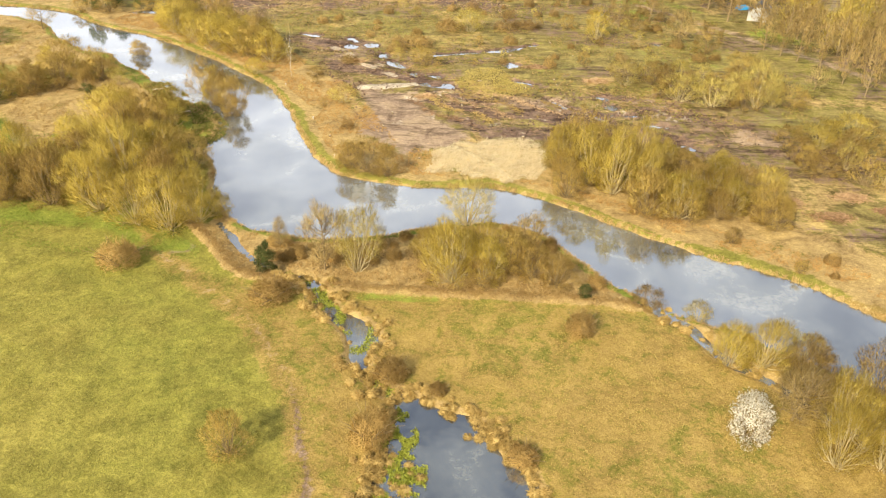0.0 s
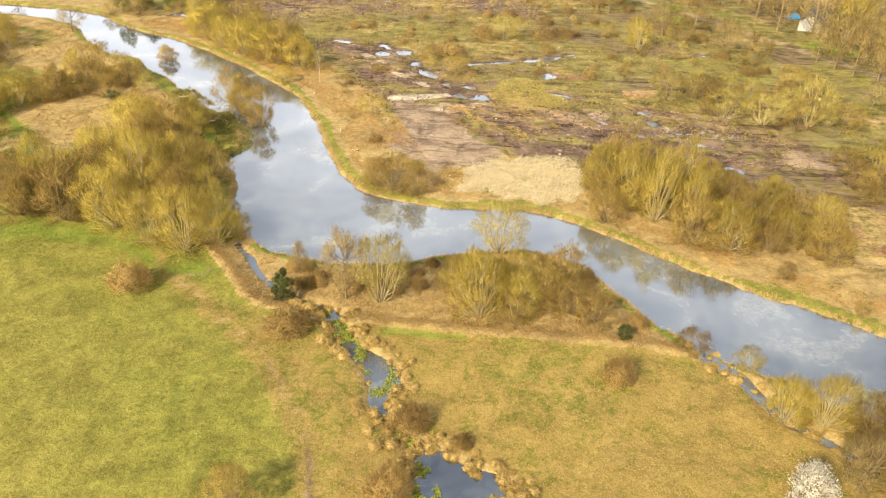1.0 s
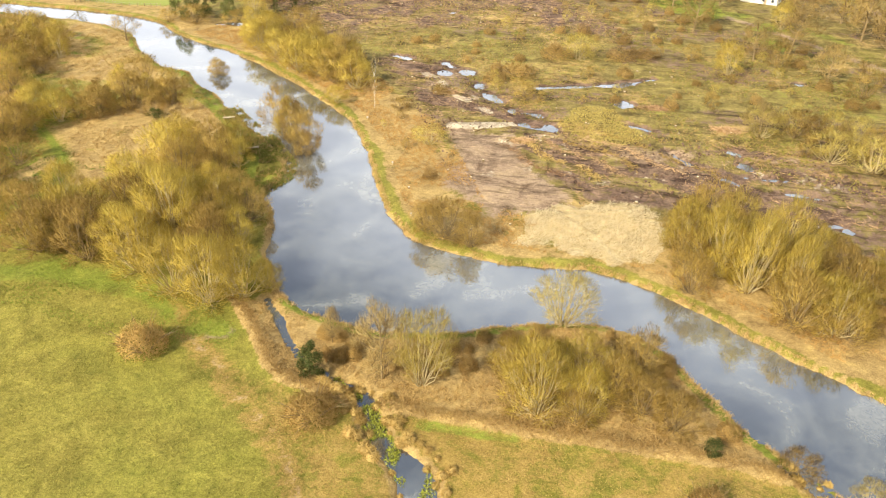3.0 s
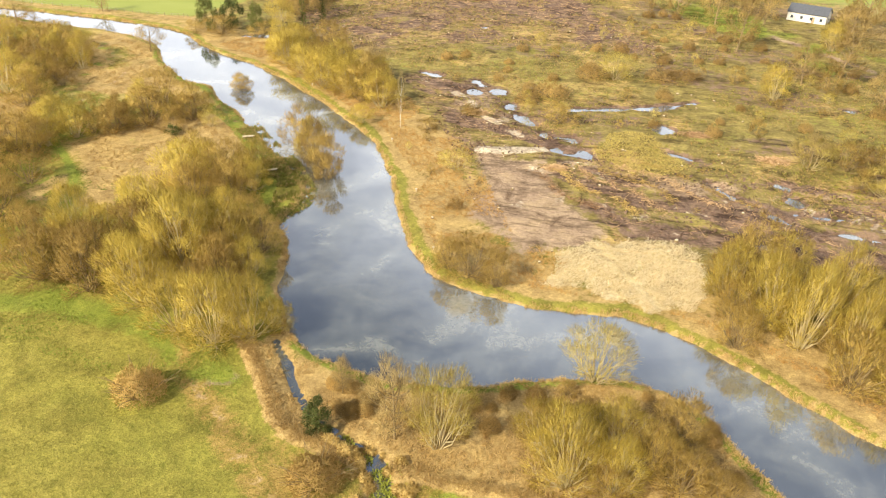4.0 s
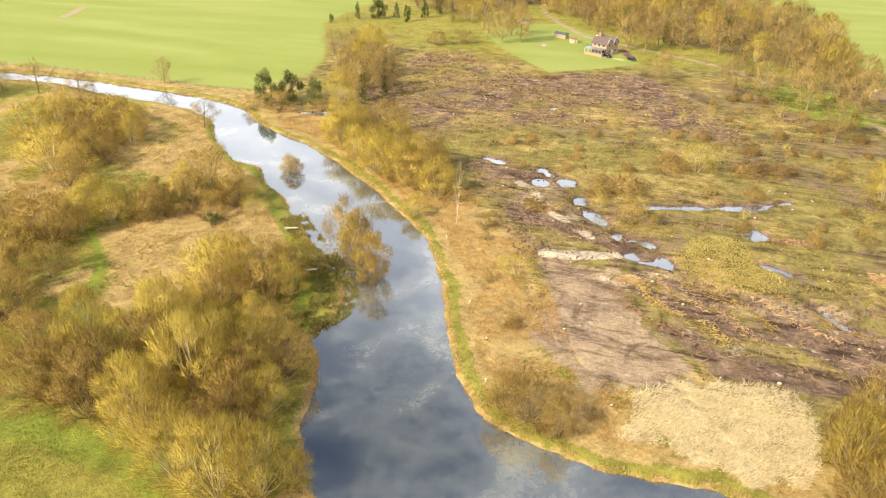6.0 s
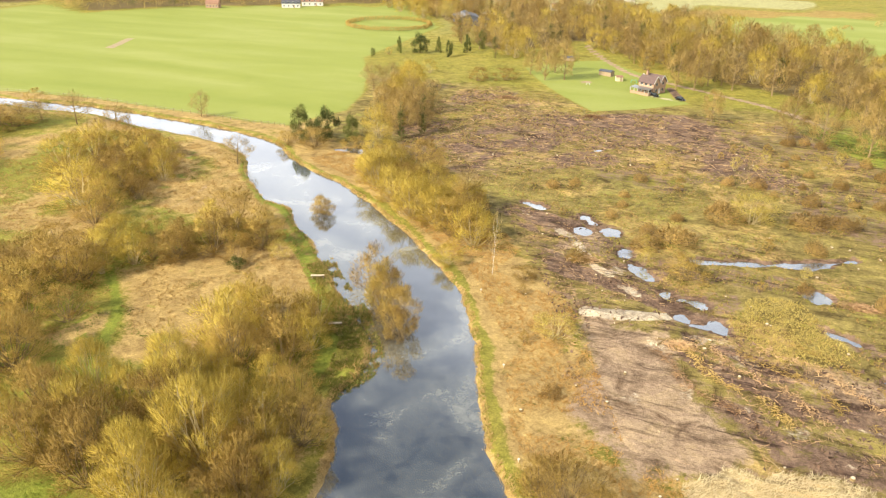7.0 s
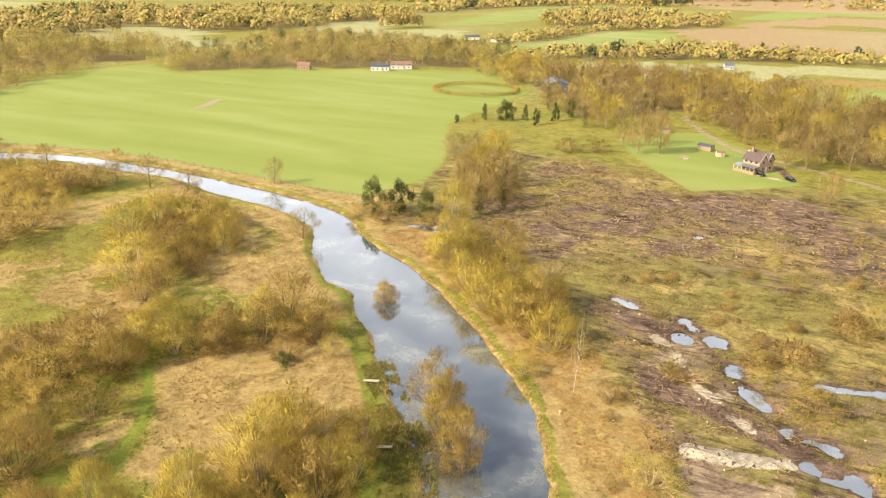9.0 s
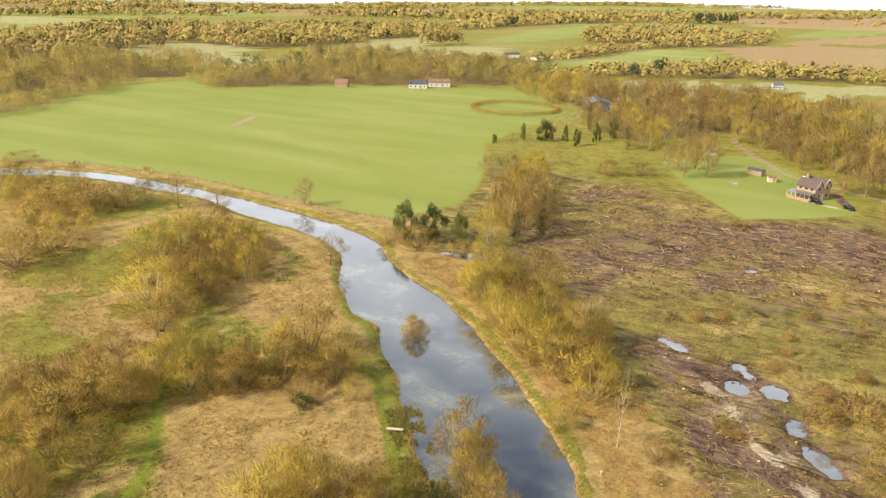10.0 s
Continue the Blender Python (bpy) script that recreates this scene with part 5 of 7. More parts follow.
# thickets: outline, spacing, kinds to pick from
THICKETS = [
    ([(-74, 89), (-50, 86.5), (-37, 86.5), (-39.5, 103), (-43.5, 110), (-47, 117), (-50, 123), (-58, 125), (-63, 121), (-61, 112), (-70, 104), (-77, 96)], 4.6, ("sallow", "willow", "sallow", "willow"), (5.0, 8.0)),
    ([(-103, 112), (-99, 126), (-92, 137), (-80, 149), (-73, 146), (-71, 136), (-84, 130), (-92, 119)], 4.6, ("sallow", "sallow", "sallow", "willow"), (4.0, 6.5)),
    ([(-112, 140), (-101, 143), (-111, 164), (-121, 180), (-138, 178), (-139, 160), (-124, 149)], 5.0, ("sallow", "sallow", "willow"), (4.5, 7.5)),
    ([(-92, 97), (-80, 99), (-79, 107), (-84, 113), (-98, 116), (-106, 108)], 4.6, ("sallow",), (4.0, 6.0)),
    ([(12, 101), (14, 112), (18, 118), (28, 113), (40, 106), (47, 98), (45, 90), (32, 89), (20, 97)], 4.4, ("sallow", "willow", "sallow"), (4.5, 7.0)),
    ([(-84, 187), (-70, 174), (-52, 160), (-45, 151.5), (-41, 157), (-46, 171), (-60, 182), (-76, 199)], 4.4, ("sallow", "willow", "willow"), (4.5, 8.5)),
    ([(34, 146), (40, 138), (52, 132), (62, 134), (66, 142), (58, 158), (46, 152)], 4.8, ("sallow", "pale"), (3.5, 6.0)),
    ([(50, 116), (58, 122), (72, 124), (76, 112), (64, 104), (54, 106)], 4.6, ("sallow", "sallow", "pale"), (3.5, 5.5)),
    ([(-165, 150), (-150, 140), (-145, 150), (-160, 166), (-176, 180), (-205, 186), (-210, 168), (-180, 160)], 6.0, ("sallow", "sallow", "willow"), (4.0, 7.0)),
    ([(-30, 168), (-12, 152), (10, 158), (60, 160), (52, 205), (16, 250), (-8, 236), (-20, 205), (-40, 192)], 8.0, ("bramble", "bramble", "sallow", "bramble", "pale"), (1.5, 3.6)),
    ([(-22, 112), (-28, 126), (-40, 148), (-52, 164), (-44, 170), (-30, 150), (-18, 128)], 6.5, ("bramble", "sallow", "pale"), (0.9, 2.4)),
    ([(-32, 84), (-26, 76.5), (-16, 73.5), (-6, 73.5), (-6, 82), (-20, 81)], 4.4, ("bramble", "bramble", "sallow"), (0.8, 2.0)),
    ([(30, 84), (48, 70.5), (60, 66), (58, 84), (44, 90)], 6.0, ("bramble", "sallow"), (1.0, 2.5)),
    ([(-4, 72.8), (6, 73), (12, 75), (12, 81), (5, 84), (-3, 80)], 4.0, ("sallow", "willow"), (3.5, 6.0)),
    ([(12, 75.5), (21, 72.5), (17, 77), (12, 84), (5, 87.5), (-10, 83.5), (-20, 82), (-30, 85), (-31, 83), (-22, 76), (-8, 76), (-3, 81), (5, 85)], 2.9, ("bramble", "bramble", "bramble", "sallow"), (0.9, 2.3)),
    ([(30, 61), (36, 62), (50, 48), (56, 40), (48, 36), (38, 47)], 4.0, ("sallow", "willow", "sallow"), (4.0, 6.5)),
    ([(-104, 236), (-92, 226), (-84, 214), (-76, 214), (-82, 236), (-98, 258), (-112, 262)], 5.5, ("sallow", "bare", "willow", "ivytree"), (5.0, 10.0)),
]
seed = 100
for stand in STANDS:
    for kind, x, y, height, width in stand:
        seed += 1
        plant_at(kind, x, y, height, width, seed)
for outline, gap, kinds, heights in THICKETS:
    g = np.random.default_rng(seed)
    o = np.array(outline)
    gx, gy = np.meshgrid(np.arange(o[:, 0].min(), o[:, 0].max(), gap), np.arange(o[:, 1].min(), o[:, 1].max(), gap))
    px, py = gx.ravel() + g.uniform(-0.4, 0.4, gx.size) * gap, gy.ravel() + g.uniform(-0.4, 0.4, gx.size) * gap
    ok = (area_distance(px, py, outline) < 0) & (looked_up("wet", px, py) > 0.8) & (g.random(px.size) < 0.86)
    for x, y in zip(px[ok], py[ok]):
        seed += 1
        h = g.uniform(*heights)
        plant_at(kinds[int(g.integers(len(kinds)))], float(x), float(y), h, h * g.uniform(0.85, 1.25), seed)

# woods near the lane, tree by tree
LANE_WOOD = [(14, 285), (28, 264), (40, 246), (66, 205), (84, 172), (100, 140), (125, 100), (150, 110), (112, 180), (92, 215), (62, 246), (50, 266), (40, 288), (30, 300)]
FARMYARD_WOOD = [(-150, 395), (-146, 425), (-190, 470), (-205, 455), (-176, 425)]
for outline, gap, kinds, heights in ((WOODS["farm"], 9.6, ("tall", "tall", "willow", "bare", "sallow", "ivytree", "willow"), (7.5, 14.0)),
                                     (LANE_WOOD, 8.6, ("tall", "tall", "willow", "tall"), (8.5, 14.0)), (FARMYARD_WOOD, 9.0, ("willow", "tall", "pale"), (8.0, 12.0))):
    g = np.random.default_rng(seed)
    o = np.array(outline)
    gx, gy = np.meshgrid(np.arange(o[:, 0].min(), o[:, 0].max(), gap), np.arange(o[:, 1].min(), o[:, 1].max(), gap))
    px, py = gx.ravel() + g.uniform(-0.45, 0.45, gx.size) * gap, gy.ravel() + g.uniform(-0.45, 0.45, gx.size) * gap
    ok = (area_distance(px, py, outline) < 0) & (line_distance(px, py, LANE) > 4)
    for cx, cy, r in GLADES:
        ok &= np.hypot(px - cx, py - cy) > r
    for x, y in zip(px[ok], py[ok]):
        seed += 1
        h = g.uniform(*heights)
        plant_at(kinds[int(g.integers(len(kinds)))], float(x), float(y), h, min(h * g.uniform(0.8, 1.15), 13.0), seed)

# ---- far woods ----
GOLD = (1 + math.sqrt(5)) / 2
TWENTY = np.array([(a, b * GOLD, 0) for a in (-1, 1) for b in (-1, 1)] + [(0, a, b * GOLD) for a in (-1, 1) for b in (-1, 1)] + [(b * GOLD, 0, a) for a in (-1, 1) for b in (-1, 1)]) / math.hypot(1, GOLD)
TWENTY = np.array([(TWENTY[i], TWENTY[j], TWENTY[k]) for i in range(12) for j in range(i) for k in range(j)
                   if max(np.linalg.norm(TWENTY[i] - TWENTY[j]), np.linalg.norm(TWENTY[j] - TWENTY[k]), np.linalg.norm(TWENTY[k] - TWENTY[i])) < 1.1])


def crown_block(g, n, cx, cy, cz, h, w, pieces):
    """Loose triangles that fill n crowns, each a dome of uneven lobes, and the way in which each piece faces."""
    lobes, small = (18, 0.74) if pieces >= 180 else (14, 0.80) if pieces >= 40 else (5, 1.25)
    k = np.arange(n * lobes) % lobes
    az, up = k * 2.39996 + g.uniform(0, 6.28, n * lobes), 1 - (k + g.uniform(0.1, 0.9, n * lobes)) / lobes
    flat = np.sqrt(np.maximum(0.05, 1 - (up * 1.05 - 0.25) ** 2)) * g.uniform(0.55, 1.05, n * lobes)
    off = np.stack([np.cos(az) * flat * 0.38, np.sin(az) * flat * 0.38, 0.26 + 0.62 * up], 1)
    size = np.repeat(np.stack([w, w, h], 1), lobes, 0)
    c = np.repeat(np.stack([cx, cy, cz], 1), lobes, 0) + off * size
    # the close mesh of twigs inside each lobe, uneven and smaller than the lobe
    turn = g.normal(0, 1, (n * lobes, 3, 3))
    turn = np.linalg.qr(turn)[0]
    core = np.einsum("fvk,nkl->nfvl", TWENTY, turn)
    lump = small * (0.72 + 0.28 * np.sin(core[..., 0] * 6 + az[:, None, None] * 5) * np.cos(core[..., 2] * 5 + core[..., 1] * 3 + az[:, None, None] * 3))
    core_at = c[:, None, None] + core * lump[..., None] * ((size + size[:, [2, 2, 0]]) * 0.078)[:, None, None]
    core_n = core * 0.5 + ((off - (0, 0, 0.5)) * 1.2 + (0, 0, 0.5))[:, None, None] + g.normal(0, 0.22, core.shape)
    per = max(4, pieces // lobes)
    c, size, off = np.repeat(c, per, 0), np.repeat(size, per, 0), np.repeat(off, per, 0)
    d = g.normal(0, 1, c.shape)
    d /= np.linalg.norm(d, axis=1, keepdims=True)
    fluffy = pieces >= 180     # near enough for the crowns to be all twigs
    r = small * (g.uniform(0.3, 1.25, len(c)) if fluffy else g.uniform(0.55, 1.35, len(c)))[:, None]
    at = c + d * r * size * (0.20, 0.20, 0.17)
    fine = math.sqrt(60 / pieces)
    tris = spikes(g, at, d * 0.6 + (off - (0, 0, 0.3)) * 1.2 + (0, 0, 0.4) + g.normal(0, 0.4, d.shape), size[:, 2] * g.uniform(0.05, 0.11, len(at)) * (1.15 if fluffy else 0.4 + 0.6 * fine),
                  size[:, 0] * g.uniform(0.030, 0.065, len(at)) * fine)
    faced = d * 0.5 + (off - (0, 0, 0.5)) * 1.2 + (0, 0, 0.5) + g.normal(0, 0.18, d.shape)
    if fluffy:
        return tris, np.repeat(faced[:, None], 3, 1)
    join = lambda a, b: np.concatenate([a.reshape(n, -1, 3, 3), b.reshape(n, -1, 3, 3)], 1).reshape(-1, 3, 3)
    return join(core_at, tris), join(core_n, np.repeat(faced[:, None], 3, 1))


def woodland(name, label, poly, spacing, height, pieces, seed, dark=0.12):
    g = np.random.default_rng(seed)
    p = np.array(poly, float)
    lo, hi = p.min(0), p.max(0)
    xs, ys = np.meshgrid(np.arange(lo[0], hi[0], spacing), np.arange(lo[1], hi[1], spacing))
    x = xs.ravel() + g.uniform(-0.45, 0.45, xs.size) * spacing
    y = ys.ravel() + g.uniform(-0.45, 0.45, xs.size) * spacing
    keep = (area_distance(x, y, poly) < (fbm(x, y, 30, 2) - 0.5) * spacing * 2) & (g.random(len(x)) < 0.8) & (line_distance(x, y, LANE) > 5)
    for gx, gy, gr in GLADES:
        keep &= np.hypot(x - gx, y - gy) > gr
    x, y = x[keep], y[keep]
    z = looked_up("z", x, y)
    h = height * g.uniform(0.55, 1.25, len(x))
    w = spacing * g.uniform(0.9, 1.75, len(x))
    tone = np.clip(fbm(x, y, 60, 2) * 0.3 + g.random(len(x)) * 0.95 - 0.1, 0, 1)
    ever = g.random(len(x)) < dark
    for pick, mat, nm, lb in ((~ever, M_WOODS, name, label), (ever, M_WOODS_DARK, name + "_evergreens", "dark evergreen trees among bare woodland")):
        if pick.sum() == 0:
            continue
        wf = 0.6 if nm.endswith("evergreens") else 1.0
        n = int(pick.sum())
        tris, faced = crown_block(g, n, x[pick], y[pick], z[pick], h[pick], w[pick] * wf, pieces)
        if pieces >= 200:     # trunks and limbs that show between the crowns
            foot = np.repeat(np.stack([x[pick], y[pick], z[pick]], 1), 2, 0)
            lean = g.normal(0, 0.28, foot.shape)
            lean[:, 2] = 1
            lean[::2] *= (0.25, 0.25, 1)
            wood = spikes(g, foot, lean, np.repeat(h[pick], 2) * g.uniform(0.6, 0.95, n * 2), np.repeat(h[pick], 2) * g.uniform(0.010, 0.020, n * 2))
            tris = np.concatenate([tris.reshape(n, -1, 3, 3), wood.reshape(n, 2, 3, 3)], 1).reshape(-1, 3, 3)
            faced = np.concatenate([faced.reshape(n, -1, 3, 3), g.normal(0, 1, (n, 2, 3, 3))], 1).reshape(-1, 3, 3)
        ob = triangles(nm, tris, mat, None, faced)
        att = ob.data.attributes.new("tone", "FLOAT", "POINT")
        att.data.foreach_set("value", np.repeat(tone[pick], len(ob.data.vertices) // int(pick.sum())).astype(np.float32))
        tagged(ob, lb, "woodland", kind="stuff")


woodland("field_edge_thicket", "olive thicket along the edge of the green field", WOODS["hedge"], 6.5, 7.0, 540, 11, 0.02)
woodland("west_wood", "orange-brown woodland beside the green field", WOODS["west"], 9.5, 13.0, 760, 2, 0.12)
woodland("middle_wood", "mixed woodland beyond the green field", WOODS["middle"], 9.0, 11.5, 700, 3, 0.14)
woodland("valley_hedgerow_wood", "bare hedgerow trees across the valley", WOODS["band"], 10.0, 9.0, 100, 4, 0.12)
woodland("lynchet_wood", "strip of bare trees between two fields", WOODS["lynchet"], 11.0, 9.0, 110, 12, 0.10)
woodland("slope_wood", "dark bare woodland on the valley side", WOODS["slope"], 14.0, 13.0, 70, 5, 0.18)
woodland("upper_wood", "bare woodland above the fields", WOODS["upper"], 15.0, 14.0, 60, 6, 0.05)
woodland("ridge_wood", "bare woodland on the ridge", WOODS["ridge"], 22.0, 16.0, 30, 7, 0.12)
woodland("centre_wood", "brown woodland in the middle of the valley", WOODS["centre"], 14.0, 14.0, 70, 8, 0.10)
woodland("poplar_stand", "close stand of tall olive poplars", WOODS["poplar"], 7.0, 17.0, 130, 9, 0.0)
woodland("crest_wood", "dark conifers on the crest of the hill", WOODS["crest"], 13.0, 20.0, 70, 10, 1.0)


def copse(cx, cy, rx, ry, turn):
    a = np.linspace(0, 2 * math.pi, 12, endpoint=False)
    u, v = rx * np.cos(a), ry * np.sin(a)
    return np.stack([cx + u * math.cos(turn) - v * math.sin(turn), cy + u * math.sin(turn) + v * math.cos(turn)], 1)


# hedges and copses out to the skyline
g = np.random.default_rng(77)
for k in range(84):
    bearing, reach = g.uniform(-0.15, 1.35), g.uniform(1650, 3500)
    cx, cy = -15 - reach * math.sin(bearing), 75 + reach * math.cos(bearing)
    if k % 3 == 0:
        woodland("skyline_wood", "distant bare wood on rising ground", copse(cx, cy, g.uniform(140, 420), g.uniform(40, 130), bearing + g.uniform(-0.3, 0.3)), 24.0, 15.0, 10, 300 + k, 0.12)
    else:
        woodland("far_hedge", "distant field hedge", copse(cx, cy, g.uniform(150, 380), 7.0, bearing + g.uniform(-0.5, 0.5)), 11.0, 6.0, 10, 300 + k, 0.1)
woodland("field_hedge", "clipped hedge between two bright green fields", [(1, 423), (2, 427), (43, 491), (80, 530), (82, 528), (44, 488)], 4.0, 3.5, 90, 400, 0.1)
a = np.linspace(0, 2 * math.pi, 80, endpoint=False)
rx, ry, one = -170 + 20 * np.cos(a), 387 + 20 * np.sin(a), np.ones(80)
tris, faced = crown_block(g, 80, rx, ry, looked_up("z", rx, ry) - 0.4, one * 2.6, one * 2.6, 90)
ring = triangles("ring_hedge", tris, M_TWIG["sallow"], None, faced)
tagged(ring, "low brown hedge round a circular paddock", "hedge", kind="stuff")
woodland("orchard_trees", "bare trees before pale farm buildings", [(-142, 478), (-96, 506), (-88, 520), (-100, 512), (-136, 492)], 6.0, 7.0, 500, 404, 0.1)
# hills on the skyline, kilometres off, with haze painted in as pale blue-grey
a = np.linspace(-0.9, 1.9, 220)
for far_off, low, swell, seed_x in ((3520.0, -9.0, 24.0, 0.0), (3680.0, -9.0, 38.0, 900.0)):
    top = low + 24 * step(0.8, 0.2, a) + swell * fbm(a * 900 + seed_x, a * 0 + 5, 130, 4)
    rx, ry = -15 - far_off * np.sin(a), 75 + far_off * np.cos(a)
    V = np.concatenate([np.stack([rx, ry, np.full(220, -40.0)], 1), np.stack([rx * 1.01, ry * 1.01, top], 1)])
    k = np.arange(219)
    tagged(soup("backdrop", V, np.stack([k, k + 1, k + 221, k + 220], 1), M_HAZED_HILLS, smooth=True), "hills on the skyline, coloured pale blue-grey to paint in haze", "hills", kind="structure")

# ---- grass, reeds and brash ----
def on_ground(x, y):
    return looked_up("z", x, y)


def strew(g, x, y, z, blades, height, width, lean, toward=None):
    """Tufts of upright blades at the given places."""
    at = np.repeat(np.stack([x, y, z - 0.03], 1), blades, 0) + g.normal(0, 0.06, (len(x) * blades, 3)) * (1, 1, 0.1)
    way = g.normal(0, lean, at.shape)
    way[:, 2] = 1
    if toward is not None:
        way += toward
    return spikes(g, at, way, g.uniform(*height, len(at)), g.uniform(*width, len(at)))


def stuff(name, label, category, tris, material):
    ob = triangles(name, tris, material)
    return tagged(ob, label, category, kind="stuff")


def random_in(g, poly, density):
    p = np.array(poly, float)
    lo, hi = p.min(0)[:2], p.max(0)[:2]
    n = int((hi[0] - lo[0]) * (hi[1] - lo[1]) * density)
    x, y = g.uniform(lo[0], hi[0], n), g.uniform(lo[1], hi[1], n)
    ok = area_distance(x, y, poly) < 0
    return x[ok], y[ok]


g = np.random.default_rng(21)
# meadow tufts, west of the stream and between stream and ditch
x, y = random_in(g, [(-85, 30), (-85, 84), (-48, 85), (-37, 82), (-28, 73), (22, 70), (34, 56), (50, 38), (45, 30)], 15)
ok = (looked_up("wet", x, y) > 0.6) & (fbm(x, y, 1.6, 3) + 0.25 * g.random(len(x)) > 0.55) & (line_distance(x, y, MEADOW_PATH) > 0.5)
x, y = x[ok], y[ok]
west = x < -13 + 4 * (vnoise(x, y, 5) - 0.5)
for pick, nm, mat, lb in ((west, "meadow_grass", M_TUFT, "tufts of yellow-green meadow grass"), (~west, "rough_meadow_grass", M_TUFT_DRY, "tufts of dry tan meadow grass")):
    stuff(nm, lb, "grass", strew(g, x[pick], y[pick], on_ground(x[pick], y[pick]), 2, (0.10, 0.24), (0.06, 0.12), 1.0), mat)

# green tufts along wood edge and banks
x, y = random_in(g, [(-80, 78), (-80, 86), (-60, 90), (-46, 87.5), (-40, 83), (-33, 80.5), (-33, 77), (-42, 76), (-60, 79)], 8)
keep = vnoise(x, y, 3) > 0.45
stuff("lush_grass", "tufts of bright green grass beside the wood", "grass", strew(g, x[keep], y[keep], on_ground(x[keep], y[keep]), 3, (0.12, 0.32), (0.05, 0.10), 0.6), M_TUFT_GREEN)

# dead grass of the island
x, y = random_in(g, ISLAND, 9)
ok = (looked_up("wet", x, y) > 0.3) & (vnoise(x, y, 2.5) > 0.3)
stuff("island_dead_grass", "tall collapsed orange-brown dead grass", "grass", strew(g, x[ok], y[ok], on_ground(x[ok], y[ok]), 4, (0.25, 0.7), (0.05, 0.10), 1.4), M_STRAW)

# dead grass beyond the east bank
x, y = random_in(g, [(70, 55), (40, 80), (14, 97), (-18, 104), (-27, 120), (-38, 140), (-62, 166), (-92, 186), (-88, 198), (-60, 184), (-40, 164), (-22, 140), (-12, 116),
                     (0, 108), (20, 98), (48, 82), (76, 62)], 7)
d = area_distance(x, y, RIVER)
ok = (d > 2.4 + vnoise(x, y, 6) * 1.5) & (d < 16) & (vnoise(x, y, 3.5) > 0.36) & (area_distance(x, y, REEDS) > 0)
stuff("bank_dead_grass", "rust-orange dead grass along the river bank", "grass", strew(g, x[ok], y[ok], on_ground(x[ok], y[ok]), 4, (0.22, 0.6), (0.05, 0.10), 1.3), M_RUST)

# rough grass of the west marsh
x, y = random_in(g, [(-50, 112), (-44, 122), (-66, 146), (-104, 182), (-150, 190), (-150, 140), (-112, 108), (-84, 92), (-70, 100)], 3.2)
n = fbm(x + 90, y, 26, 4)
ok = (looked_up("wet", x, y) > 0.4) & (n > 0.42) & (vnoise(x, y, 3) > 0.35)
stuff("marsh_dead_grass", "pale brown dead marsh grass", "grass", strew(g, x[ok], y[ok], on_ground(x[ok], y[ok]), 4, (0.25, 0.6), (0.06, 0.12), 1.3), M_STRAW)
ok = (looked_up("wet", x, y) > 0.3) & (n < 0.44) & (vnoise(x, y, 3) > 0.5)
stuff("marsh_green_grass", "green marsh grass between bushes", "grass", strew(g, x[ok], y[ok], on_ground(x[ok], y[ok]), 4, (0.12, 0.35), (0.06, 0.12), 0.7), M_TUFT_GREEN)

# clearing: olive tufts, yellow patch
x, y = random_in(g, [(-40, 178), (-20, 150), (6, 138), (60, 124), (70, 150), (50, 200), (14, 262), (-84, 276), (-88, 214), (-60, 190)], 2.2)
ok = (looked_up("small", x, y) > 0.5) & (fbm(x, y, 9, 3) > 0.48) & (area_distance(x, y, LAWN) > 0)
mix = g.random(ok.sum()) < 0.5
px, py = x[ok], y[ok]
for pick, nm, mat, lb in ((mix, "clearing_tufts", M_TUFT, "olive grass tufts in the felled clearing"), (~mix, "clearing_dead_tufts", M_STRAW, "dry brown tufts in the felled clearing")):
    stuff(nm, lb, "grass", strew(g, px[pick], py[pick], on_ground(px[pick], py[pick]), 4, (0.2, 0.6), (0.07, 0.14), 0.8), mat)
x, y = random_in(g, YELLOW, 14)
stuff("yellow_grass", "patch of flattened yellow grass", "grass", strew(g, x, y, on_ground(x, y), 3, (0.2, 0.5), (0.05, 0.09), 0.8), plant("yellow_grass", (0.46, 0.36, 0.09), (0.78, 0.63, 0.22), 0.4))

# pale reed bed, combed one way, with a trodden line through it
x, y = random_in(g, [(-10, 100), (-10, 118), (4, 124), (18, 118), (18, 100)], 36)
ok = (line_distance(x, y, smooth_line([(-2, 115), (3, 109), (7, 103), (9, 100)])) > 0.45) & (reed_distance(x, y) < -0.2) & (vnoise(x, y, 1.2) > 0.25)
stuff("reed_bed", "bed of pale flattened dead reeds", "reeds", strew(g, x[ok], y[ok], on_ground(x[ok], y[ok]), 2, (0.45, 1.0), (0.03, 0.06), 0.75, np.array((0.5, -0.4, 0.0))), M_REED)

# fringe on the edges of river, pond, stream and ditch
def fringe(line, density, spread):
    seg = np.linalg.norm(np.diff(line[:, :2], axis=0), axis=1)
    n = int(seg.sum() * density)
    t = np.searchsorted(np.cumsum(seg) / seg.sum(), g.random(n))
    u = g.random(n)[:, None]
    t = np.clip(t, 0, len(line) - 2)
    return (line[t, :2] * (1 - u) + line[t + 1, :2] * u) + g.normal(0, spread, (n, 2))


edge = np.concatenate([fringe(EAST_LINE[:-16], 34, 0.55), fringe(WEST_LINE[:-16], 30, 0.6)])
d = looked_up("wet", edge[:, 0], edge[:, 1])
edge = edge[(d > -0.12) & (d < 0.85) & (vnoise(edge[:, 0], edge[:, 1], 1.7) > 0.32)]
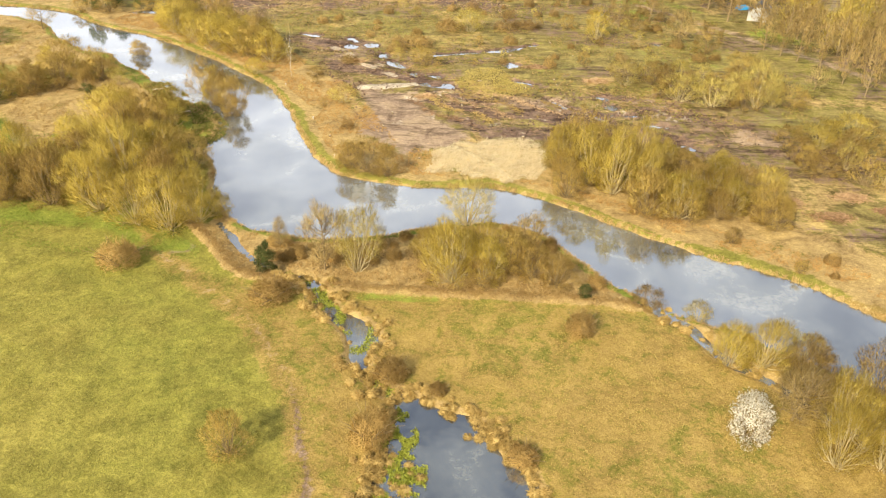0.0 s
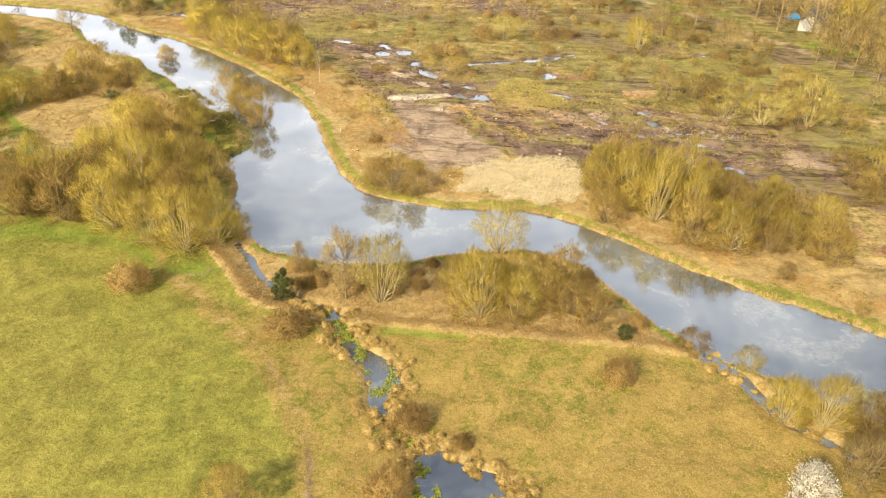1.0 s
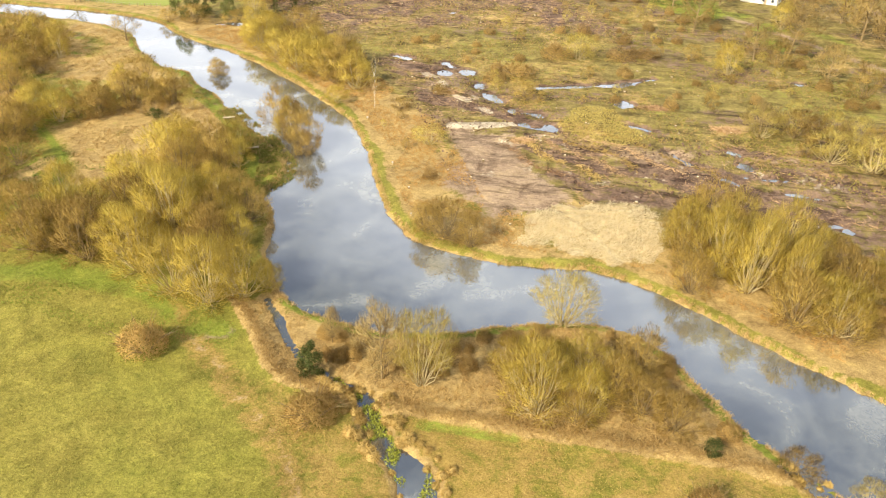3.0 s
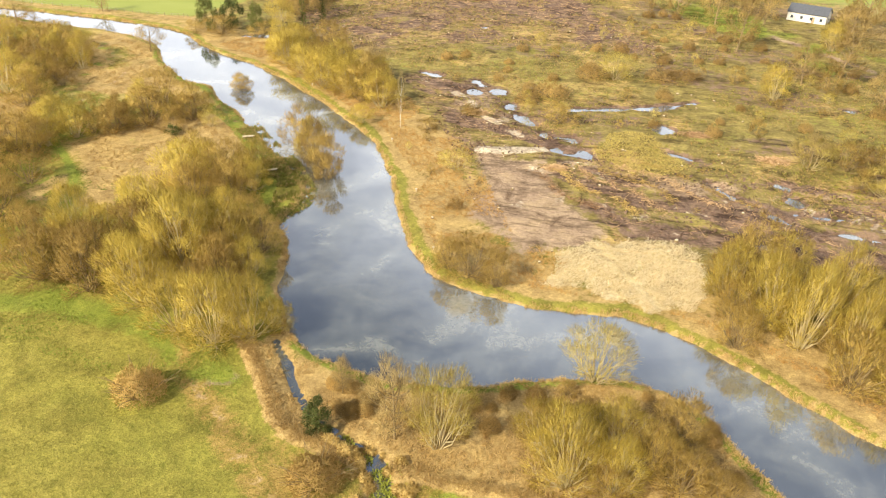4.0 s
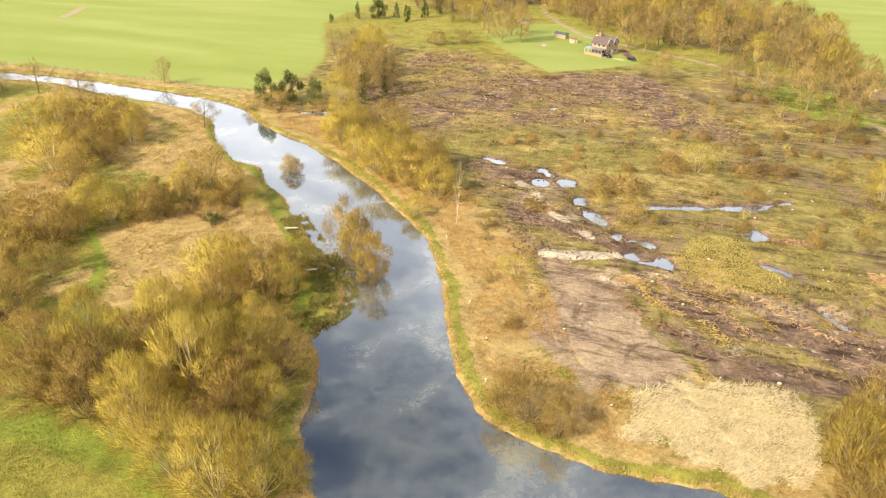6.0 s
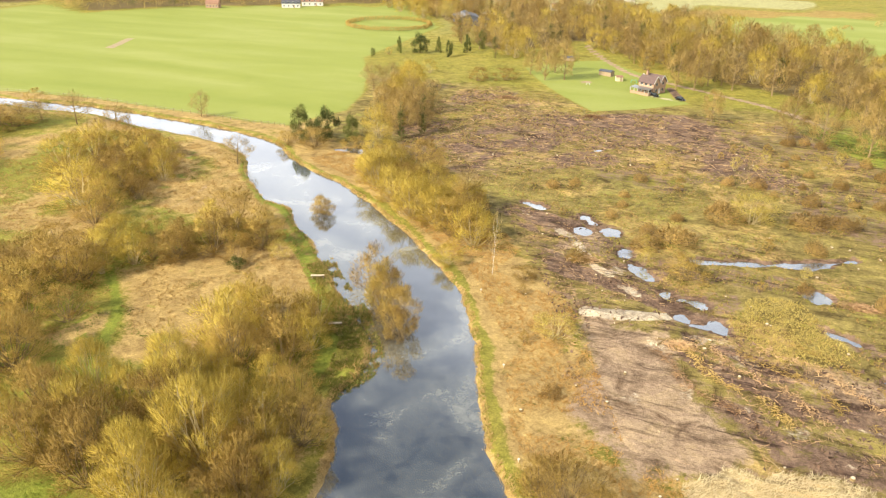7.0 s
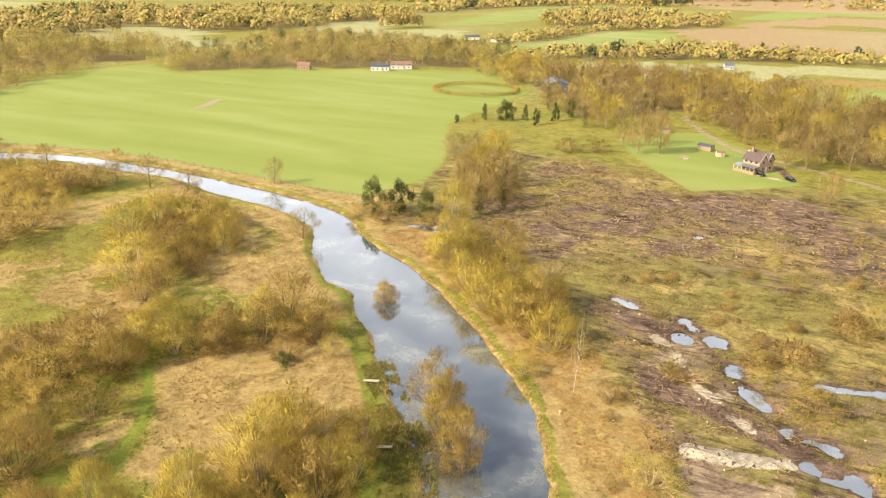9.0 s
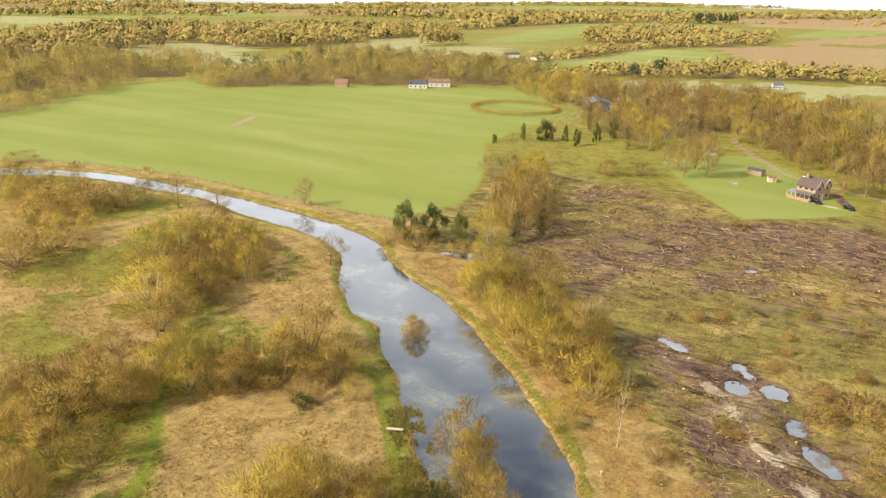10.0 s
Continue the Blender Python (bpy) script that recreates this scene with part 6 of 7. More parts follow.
stuff("bank_fringe", "fringe of orange dead sedge overhanging the water", "grass",
      strew(g, edge[:, 0], edge[:, 1], on_ground(edge[:, 0], edge[:, 1]), 4, (0.2, 0.55), (0.05, 0.09), 0.7), M_STRAW)
line = fringe(BANKLINE, 60, 0.45)
line = line[looked_up("wet", line[:, 0], line[:, 1]) > 0.3]
stuff("hedge_bank_grass", "straw-coloured grass along a low bank", "grass", strew(g, line[:, 0], line[:, 1], on_ground(line[:, 0], line[:, 1]), 3, (0.2, 0.45), (0.05, 0.09), 1.4), M_STRAW)

# marginal water plants on the west bank near the jetties
x, y = random_in(g, [(-43, 110.5), (-41.2, 117), (-42.4, 122), (-48.6, 130.2), (-57, 138), (-62, 143.5), (-64, 139), (-58, 133), (-51, 125), (-47, 117), (-46, 112)], 26)
ok = vnoise(x, y, 1.4) > 0.3
half = g.random(ok.sum()) < 0.72
px, py = x[ok], y[ok]
pz = np.maximum(on_ground(px, py), WATER_Z)
for pick, nm, mat, lb in ((half, "marginal_plants", M_MARGIN, "dark green marginal water plants"), (~half, "marginal_dead_plants", M_STRAW, "brown dead marginal water plants")):
    stuff(nm, lb, "water plants", strew(g, px[pick], py[pick], pz[pick], 4, (0.2, 0.6), (0.07, 0.14), 0.9), mat)

# floating weed in the pond and stream
def floats(x, y):
    return flakes(g, np.stack([x, y, np.full(len(x), WATER_Z + 0.03) + g.random(len(x)) * 0.12], 1), g.uniform(0.10, 0.26, len(x)))


x, y = random_in(g, [(-5, 53.5), (-4.2, 52), (-2.6, 49), (-1.8, 45), (-2.0, 40), (-4.5, 37), (-7, 44), (-6.5, 49)], 240)
ok = (fbm(x, y, 1.3, 2) > 0.46) & (looked_up("wet", x, y) < 0.4)
sx = fringe(STREAM[12:], 260, 0.8)
sx = sx[(vnoise(sx[:, 0], sx[:, 1], 1.3) > 0.5)]
stuff("water_weed", "bright yellow-green floating water weed", "water plants", np.concatenate([floats(x[ok], y[ok]), floats(sx[:, 0], sx[:, 1])]), M_WEED)

# brash: cut twigs over the mud, thicker along windrows
def sticks(x, y, z, length, width, rise=0.15):
    a = g.uniform(0, 2 * math.pi, len(x))
    way = np.stack([np.cos(a), np.sin(a), g.normal(0.05, rise, len(x))], 1)
    at = np.stack([x, y, z + 0.04], 1) - way * 0.5
    return spikes(g, at, way, g.uniform(*length, len(x)), g.uniform(*width, len(x)))


x, y = random_in(g, MUD_MAIN, 2.6)
ok = (looked_up("small", x, y) > 0.2) & (fbm(x, y, 6, 3) > 0.46) & ~((x < -4 + (131 - y) * 0.4) & (x > -20) & (y < 140))
stuff("brash", "cut twigs and bark strewn over churned mud", "brushwood", sticks(x[ok], y[ok], on_ground(x[ok], y[ok]), (0.5, 1.8), (0.05, 0.12)), M_BRASH)
x, y = random_in(g, MUD_NORTH, 1.0)
stuff("felled_brash", "felled branches and twigs across the clearing", "brushwood", sticks(x, y, on_ground(x, y), (0.6, 3.0), (0.07, 0.18)), M_BRASH)
for k in range(6):
    a, b = np.array((-12.3 + 3.5 * k, 135.6 + 1.5 * k)), np.array((0.5 + 4.2 * k, 123.0 + 1.8 * k))
    n = 620
    s = g.random(n)
    p = a + (b - a) * s[:, None] + g.normal(0, 0.36, (n, 2)) + np.stack([np.sin(s * 9 + k), np.cos(s * 7 + k)], 1) * 0.6
    keep = vnoise(p[:, 0], p[:, 1], 2.2) > 0.32
    p = p[keep]
    z = on_ground(p[:, 0], p[:, 1]) + g.random(len(p)) * 0.35
    tagged(triangles("brush_windrow", sticks(p[:, 0], p[:, 1], z, (0.3, 1.1), (0.05, 0.13), 0.35), (M_BRASH, M_SEDGE)[k % 2]), "long heap of orange-brown cut brushwood on mud", "brushwood", kind="stuff")
for px, py, r in [(47, 98, 2.2), (52, 94, 2.6), (57, 100, 2.0), (-24.5, 158.5, 1.6), (-8, 137.5, 1.5), (14, 158, 1.8), (-70, 262, 2.5), (26, 150, 2.0), (61, 96, 1.6), (-42, 250, 2.2)]:
    n = 520
    q = g.normal(0, r * 0.42, (n, 2)) * (1.5, 0.8)
    z = float(on_ground(np.array([px]), np.array([py]))[0]) + np.maximum(0, 0.75 - np.hypot(q[:, 0] / 1.5, q[:, 1] / 0.8) / r) * g.random(n)
    tagged(triangles("brush_heap", sticks(px + q[:, 0], py + q[:, 1], z, (0.6, 2.0), (0.06, 0.18), 0.3), M_BRASH), "tangled heap of cut branches", "brushwood", kind="stuff")

# clods of churned mud
for poly, dens, nm in ((MUD_MAIN, 3.2, "mud_clods"), (MUD_NORTH, 1.3, "felling_debris")):
    x, y = random_in(g, poly, dens)
    ok = (fbm(x, y, 4, 3) > 0.46) & (looked_up("small", x, y) > 0.1) & (area_distance(x, y, YELLOW) > 0) & ~((x < -4 + (131 - y) * 0.4) & (x > -20) & (y < 140))
    x, y = x[ok], y[ok]
    stuff(nm, "dark clods and bark lumps on churned mud", "mud", flakes(g, np.stack([x, y, on_ground(x, y) + g.random(len(x)) * 0.10], 1), g.uniform(0.15, 0.6, len(x))), M_CLOD)

# sedge tussocks round pond and stream
def tussock_model(seed):
    q = np.random.default_rng(seed)
    ob = new("sedge_tussock")
    bm = bmesh.new()
    bmesh.ops.create_icosphere(bm, subdivisions=2, radius=0.42)
    for v in bm.verts:
        v.co.z *= 1.0 if v.co.z > 0 else 0.3
        v.co *= q.uniform(0.72, 1.12)
    part("mound", bm, M_SEDGE, ob, smooth=True)
    d = q.normal(0, 1, (230, 3))
    d[:, 2] = np.abs(d[:, 2]) * 0.9 + 0.1
    d /= np.linalg.norm(d, axis=1, keepdims=True)
    triangles("leaf_mop", spikes(q, d * (0.34, 0.34, 0.36), d + (0, 0, -0.55), q.uniform(0.14, 0.34, 230), q.uniform(0.04, 0.09, 230)), M_SEDGE, ob)
    return tagged(ob, "rounded straw-coloured sedge tussock at the water's edge", "tussock", group="tussocks round the pond")


spots = []
edge = fringe(STREAM[12:], 9.5, 1.5)
d = looked_up("wet", edge[:, 0], edge[:, 1])
spots += [tuple(p) for p in edge[(d > -0.35) & (d < 2.2)]]
ring = np.vstack([POND, POND[:1]])
edge = fringe(ring, 6.0, 0.6)
d = area_distance(edge[:, 0], edge[:, 1], POND)
spots += [tuple(p) for p in edge[(d > -0.5) & (d < 1.3) & (edge[:, 1] > 38)]]
spots += [tuple(p) for p in g.normal((3.4, 49.6), (0.9, 0.9), (14, 2))] + [tuple(p) for p in g.normal((-5.2, 44), (1.3, 2.6), (46, 2))]
spots += [tuple(p) for p in g.normal((-33.5, 82.5), (1.0, 0.7), (9, 2))] + [tuple(p) for p in fringe(DITCH, 0.9, 0.9)]
spots = sorted(spots, key=lambda p: (p[1] > 74, math.sin(p[0] * 91.7 + p[1] * 37.3)))[:295]   # every meadow one before the far ones
models = [tussock_model(900 + k) for k in range(4)]
fresh = set(range(4))
for k, (px, py) in enumerate(spots):
    s = float(g.uniform(0.6, 1.25) ** 1.2 * 1.15)
    z = max(float(on_ground(np.array([px]), np.array([py]))[0]), WATER_Z - 0.12)
    m = Matrix.LocRotScale((px, py, z), Euler((0, 0, g.uniform(0, 6.28))), (s, s, s * float(g.uniform(0.8, 1.2))))
    if k in fresh:
        models[k].matrix_basis = m
        models[k]["s"] = s
    else:
        src = models[k % 4]
        copy_thing(src, m @ Matrix.Diagonal((1 / src.scale[0], 1 / src.scale[1], 1 / src.scale[2], 1)))
for ob in models:
    del ob["s"]

# ---- buildings and small things ----
def ground_at(x, y):
    return float(looked_up("z", x, y))


def base(name, x, y, turn, drop=0.0):
    """An Empty at a place of the plan, whose parts are given in metres."""
    ob = new(name)
    ob.matrix_basis = Matrix.LocRotScale((x, y, ground_at(x, y) - drop / SCALE), Euler((0, 0, turn)), Vector((1, 1, 1)) / SCALE)
    return ob


def prism(profile, x0, x1):
    """A closed outline in y and z, drawn out along x."""
    bm = bmesh.new()
    a = [bm.verts.new((x0, y, z)) for y, z in profile]
    b = [bm.verts.new((x1, y, z)) for y, z in profile]
    bm.faces.new(a[::-1])
    bm.faces.new(b)
    n = len(profile)
    for i in range(n):
        bm.faces.new((a[i], a[(i + 1) % n], b[(i + 1) % n], b[i]))
    bmesh.ops.recalc_face_normals(bm, faces=bm.faces[:])
    return bm


def roof_slab(y0, z0, y1, z1, x0, x1, thick=0.16):
    """One pitch of a roof, from eaves to ridge."""
    n = Vector((0, z1 - z0, y0 - y1)).normalized() * thick
    if n.z < 0:
        n = -n
    return prism([(y0, z0), (y1, z1), (y1 + n.y, z1 + n.z), (y0 + n.y, z0 + n.z)], x0, x1)


def window(parent, at, width, height, facing):
    """A framed window on a wall; facing is 'x' or 'y', with its sign."""
    x, y, z = at
    sx, sy = (0.10, width) if facing[1] == "x" else (width, 0.10)
    sign = -1 if facing[0] == "-" else 1
    ox, oy = (sign * 0.03, 0) if facing[1] == "x" else (0, sign * 0.03)
    fr = part("window", boxed((sx, sy, height), (x + ox * 0.5, y + oy * 0.5, z)), M_WHITE, parent, "white window frame")
    t = 0.14
    gx, gy = (0.06, width - t) if facing[1] == "x" else (width - t, 0.06)
    part("pane", boxed((gx, gy, height - t), (x + ox * 1.9, y + oy * 1.9, z)), M_GLASS, fr, "dark glass")
    return fr


def cottage(name, label, x, y, turn, length, width, eaves, ridge, wall_m, roof_m, chimney=True, rows=1, cols=3):
    """A plain gabled building: its ridge along its own x."""
    ob = base(name, x, y, turn, 0.25)
    h, r = eaves + 0.25, ridge + 0.25
    part("wall", prism([(-width / 2, 0), (width / 2, 0), (width / 2, h), (0, r), (-width / 2, h)], -length / 2, length / 2), wall_m, ob)
    o = 0.3
    dz = (r - h) / (width / 2) * o
    for s in (-1, 1):
        part("roof", roof_slab(s * (width / 2 + o), h - dz + 0.02, 0, r + 0.02, -length / 2 - o, length / 2 + o), roof_m, ob)
    if chimney:
        c = part("chimney", boxed((0.6, 0.8, 1.8), (length * 0.36, 0, r + 0.3), bevel=0.03), M_BRICK, ob)
        part("chimney_pot", boxed((0.22, 0.22, 0.4), (length * 0.36, 0, r + 1.4)), M_REDTILE, c)
    for k in range(rows):
        for i in range(cols):
            window(ob, ((i + 0.5) / cols * length - length / 2, -width / 2, 1.7 + 2.5 * k), 1.0, 1.1, "-y")
    part("door", boxed((0.95, 0.08, 2.05), (length * 0.05 + length / cols / 2, -width / 2 - 0.03, 1.3)), M_TIMBER, ob)
    window(ob, (length / 2, 0, 1.7), 0.9, 1.0, "+x")
    return tagged(ob, label, "house")


def brick_house():
    ob = base("brick_house", -31.3, 285.0, radians(-26.8), 0.35)
    L, W, h, r = 7.0, 8.6, 4.9, 7.2
    q = W / 4
    part("wall", prism([(0, 0), (W, 0), (W, h), (3 * q, r), (2 * q, h), (q, r), (0, h)], -L, 0), M_BRICK, ob, "brown brick walls with two gables")
    for k in (0, 2):
        part("roof", roof_slab(k * q - (0.3 if k == 0 else 0), h - (0.34 if k == 0 else 0), (k + 1) * q, r + 0.03, -L - 0.3, 0.35), M_TILE, ob, "dark tiled roof pitch")
        part("roof", roof_slab((k + 2) * q + (0.3 if k == 2 else 0), h - (0.34 if k == 2 else 0), (k + 1) * q, r + 0.03, -L - 0.3, 0.35), M_TILE, ob, "dark tiled roof pitch")
    for k in (1, 3):
        for s in (-1, 1):
            bm = roof_slab(k * q + s * (q + 0.25), h - 0.32, k * q, r + 0.02, 0.35, 0.45, 0.3)
            part("bargeboard", bm, M_WHITE, ob, "white bargeboard")
    c = part("chimney", boxed((0.8, 1.1, 2.0), (-L + 0.8, 2 * q, r + 0.2), bevel=0.04), M_BRICK, ob, "brick chimney stack")
    for i in (-0.28, 0.28):
        part("chimney_pot", boxed((0.26, 0.26, 0.5), (-L + 0.8, 2 * q + i, r + 1.4)), M_REDTILE, c)
    part("dormer", prism([(q * 0.5, h - 0.2), (q * 1.7, h - 0.2), (q * 1.1, r + 0.4)], -L - 0.05, -L + 0.8), M_WHITE, ob, "white rendered gable")
    for z, hh in ((1.9, 1.2), (4.3, 1.2)):
        for x in (-5.6, -3.5, -1.4):
            window(ob, (x, 0, z), 1.2, hh, "-y")
        for y in (q, 3 * q):
            window(ob, (0, y, z), 1.1, hh, "+x")
    part("door", boxed((0.09, 1.0, 2.1), (0.03, 2 * q, 1.4)), M_WHITE, ob, "white front door")
    porch = part("veranda", boxed((L + 1.6, 0.25, 1.4), (-L / 2 - 0.8, -3.0, 0.7)), M_BRICK, ob, "low red brick veranda wall")
    part("side_wall", boxed((0.25, 2.9, 1.4), (0.0, -1.5, 0.7)), M_BRICK, porch)
    for i in range(6):
        part("post", boxed((0.16, 0.16, 1.4), (-L - 1.5 + i * 1.68, -3.0, 2.05)), M_WHITE, porch, "white post")
    part("veranda_roof", prism([(-3.3, 2.65), (0.0, 3.05), (0.0, 3.15), (-3.3, 2.75)], -L - 1.7, 0.2), M_STEEL, ob, "pale grey lean-to roof")
    return tagged(ob, "brown brick house with twin gables and a tiled roof", "house")


def shed(name, label, x, y, turn, size, roof_m, wall_m):
    ob = base(name, x, y, turn, 0.2)
    l, w, h = size
    part("wall", prism([(-w / 2, 0), (w / 2, 0), (w / 2, h), (0, h + w * 0.22), (-w / 2, h)], -l / 2, l / 2), wall_m, ob)
    for s in (-1, 1):
        part("roof", roof_slab(s * (w / 2 + 0.2), h - 0.05, 0, h + w * 0.22 + 0.03, -l / 2 - 0.2, l / 2 + 0.2, 0.08), roof_m, ob)
    part("door", boxed((0.9, 0.06, 1.8), (l * 0.2, -w / 2 - 0.03, 1.1)), M_TIMBER, ob)
    return tagged(ob, label, "shed")


def barn(name, label, x, y, turn, l, w, h, panels):
    ob = base(name, x, y, turn, 0.2)
    part("wall", prism([(-w / 2, 0), (w / 2, 0), (w / 2, h), (0, h + w * 0.16), (-w / 2, h)], -l / 2, l / 2), M_SLATE, ob, "black boarded walls")
    for s in (-1, 1):
        part("roof", roof_slab(s * (w / 2 + 0.4), h - 0.1, 0, h + w * 0.16 + 0.03, -l / 2 - 0.4, l / 2 + 0.4, 0.14), M_SLATE, ob, "dark sheet roof")
    for i in range(panels):
        u = (i + 0.5) / panels * l - l / 2
        bm = roof_slab(-w * 0.38, h + w * 0.04 + 0.22, -w * 0.12, h + w * 0.125 + 0.22, u - l / panels * 0.38, u + l / panels * 0.38, 0.05)
        part("roof_light", bm, M_STEEL, ob, "pale translucent roof light")
    # no hole in the wall: a near-black panel imitates the unlit doorway
    part("opening", boxed((l * 0.3, 0.1, h * 0.75), (l * 0.2, -w / 2 - 0.04, h * 0.4)), M_RUBBER_SHADE, ob, "flat dark panel that paints in the shade of an open doorway")
    return tagged(ob, label, "barn")


def car(name, label, x, y, turn):
    ob = base(name, x, y, turn)
    low = [(-2.15, 0.35), (2.15, 0.35), (2.2, 0.72), (1.25, 0.88), (-2.05, 0.95), (-2.2, 0.7)]
    cab = [(1.2, 0.86), (0.45, 1.42), (-1.5, 1.45), (-2.0, 0.93)]
    for nm, prof, w, mat, lb in (("body", low, 0.9, M_CARPAINT, ""), ("cabin", cab, 0.76, M_GLASS, "dark car windows")):
        bm = bmesh.new()
        a = [bm.verts.new((px, -w, pz)) for px, pz in prof]
        b = [bm.verts.new((px, w, pz)) for px, pz in prof]
        bm.faces.new(a)
        bm.faces.new(b[::-1])
        for i in range(len(prof)):
            bm.faces.new((a[i], b[i], b[(i + 1) % len(prof)], a[(i + 1) % len(prof)]))
        bmesh.ops.recalc_face_normals(bm, faces=bm.faces[:])
        bmesh.ops.bevel(bm, geom=bm.edges[:], offset=0.06, segments=2, affect="EDGES")
        part(nm, bm, mat, ob, lb, True)
    part("roof_panel", boxed((1.7, 1.3, 0.05), (-0.55, 0, 1.46), bevel=0.02), M_CARPAINT, ob)
    for sx in (-1.35, 1.35):
        for sy in (-0.86, 0.86):
            bm = bmesh.new()
            bmesh.ops.create_cone(bm, cap_ends=True, segments=16, radius1=0.33, radius2=0.33, depth=0.22, matrix=Matrix.Translation((sx, sy, 0.33)) @ Matrix.Rotation(math.pi / 2, 4, "X"))
            w = part("wheel", bm, M_RUBBER_SHADE, ob)
            bm = bmesh.new()
            bmesh.ops.create_cone(bm, cap_ends=True, segments=12, radius1=0.19, radius2=0.19, depth=0.24, matrix=Matrix.Translation((sx, sy, 0.33)) @ Matrix.Rotation(math.pi / 2, 4, "X"))
            part("rim", bm, M_STEEL, w)
    for sy in (-0.6, 0.6):
        part("headlight", boxed((0.08, 0.36, 0.14), (2.16, sy, 0.66)), M_WHITE, ob)
        part("tail_light", boxed((0.08, 0.3, 0.16), (-2.16, sy, 0.76)), M_REDTILE, ob)
    return tagged(ob, label, "car")


def jetty(x, y, turn, length, width):
    ob = base("fishing_jetty", x, y, turn)
    ob.location.z = 0.5
    n = int(length / 0.26)
    for i in range(n):
        part("board", boxed((0.22, width * (1 + 0.04 * math.sin(i * 3.7)), 0.045), (i * 0.26 + 0.13, 0, 0.10), 0.02 * math.sin(i * 5.1), 0.008), M_PALE_TIMBER, ob)
    for s in (-1, 1):
        part("beam", boxed((length, 0.09, 0.12), (length / 2, s * width * 0.36, 0.015)), M_TIMBER, ob)
        for u in (0.3, length - 0.2):
            part("post", boxed((0.10, 0.10, 2.2), (u, s * width * 0.46, -0.9)), M_TIMBER, ob)
    return tagged(ob, "small pale timber fishing jetty over the river edge", "jetty", group="fishing jetties")


brick_house()
car("car", "black car parked on the gravel drive", -22.7, 281.6, radians(-48))
car("car", "dark car parked beside the brick house", -30.6, 283.6, radians(-50))
shed("garden_shed", "long dark-roofed timber garden shed", -50.0, 309.6, radians(-20), (6.0, 3.0, 2.1), M_SLATE, M_TIMBER)
shed("summer_house", "small brown timber summer house in the garden", -44.6, 303.0, radians(25), (2.8, 2.4, 2.0), M_REDTILE, M_PALE_TIMBER)
shed("log_store", "low dark timber store under the trees", -68.0, 331.0, radians(10), (5.0, 2.6, 1.8), M_SLATE, M_TIMBER)
cottage("white_bungalow", "white-walled bungalow with a grey slate roof", 48.6, 252.5, radians(-24), 13.0, 6.6, 3.0, 5.2, M_WHITE, M_SLATE, False, 1, 4)
cottage("white_cottage", "white gabled cottage with a dark roof among trees", 76.5, 206.5, radians(66), 9.0, 6.4, 3.2, 5.6, M_WHITE, M_SLATE, False, 1, 2)
barn("black_barn", "long black barn with roof lights", -139.0, 412.0, radians(-62), 24.0, 15.0, 4.6, 6)
barn("farm_shed", "lower dark farm shed beside the barn", -129.0, 432.0, radians(-10), 20.0, 10.0, 3.6, 0)
for nm, lb, x, y, tn, l, w, wm, rm in (
        ("farm_house", "white farmhouse with a dark roof at the field edge", -251.0, 427.0, 30, 20, 10, M_WHITE, M_SLATE),
        ("farm_house", "long white farmhouse with a red-brown roof at the field edge", -245.5, 441.0, 30, 24, 11, M_WHITE, M_REDTILE),
        ("farm_cottage", "small brick building behind the green field", -287.0, 404.0, 20, 14, 8, M_BRICK, M_REDTILE),
        ("village_house", "distant brick house with a red roof", -335.0, 594.0, 40, 20, 12, M_BRICK, M_REDTILE),
        ("village_house", "distant rendered house with a red roof", -337.0, 620.0, 20, 22, 12, M_RENDER, M_REDTILE),
        ("village_house", "distant pale house with a slate roof", -314.0, 668.0, 35, 26, 12, M_RENDER, M_SLATE),
        ("village_house", "distant cream house with a red roof", -288.0, 662.0, 15, 24, 12, M_RENDER, M_REDTILE),
        ("farm_outbuilding", "brick farm building with a red roof", -126.0, 473.0, 35, 16, 8, M_BRICK, M_REDTILE),
        ("farm_outbuilding", "pale farm building with a red roof", -112.0, 490.0, 25, 16, 8, M_RENDER, M_REDTILE),
        ("farm_outbuilding", "pale farm building with a grey roof", -99.0, 494.0, 30, 18, 8, M_RENDER, M_SLATE),
        ("field_barn", "small white building in a pale field", -83.0, 566.0, 30, 12, 6, M_WHITE, M_STEEL)):
    cottage(nm, lb, x, y, radians(tn), l * 0.66, w * 0.75, 3.2, 5.4, wm, rm, nm.endswith("house"), 2 if nm.endswith("house") else 1, 4)

# blue sheet over a woodpile by the white cottage
ob = base("tarpaulin", 75.5, 217.5, radians(20))
bm = bmesh.new()
bmesh.ops.create_grid(bm, x_segments=10, y_segments=8, size=0.5, matrix=Matrix.Diagonal((5.0, 3.2, 1, 1)))
for v in bm.verts:
    v.co.z = 1.5 * max(0.0, 1 - (abs(v.co.y) / 1.6) ** 3) * max(0.15, 1 - (abs(v.co.x) / 2.6) ** 6) + 0.08 * math.sin(v.co.x * 5) * math.cos(v.co.y * 4)
part("sheet", bm, M_BLUE, ob, smooth=True)
part("woodpile", boxed((4.4, 2.0, 1.2), (0, 0, 0.6), bevel=0.1), M_TIMBER, ob)
tagged(ob, "bright blue tarpaulin over a pile beside the cottage", "tarpaulin")

# worn patch of bare soil in the young crop
V, F = [], []
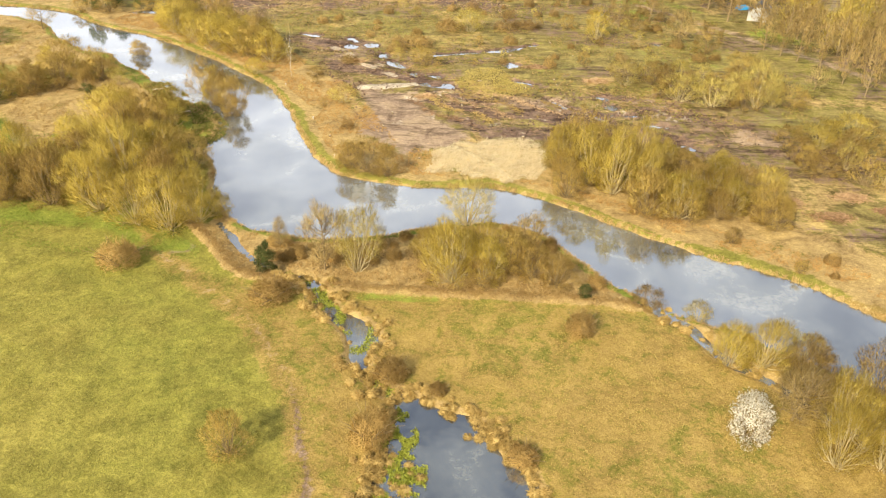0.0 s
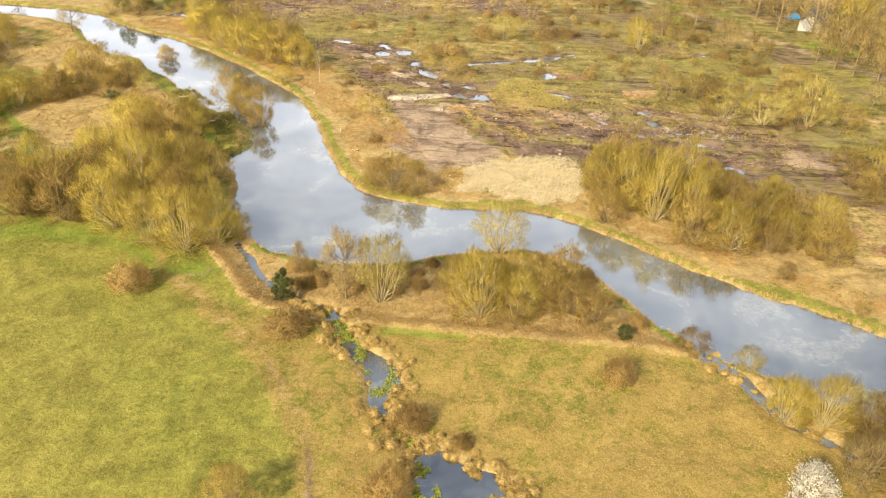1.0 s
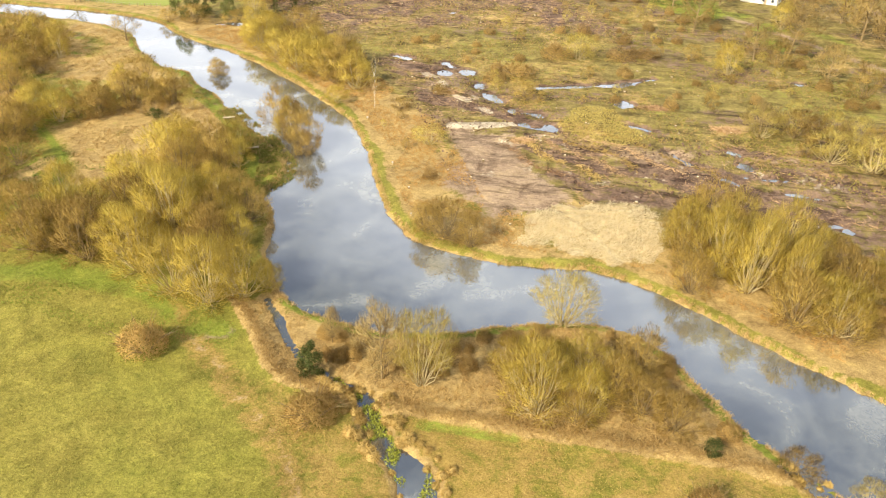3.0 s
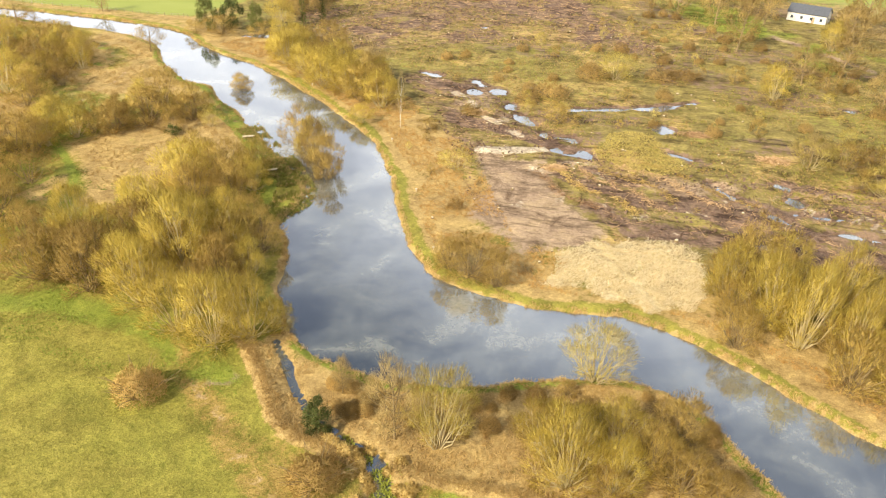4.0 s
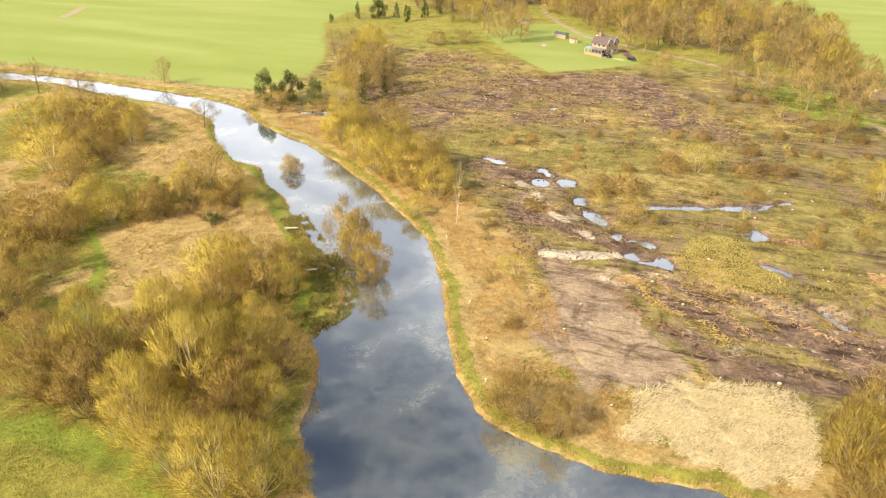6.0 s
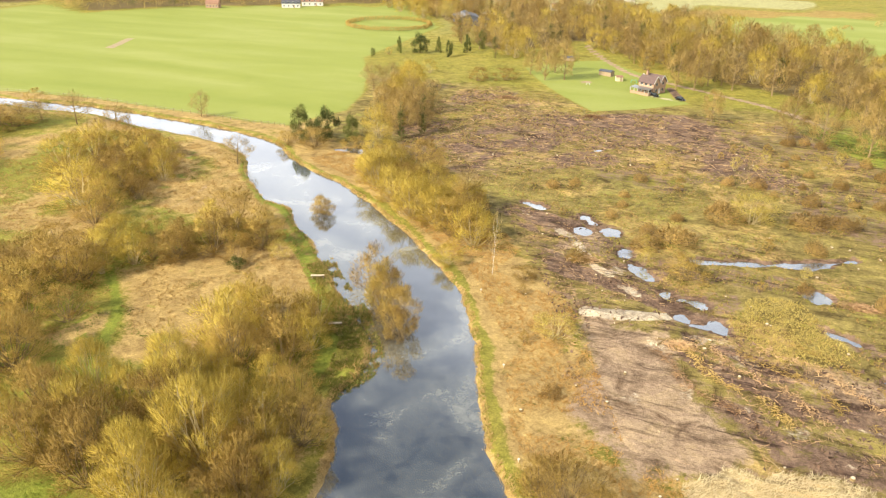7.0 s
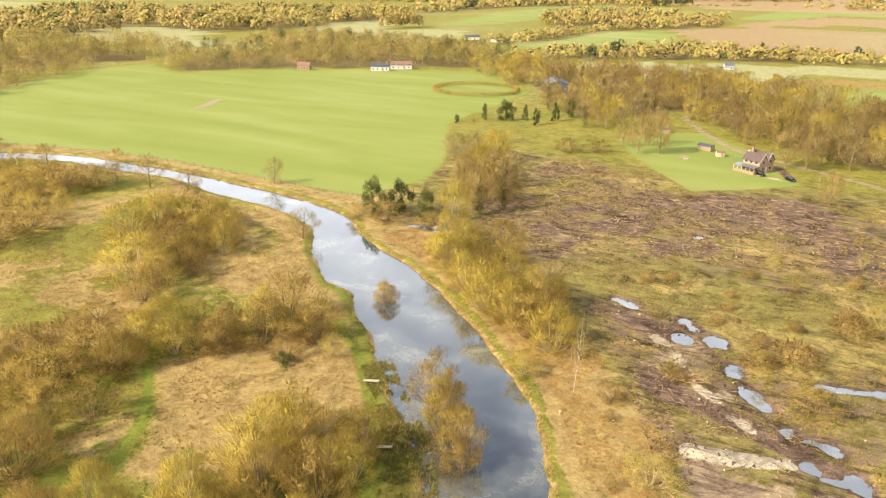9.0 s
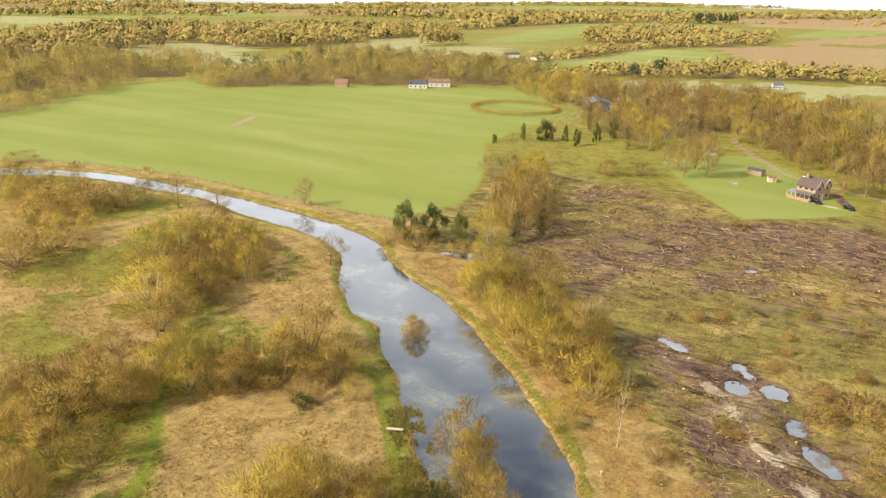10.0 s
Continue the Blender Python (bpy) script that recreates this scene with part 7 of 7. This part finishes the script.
for i in range(13):
    for j in range(4):
        u = (i / 12 - 0.5) * 24
        x, y = -242 - u * 0.40 + (j - 1.5) * 1.1, 287 + u * 0.91 + (j - 1.5) * 0.3 * (1.0 + 0.4 * math.sin(i * 1.7))
        V.append((x, y, ground_at(x, y) + 0.06))
        if i < 12 and j < 3:
            F.append((i * 4 + j, i * 4 + j + 1, i * 4 + j + 5, i * 4 + j + 4))
tagged(soup("bare_soil", V, F, plain("bare_soil", (0.36, 0.27, 0.16), 0.95, 0.25, 0.6)), "strip of bare pinkish soil in a green crop", "soil", kind="structure")

# garden things
for x, y, s, mat, lb, nm in ((-39.5, 301.5, (2.4, 0.7, 1.3), M_GREENPAINT, "green painted garden frame", "play_frame"), (-52.5, 291.5, (1.4, 0.7, 0.75), M_WHITE, "white garden table on the lawn", "garden_table")):
    ob = base(nm, x, y, 0.4)
    part("top", boxed((s[0], s[1], 0.08), (0, 0, s[2]), bevel=0.02), mat, ob)
    for sx in (-1, 1):
        for sy in (-1, 1):
            part("leg", boxed((0.08, 0.08, s[2]), (sx * (s[0] / 2 - 0.08), sy * (s[1] / 2 - 0.06), s[2] / 2)), mat, ob)
    tagged(ob, lb, "garden furniture")

jetty(-61.0, 135.3, radians(24), 2.6, 0.6)
jetty(-51.6, 124.1, radians(27), 2.4, 0.55)

# pegs that number the fishing places along the east bank
for x, y in ((-27.5, 124.0), (-36.5, 141.5), (-21.0, 108.5), (-60.0, 164.0)):
    ob = base("bank_peg", x, y, 0.3, 0.1)
    part("post", boxed((0.12, 0.12, 0.8), (0, 0, 0.4), bevel=0.015), M_PALE_TIMBER, ob)
    part("plate", boxed((0.30, 0.04, 0.22), (0, -0.085, 0.68)), M_WHITE, ob, "small white plate")
    tagged(ob, "short pale wooden peg with a white plate", "post", group="pegs along the bank")

# fence between the crop and the river
fence = base("field_fence", -112.0, 206.5, 0.0)
run = smooth_line([(-112, 206.5), (-128, 206), (-150, 206.8), (-178, 207.8), (-206, 205), (-236, 196)], 8)
last = None
bm = bmesh.new()
box(bm, (0.14, 0.14, 1.3), (0, 0, 0.6), bevel=0.02)
post_mesh = bpy.data.meshes.new("post")
bm.to_mesh(post_mesh)
bm.free()
post_mesh.materials.append(M_TIMBER)
origin = fence.location.copy()
V, F = [], []
for px, py in run[::1]:
    p = Vector((px, py, ground_at(px, py)))
    ob = new("post", post_mesh)
    ob.parent = fence
    ob.location = (p - origin) * SCALE
    if last is not None:
        for z in (0.5, 1.05):
            tube(V, F, [np.array(last - origin) * SCALE + (0, 0, z), np.array(p - origin) * SCALE + (0, 0, z)], (0.02, 0.02), 3)
    last = p
soup("wire", V, F, M_STEEL, fence)
tagged(fence, "timber post and wire fence at the edge of the crop", "fence")

# cut logs lying in the clearing
def log_at(x, y, turn, length, radius):
    ob = base("log", x, y, turn)
    V, F = [], []
    pts = [np.array((u * length - length / 2, 0.06 * math.sin(u * 4 + x), radius * 0.9)) for u in np.linspace(0, 1, 6)]
    tube(V, F, pts, [radius * (1 - 0.25 * u) for u in np.linspace(0, 1, 6)], 8)
    soup("bark", V, F, M_BARK, ob, True)
    for u, s in ((0, -1), (5, 1)):
        bm = bmesh.new()
        bmesh.ops.create_cone(bm, cap_ends=True, segments=8, radius1=radius * (0.95 - 0.05 * u), radius2=radius * (0.95 - 0.05 * u), depth=0.03,
                              matrix=Matrix.Translation(pts[u]) @ Matrix.Rotation(math.pi / 2, 4, "Y"))
        part("cut_end", bm, M_PALE_TIMBER, ob, "pale sawn end")
    return tagged(ob, "felled log lying on churned ground", "log", group="felled logs")


q = np.random.default_rng(5)
for _ in range(46):
    x, y = q.uniform(-84, 4), q.uniform(196, 268)
    if area_distance(np.array([x]), np.array([y]), MUD_NORTH)[0] < 0:
        log_at(float(x), float(y), float(q.normal(2.2, 0.5)), float(q.uniform(2.0, 6.0)), float(q.uniform(0.10, 0.24)))
for _ in range(26):
    x, y = q.uniform(-36, 40), q.uniform(112, 172)
    if area_distance(np.array([x]), np.array([y]), MUD_MAIN)[0] < 0 and looked_up("small", x, y) > 0.6:
        log_at(float(x), float(y), float(q.uniform(0, 3.1)), float(q.uniform(1.2, 3.6)), float(q.uniform(0.08, 0.18)))

# pale tree stumps left by the felling
def stump_at(x, y, radius):
    ob = base("tree_stump", x, y, x * 3.1, 0.1)
    V, F = [], []
    tube(V, F, [np.array((0, 0, z)) for z in (0.0, 0.12, 0.42)], (radius * 1.5, radius * 1.12, radius), 9)
    soup("bark", V, F, M_BARK, ob, True)
    bm = bmesh.new()
    bmesh.ops.create_cone(bm, cap_ends=True, segments=9, radius1=radius * 0.97, radius2=radius * 0.94, depth=0.04, matrix=Matrix.Translation((0, 0, 0.42)))
    part("cut_top", bm, M_PALE_TIMBER, ob, "pale sawn top")
    return tagged(ob, "pale freshly sawn tree stump", "stump", group="stumps in the clearing")


for _ in range(70):
    x, y = q.uniform(-40, 34), q.uniform(104, 180)
    d = area_distance(np.array([x]), np.array([y]), RIVER)[0]
    if d > 4 and looked_up("small", x, y) > 0.7 and area_distance(np.array([x]), np.array([y]), REEDS)[0] > 0.5:
        stump_at(float(x), float(y), float(q.uniform(0.12, 0.32)))

# everything is laid out in plan units: bring it to metres
for ob in list(scene.objects):
    if ob.parent is None and ob.type in {"MESH", "EMPTY"}:
        ob.matrix_basis = Matrix.Scale(SCALE, 4) @ ob.matrix_basis
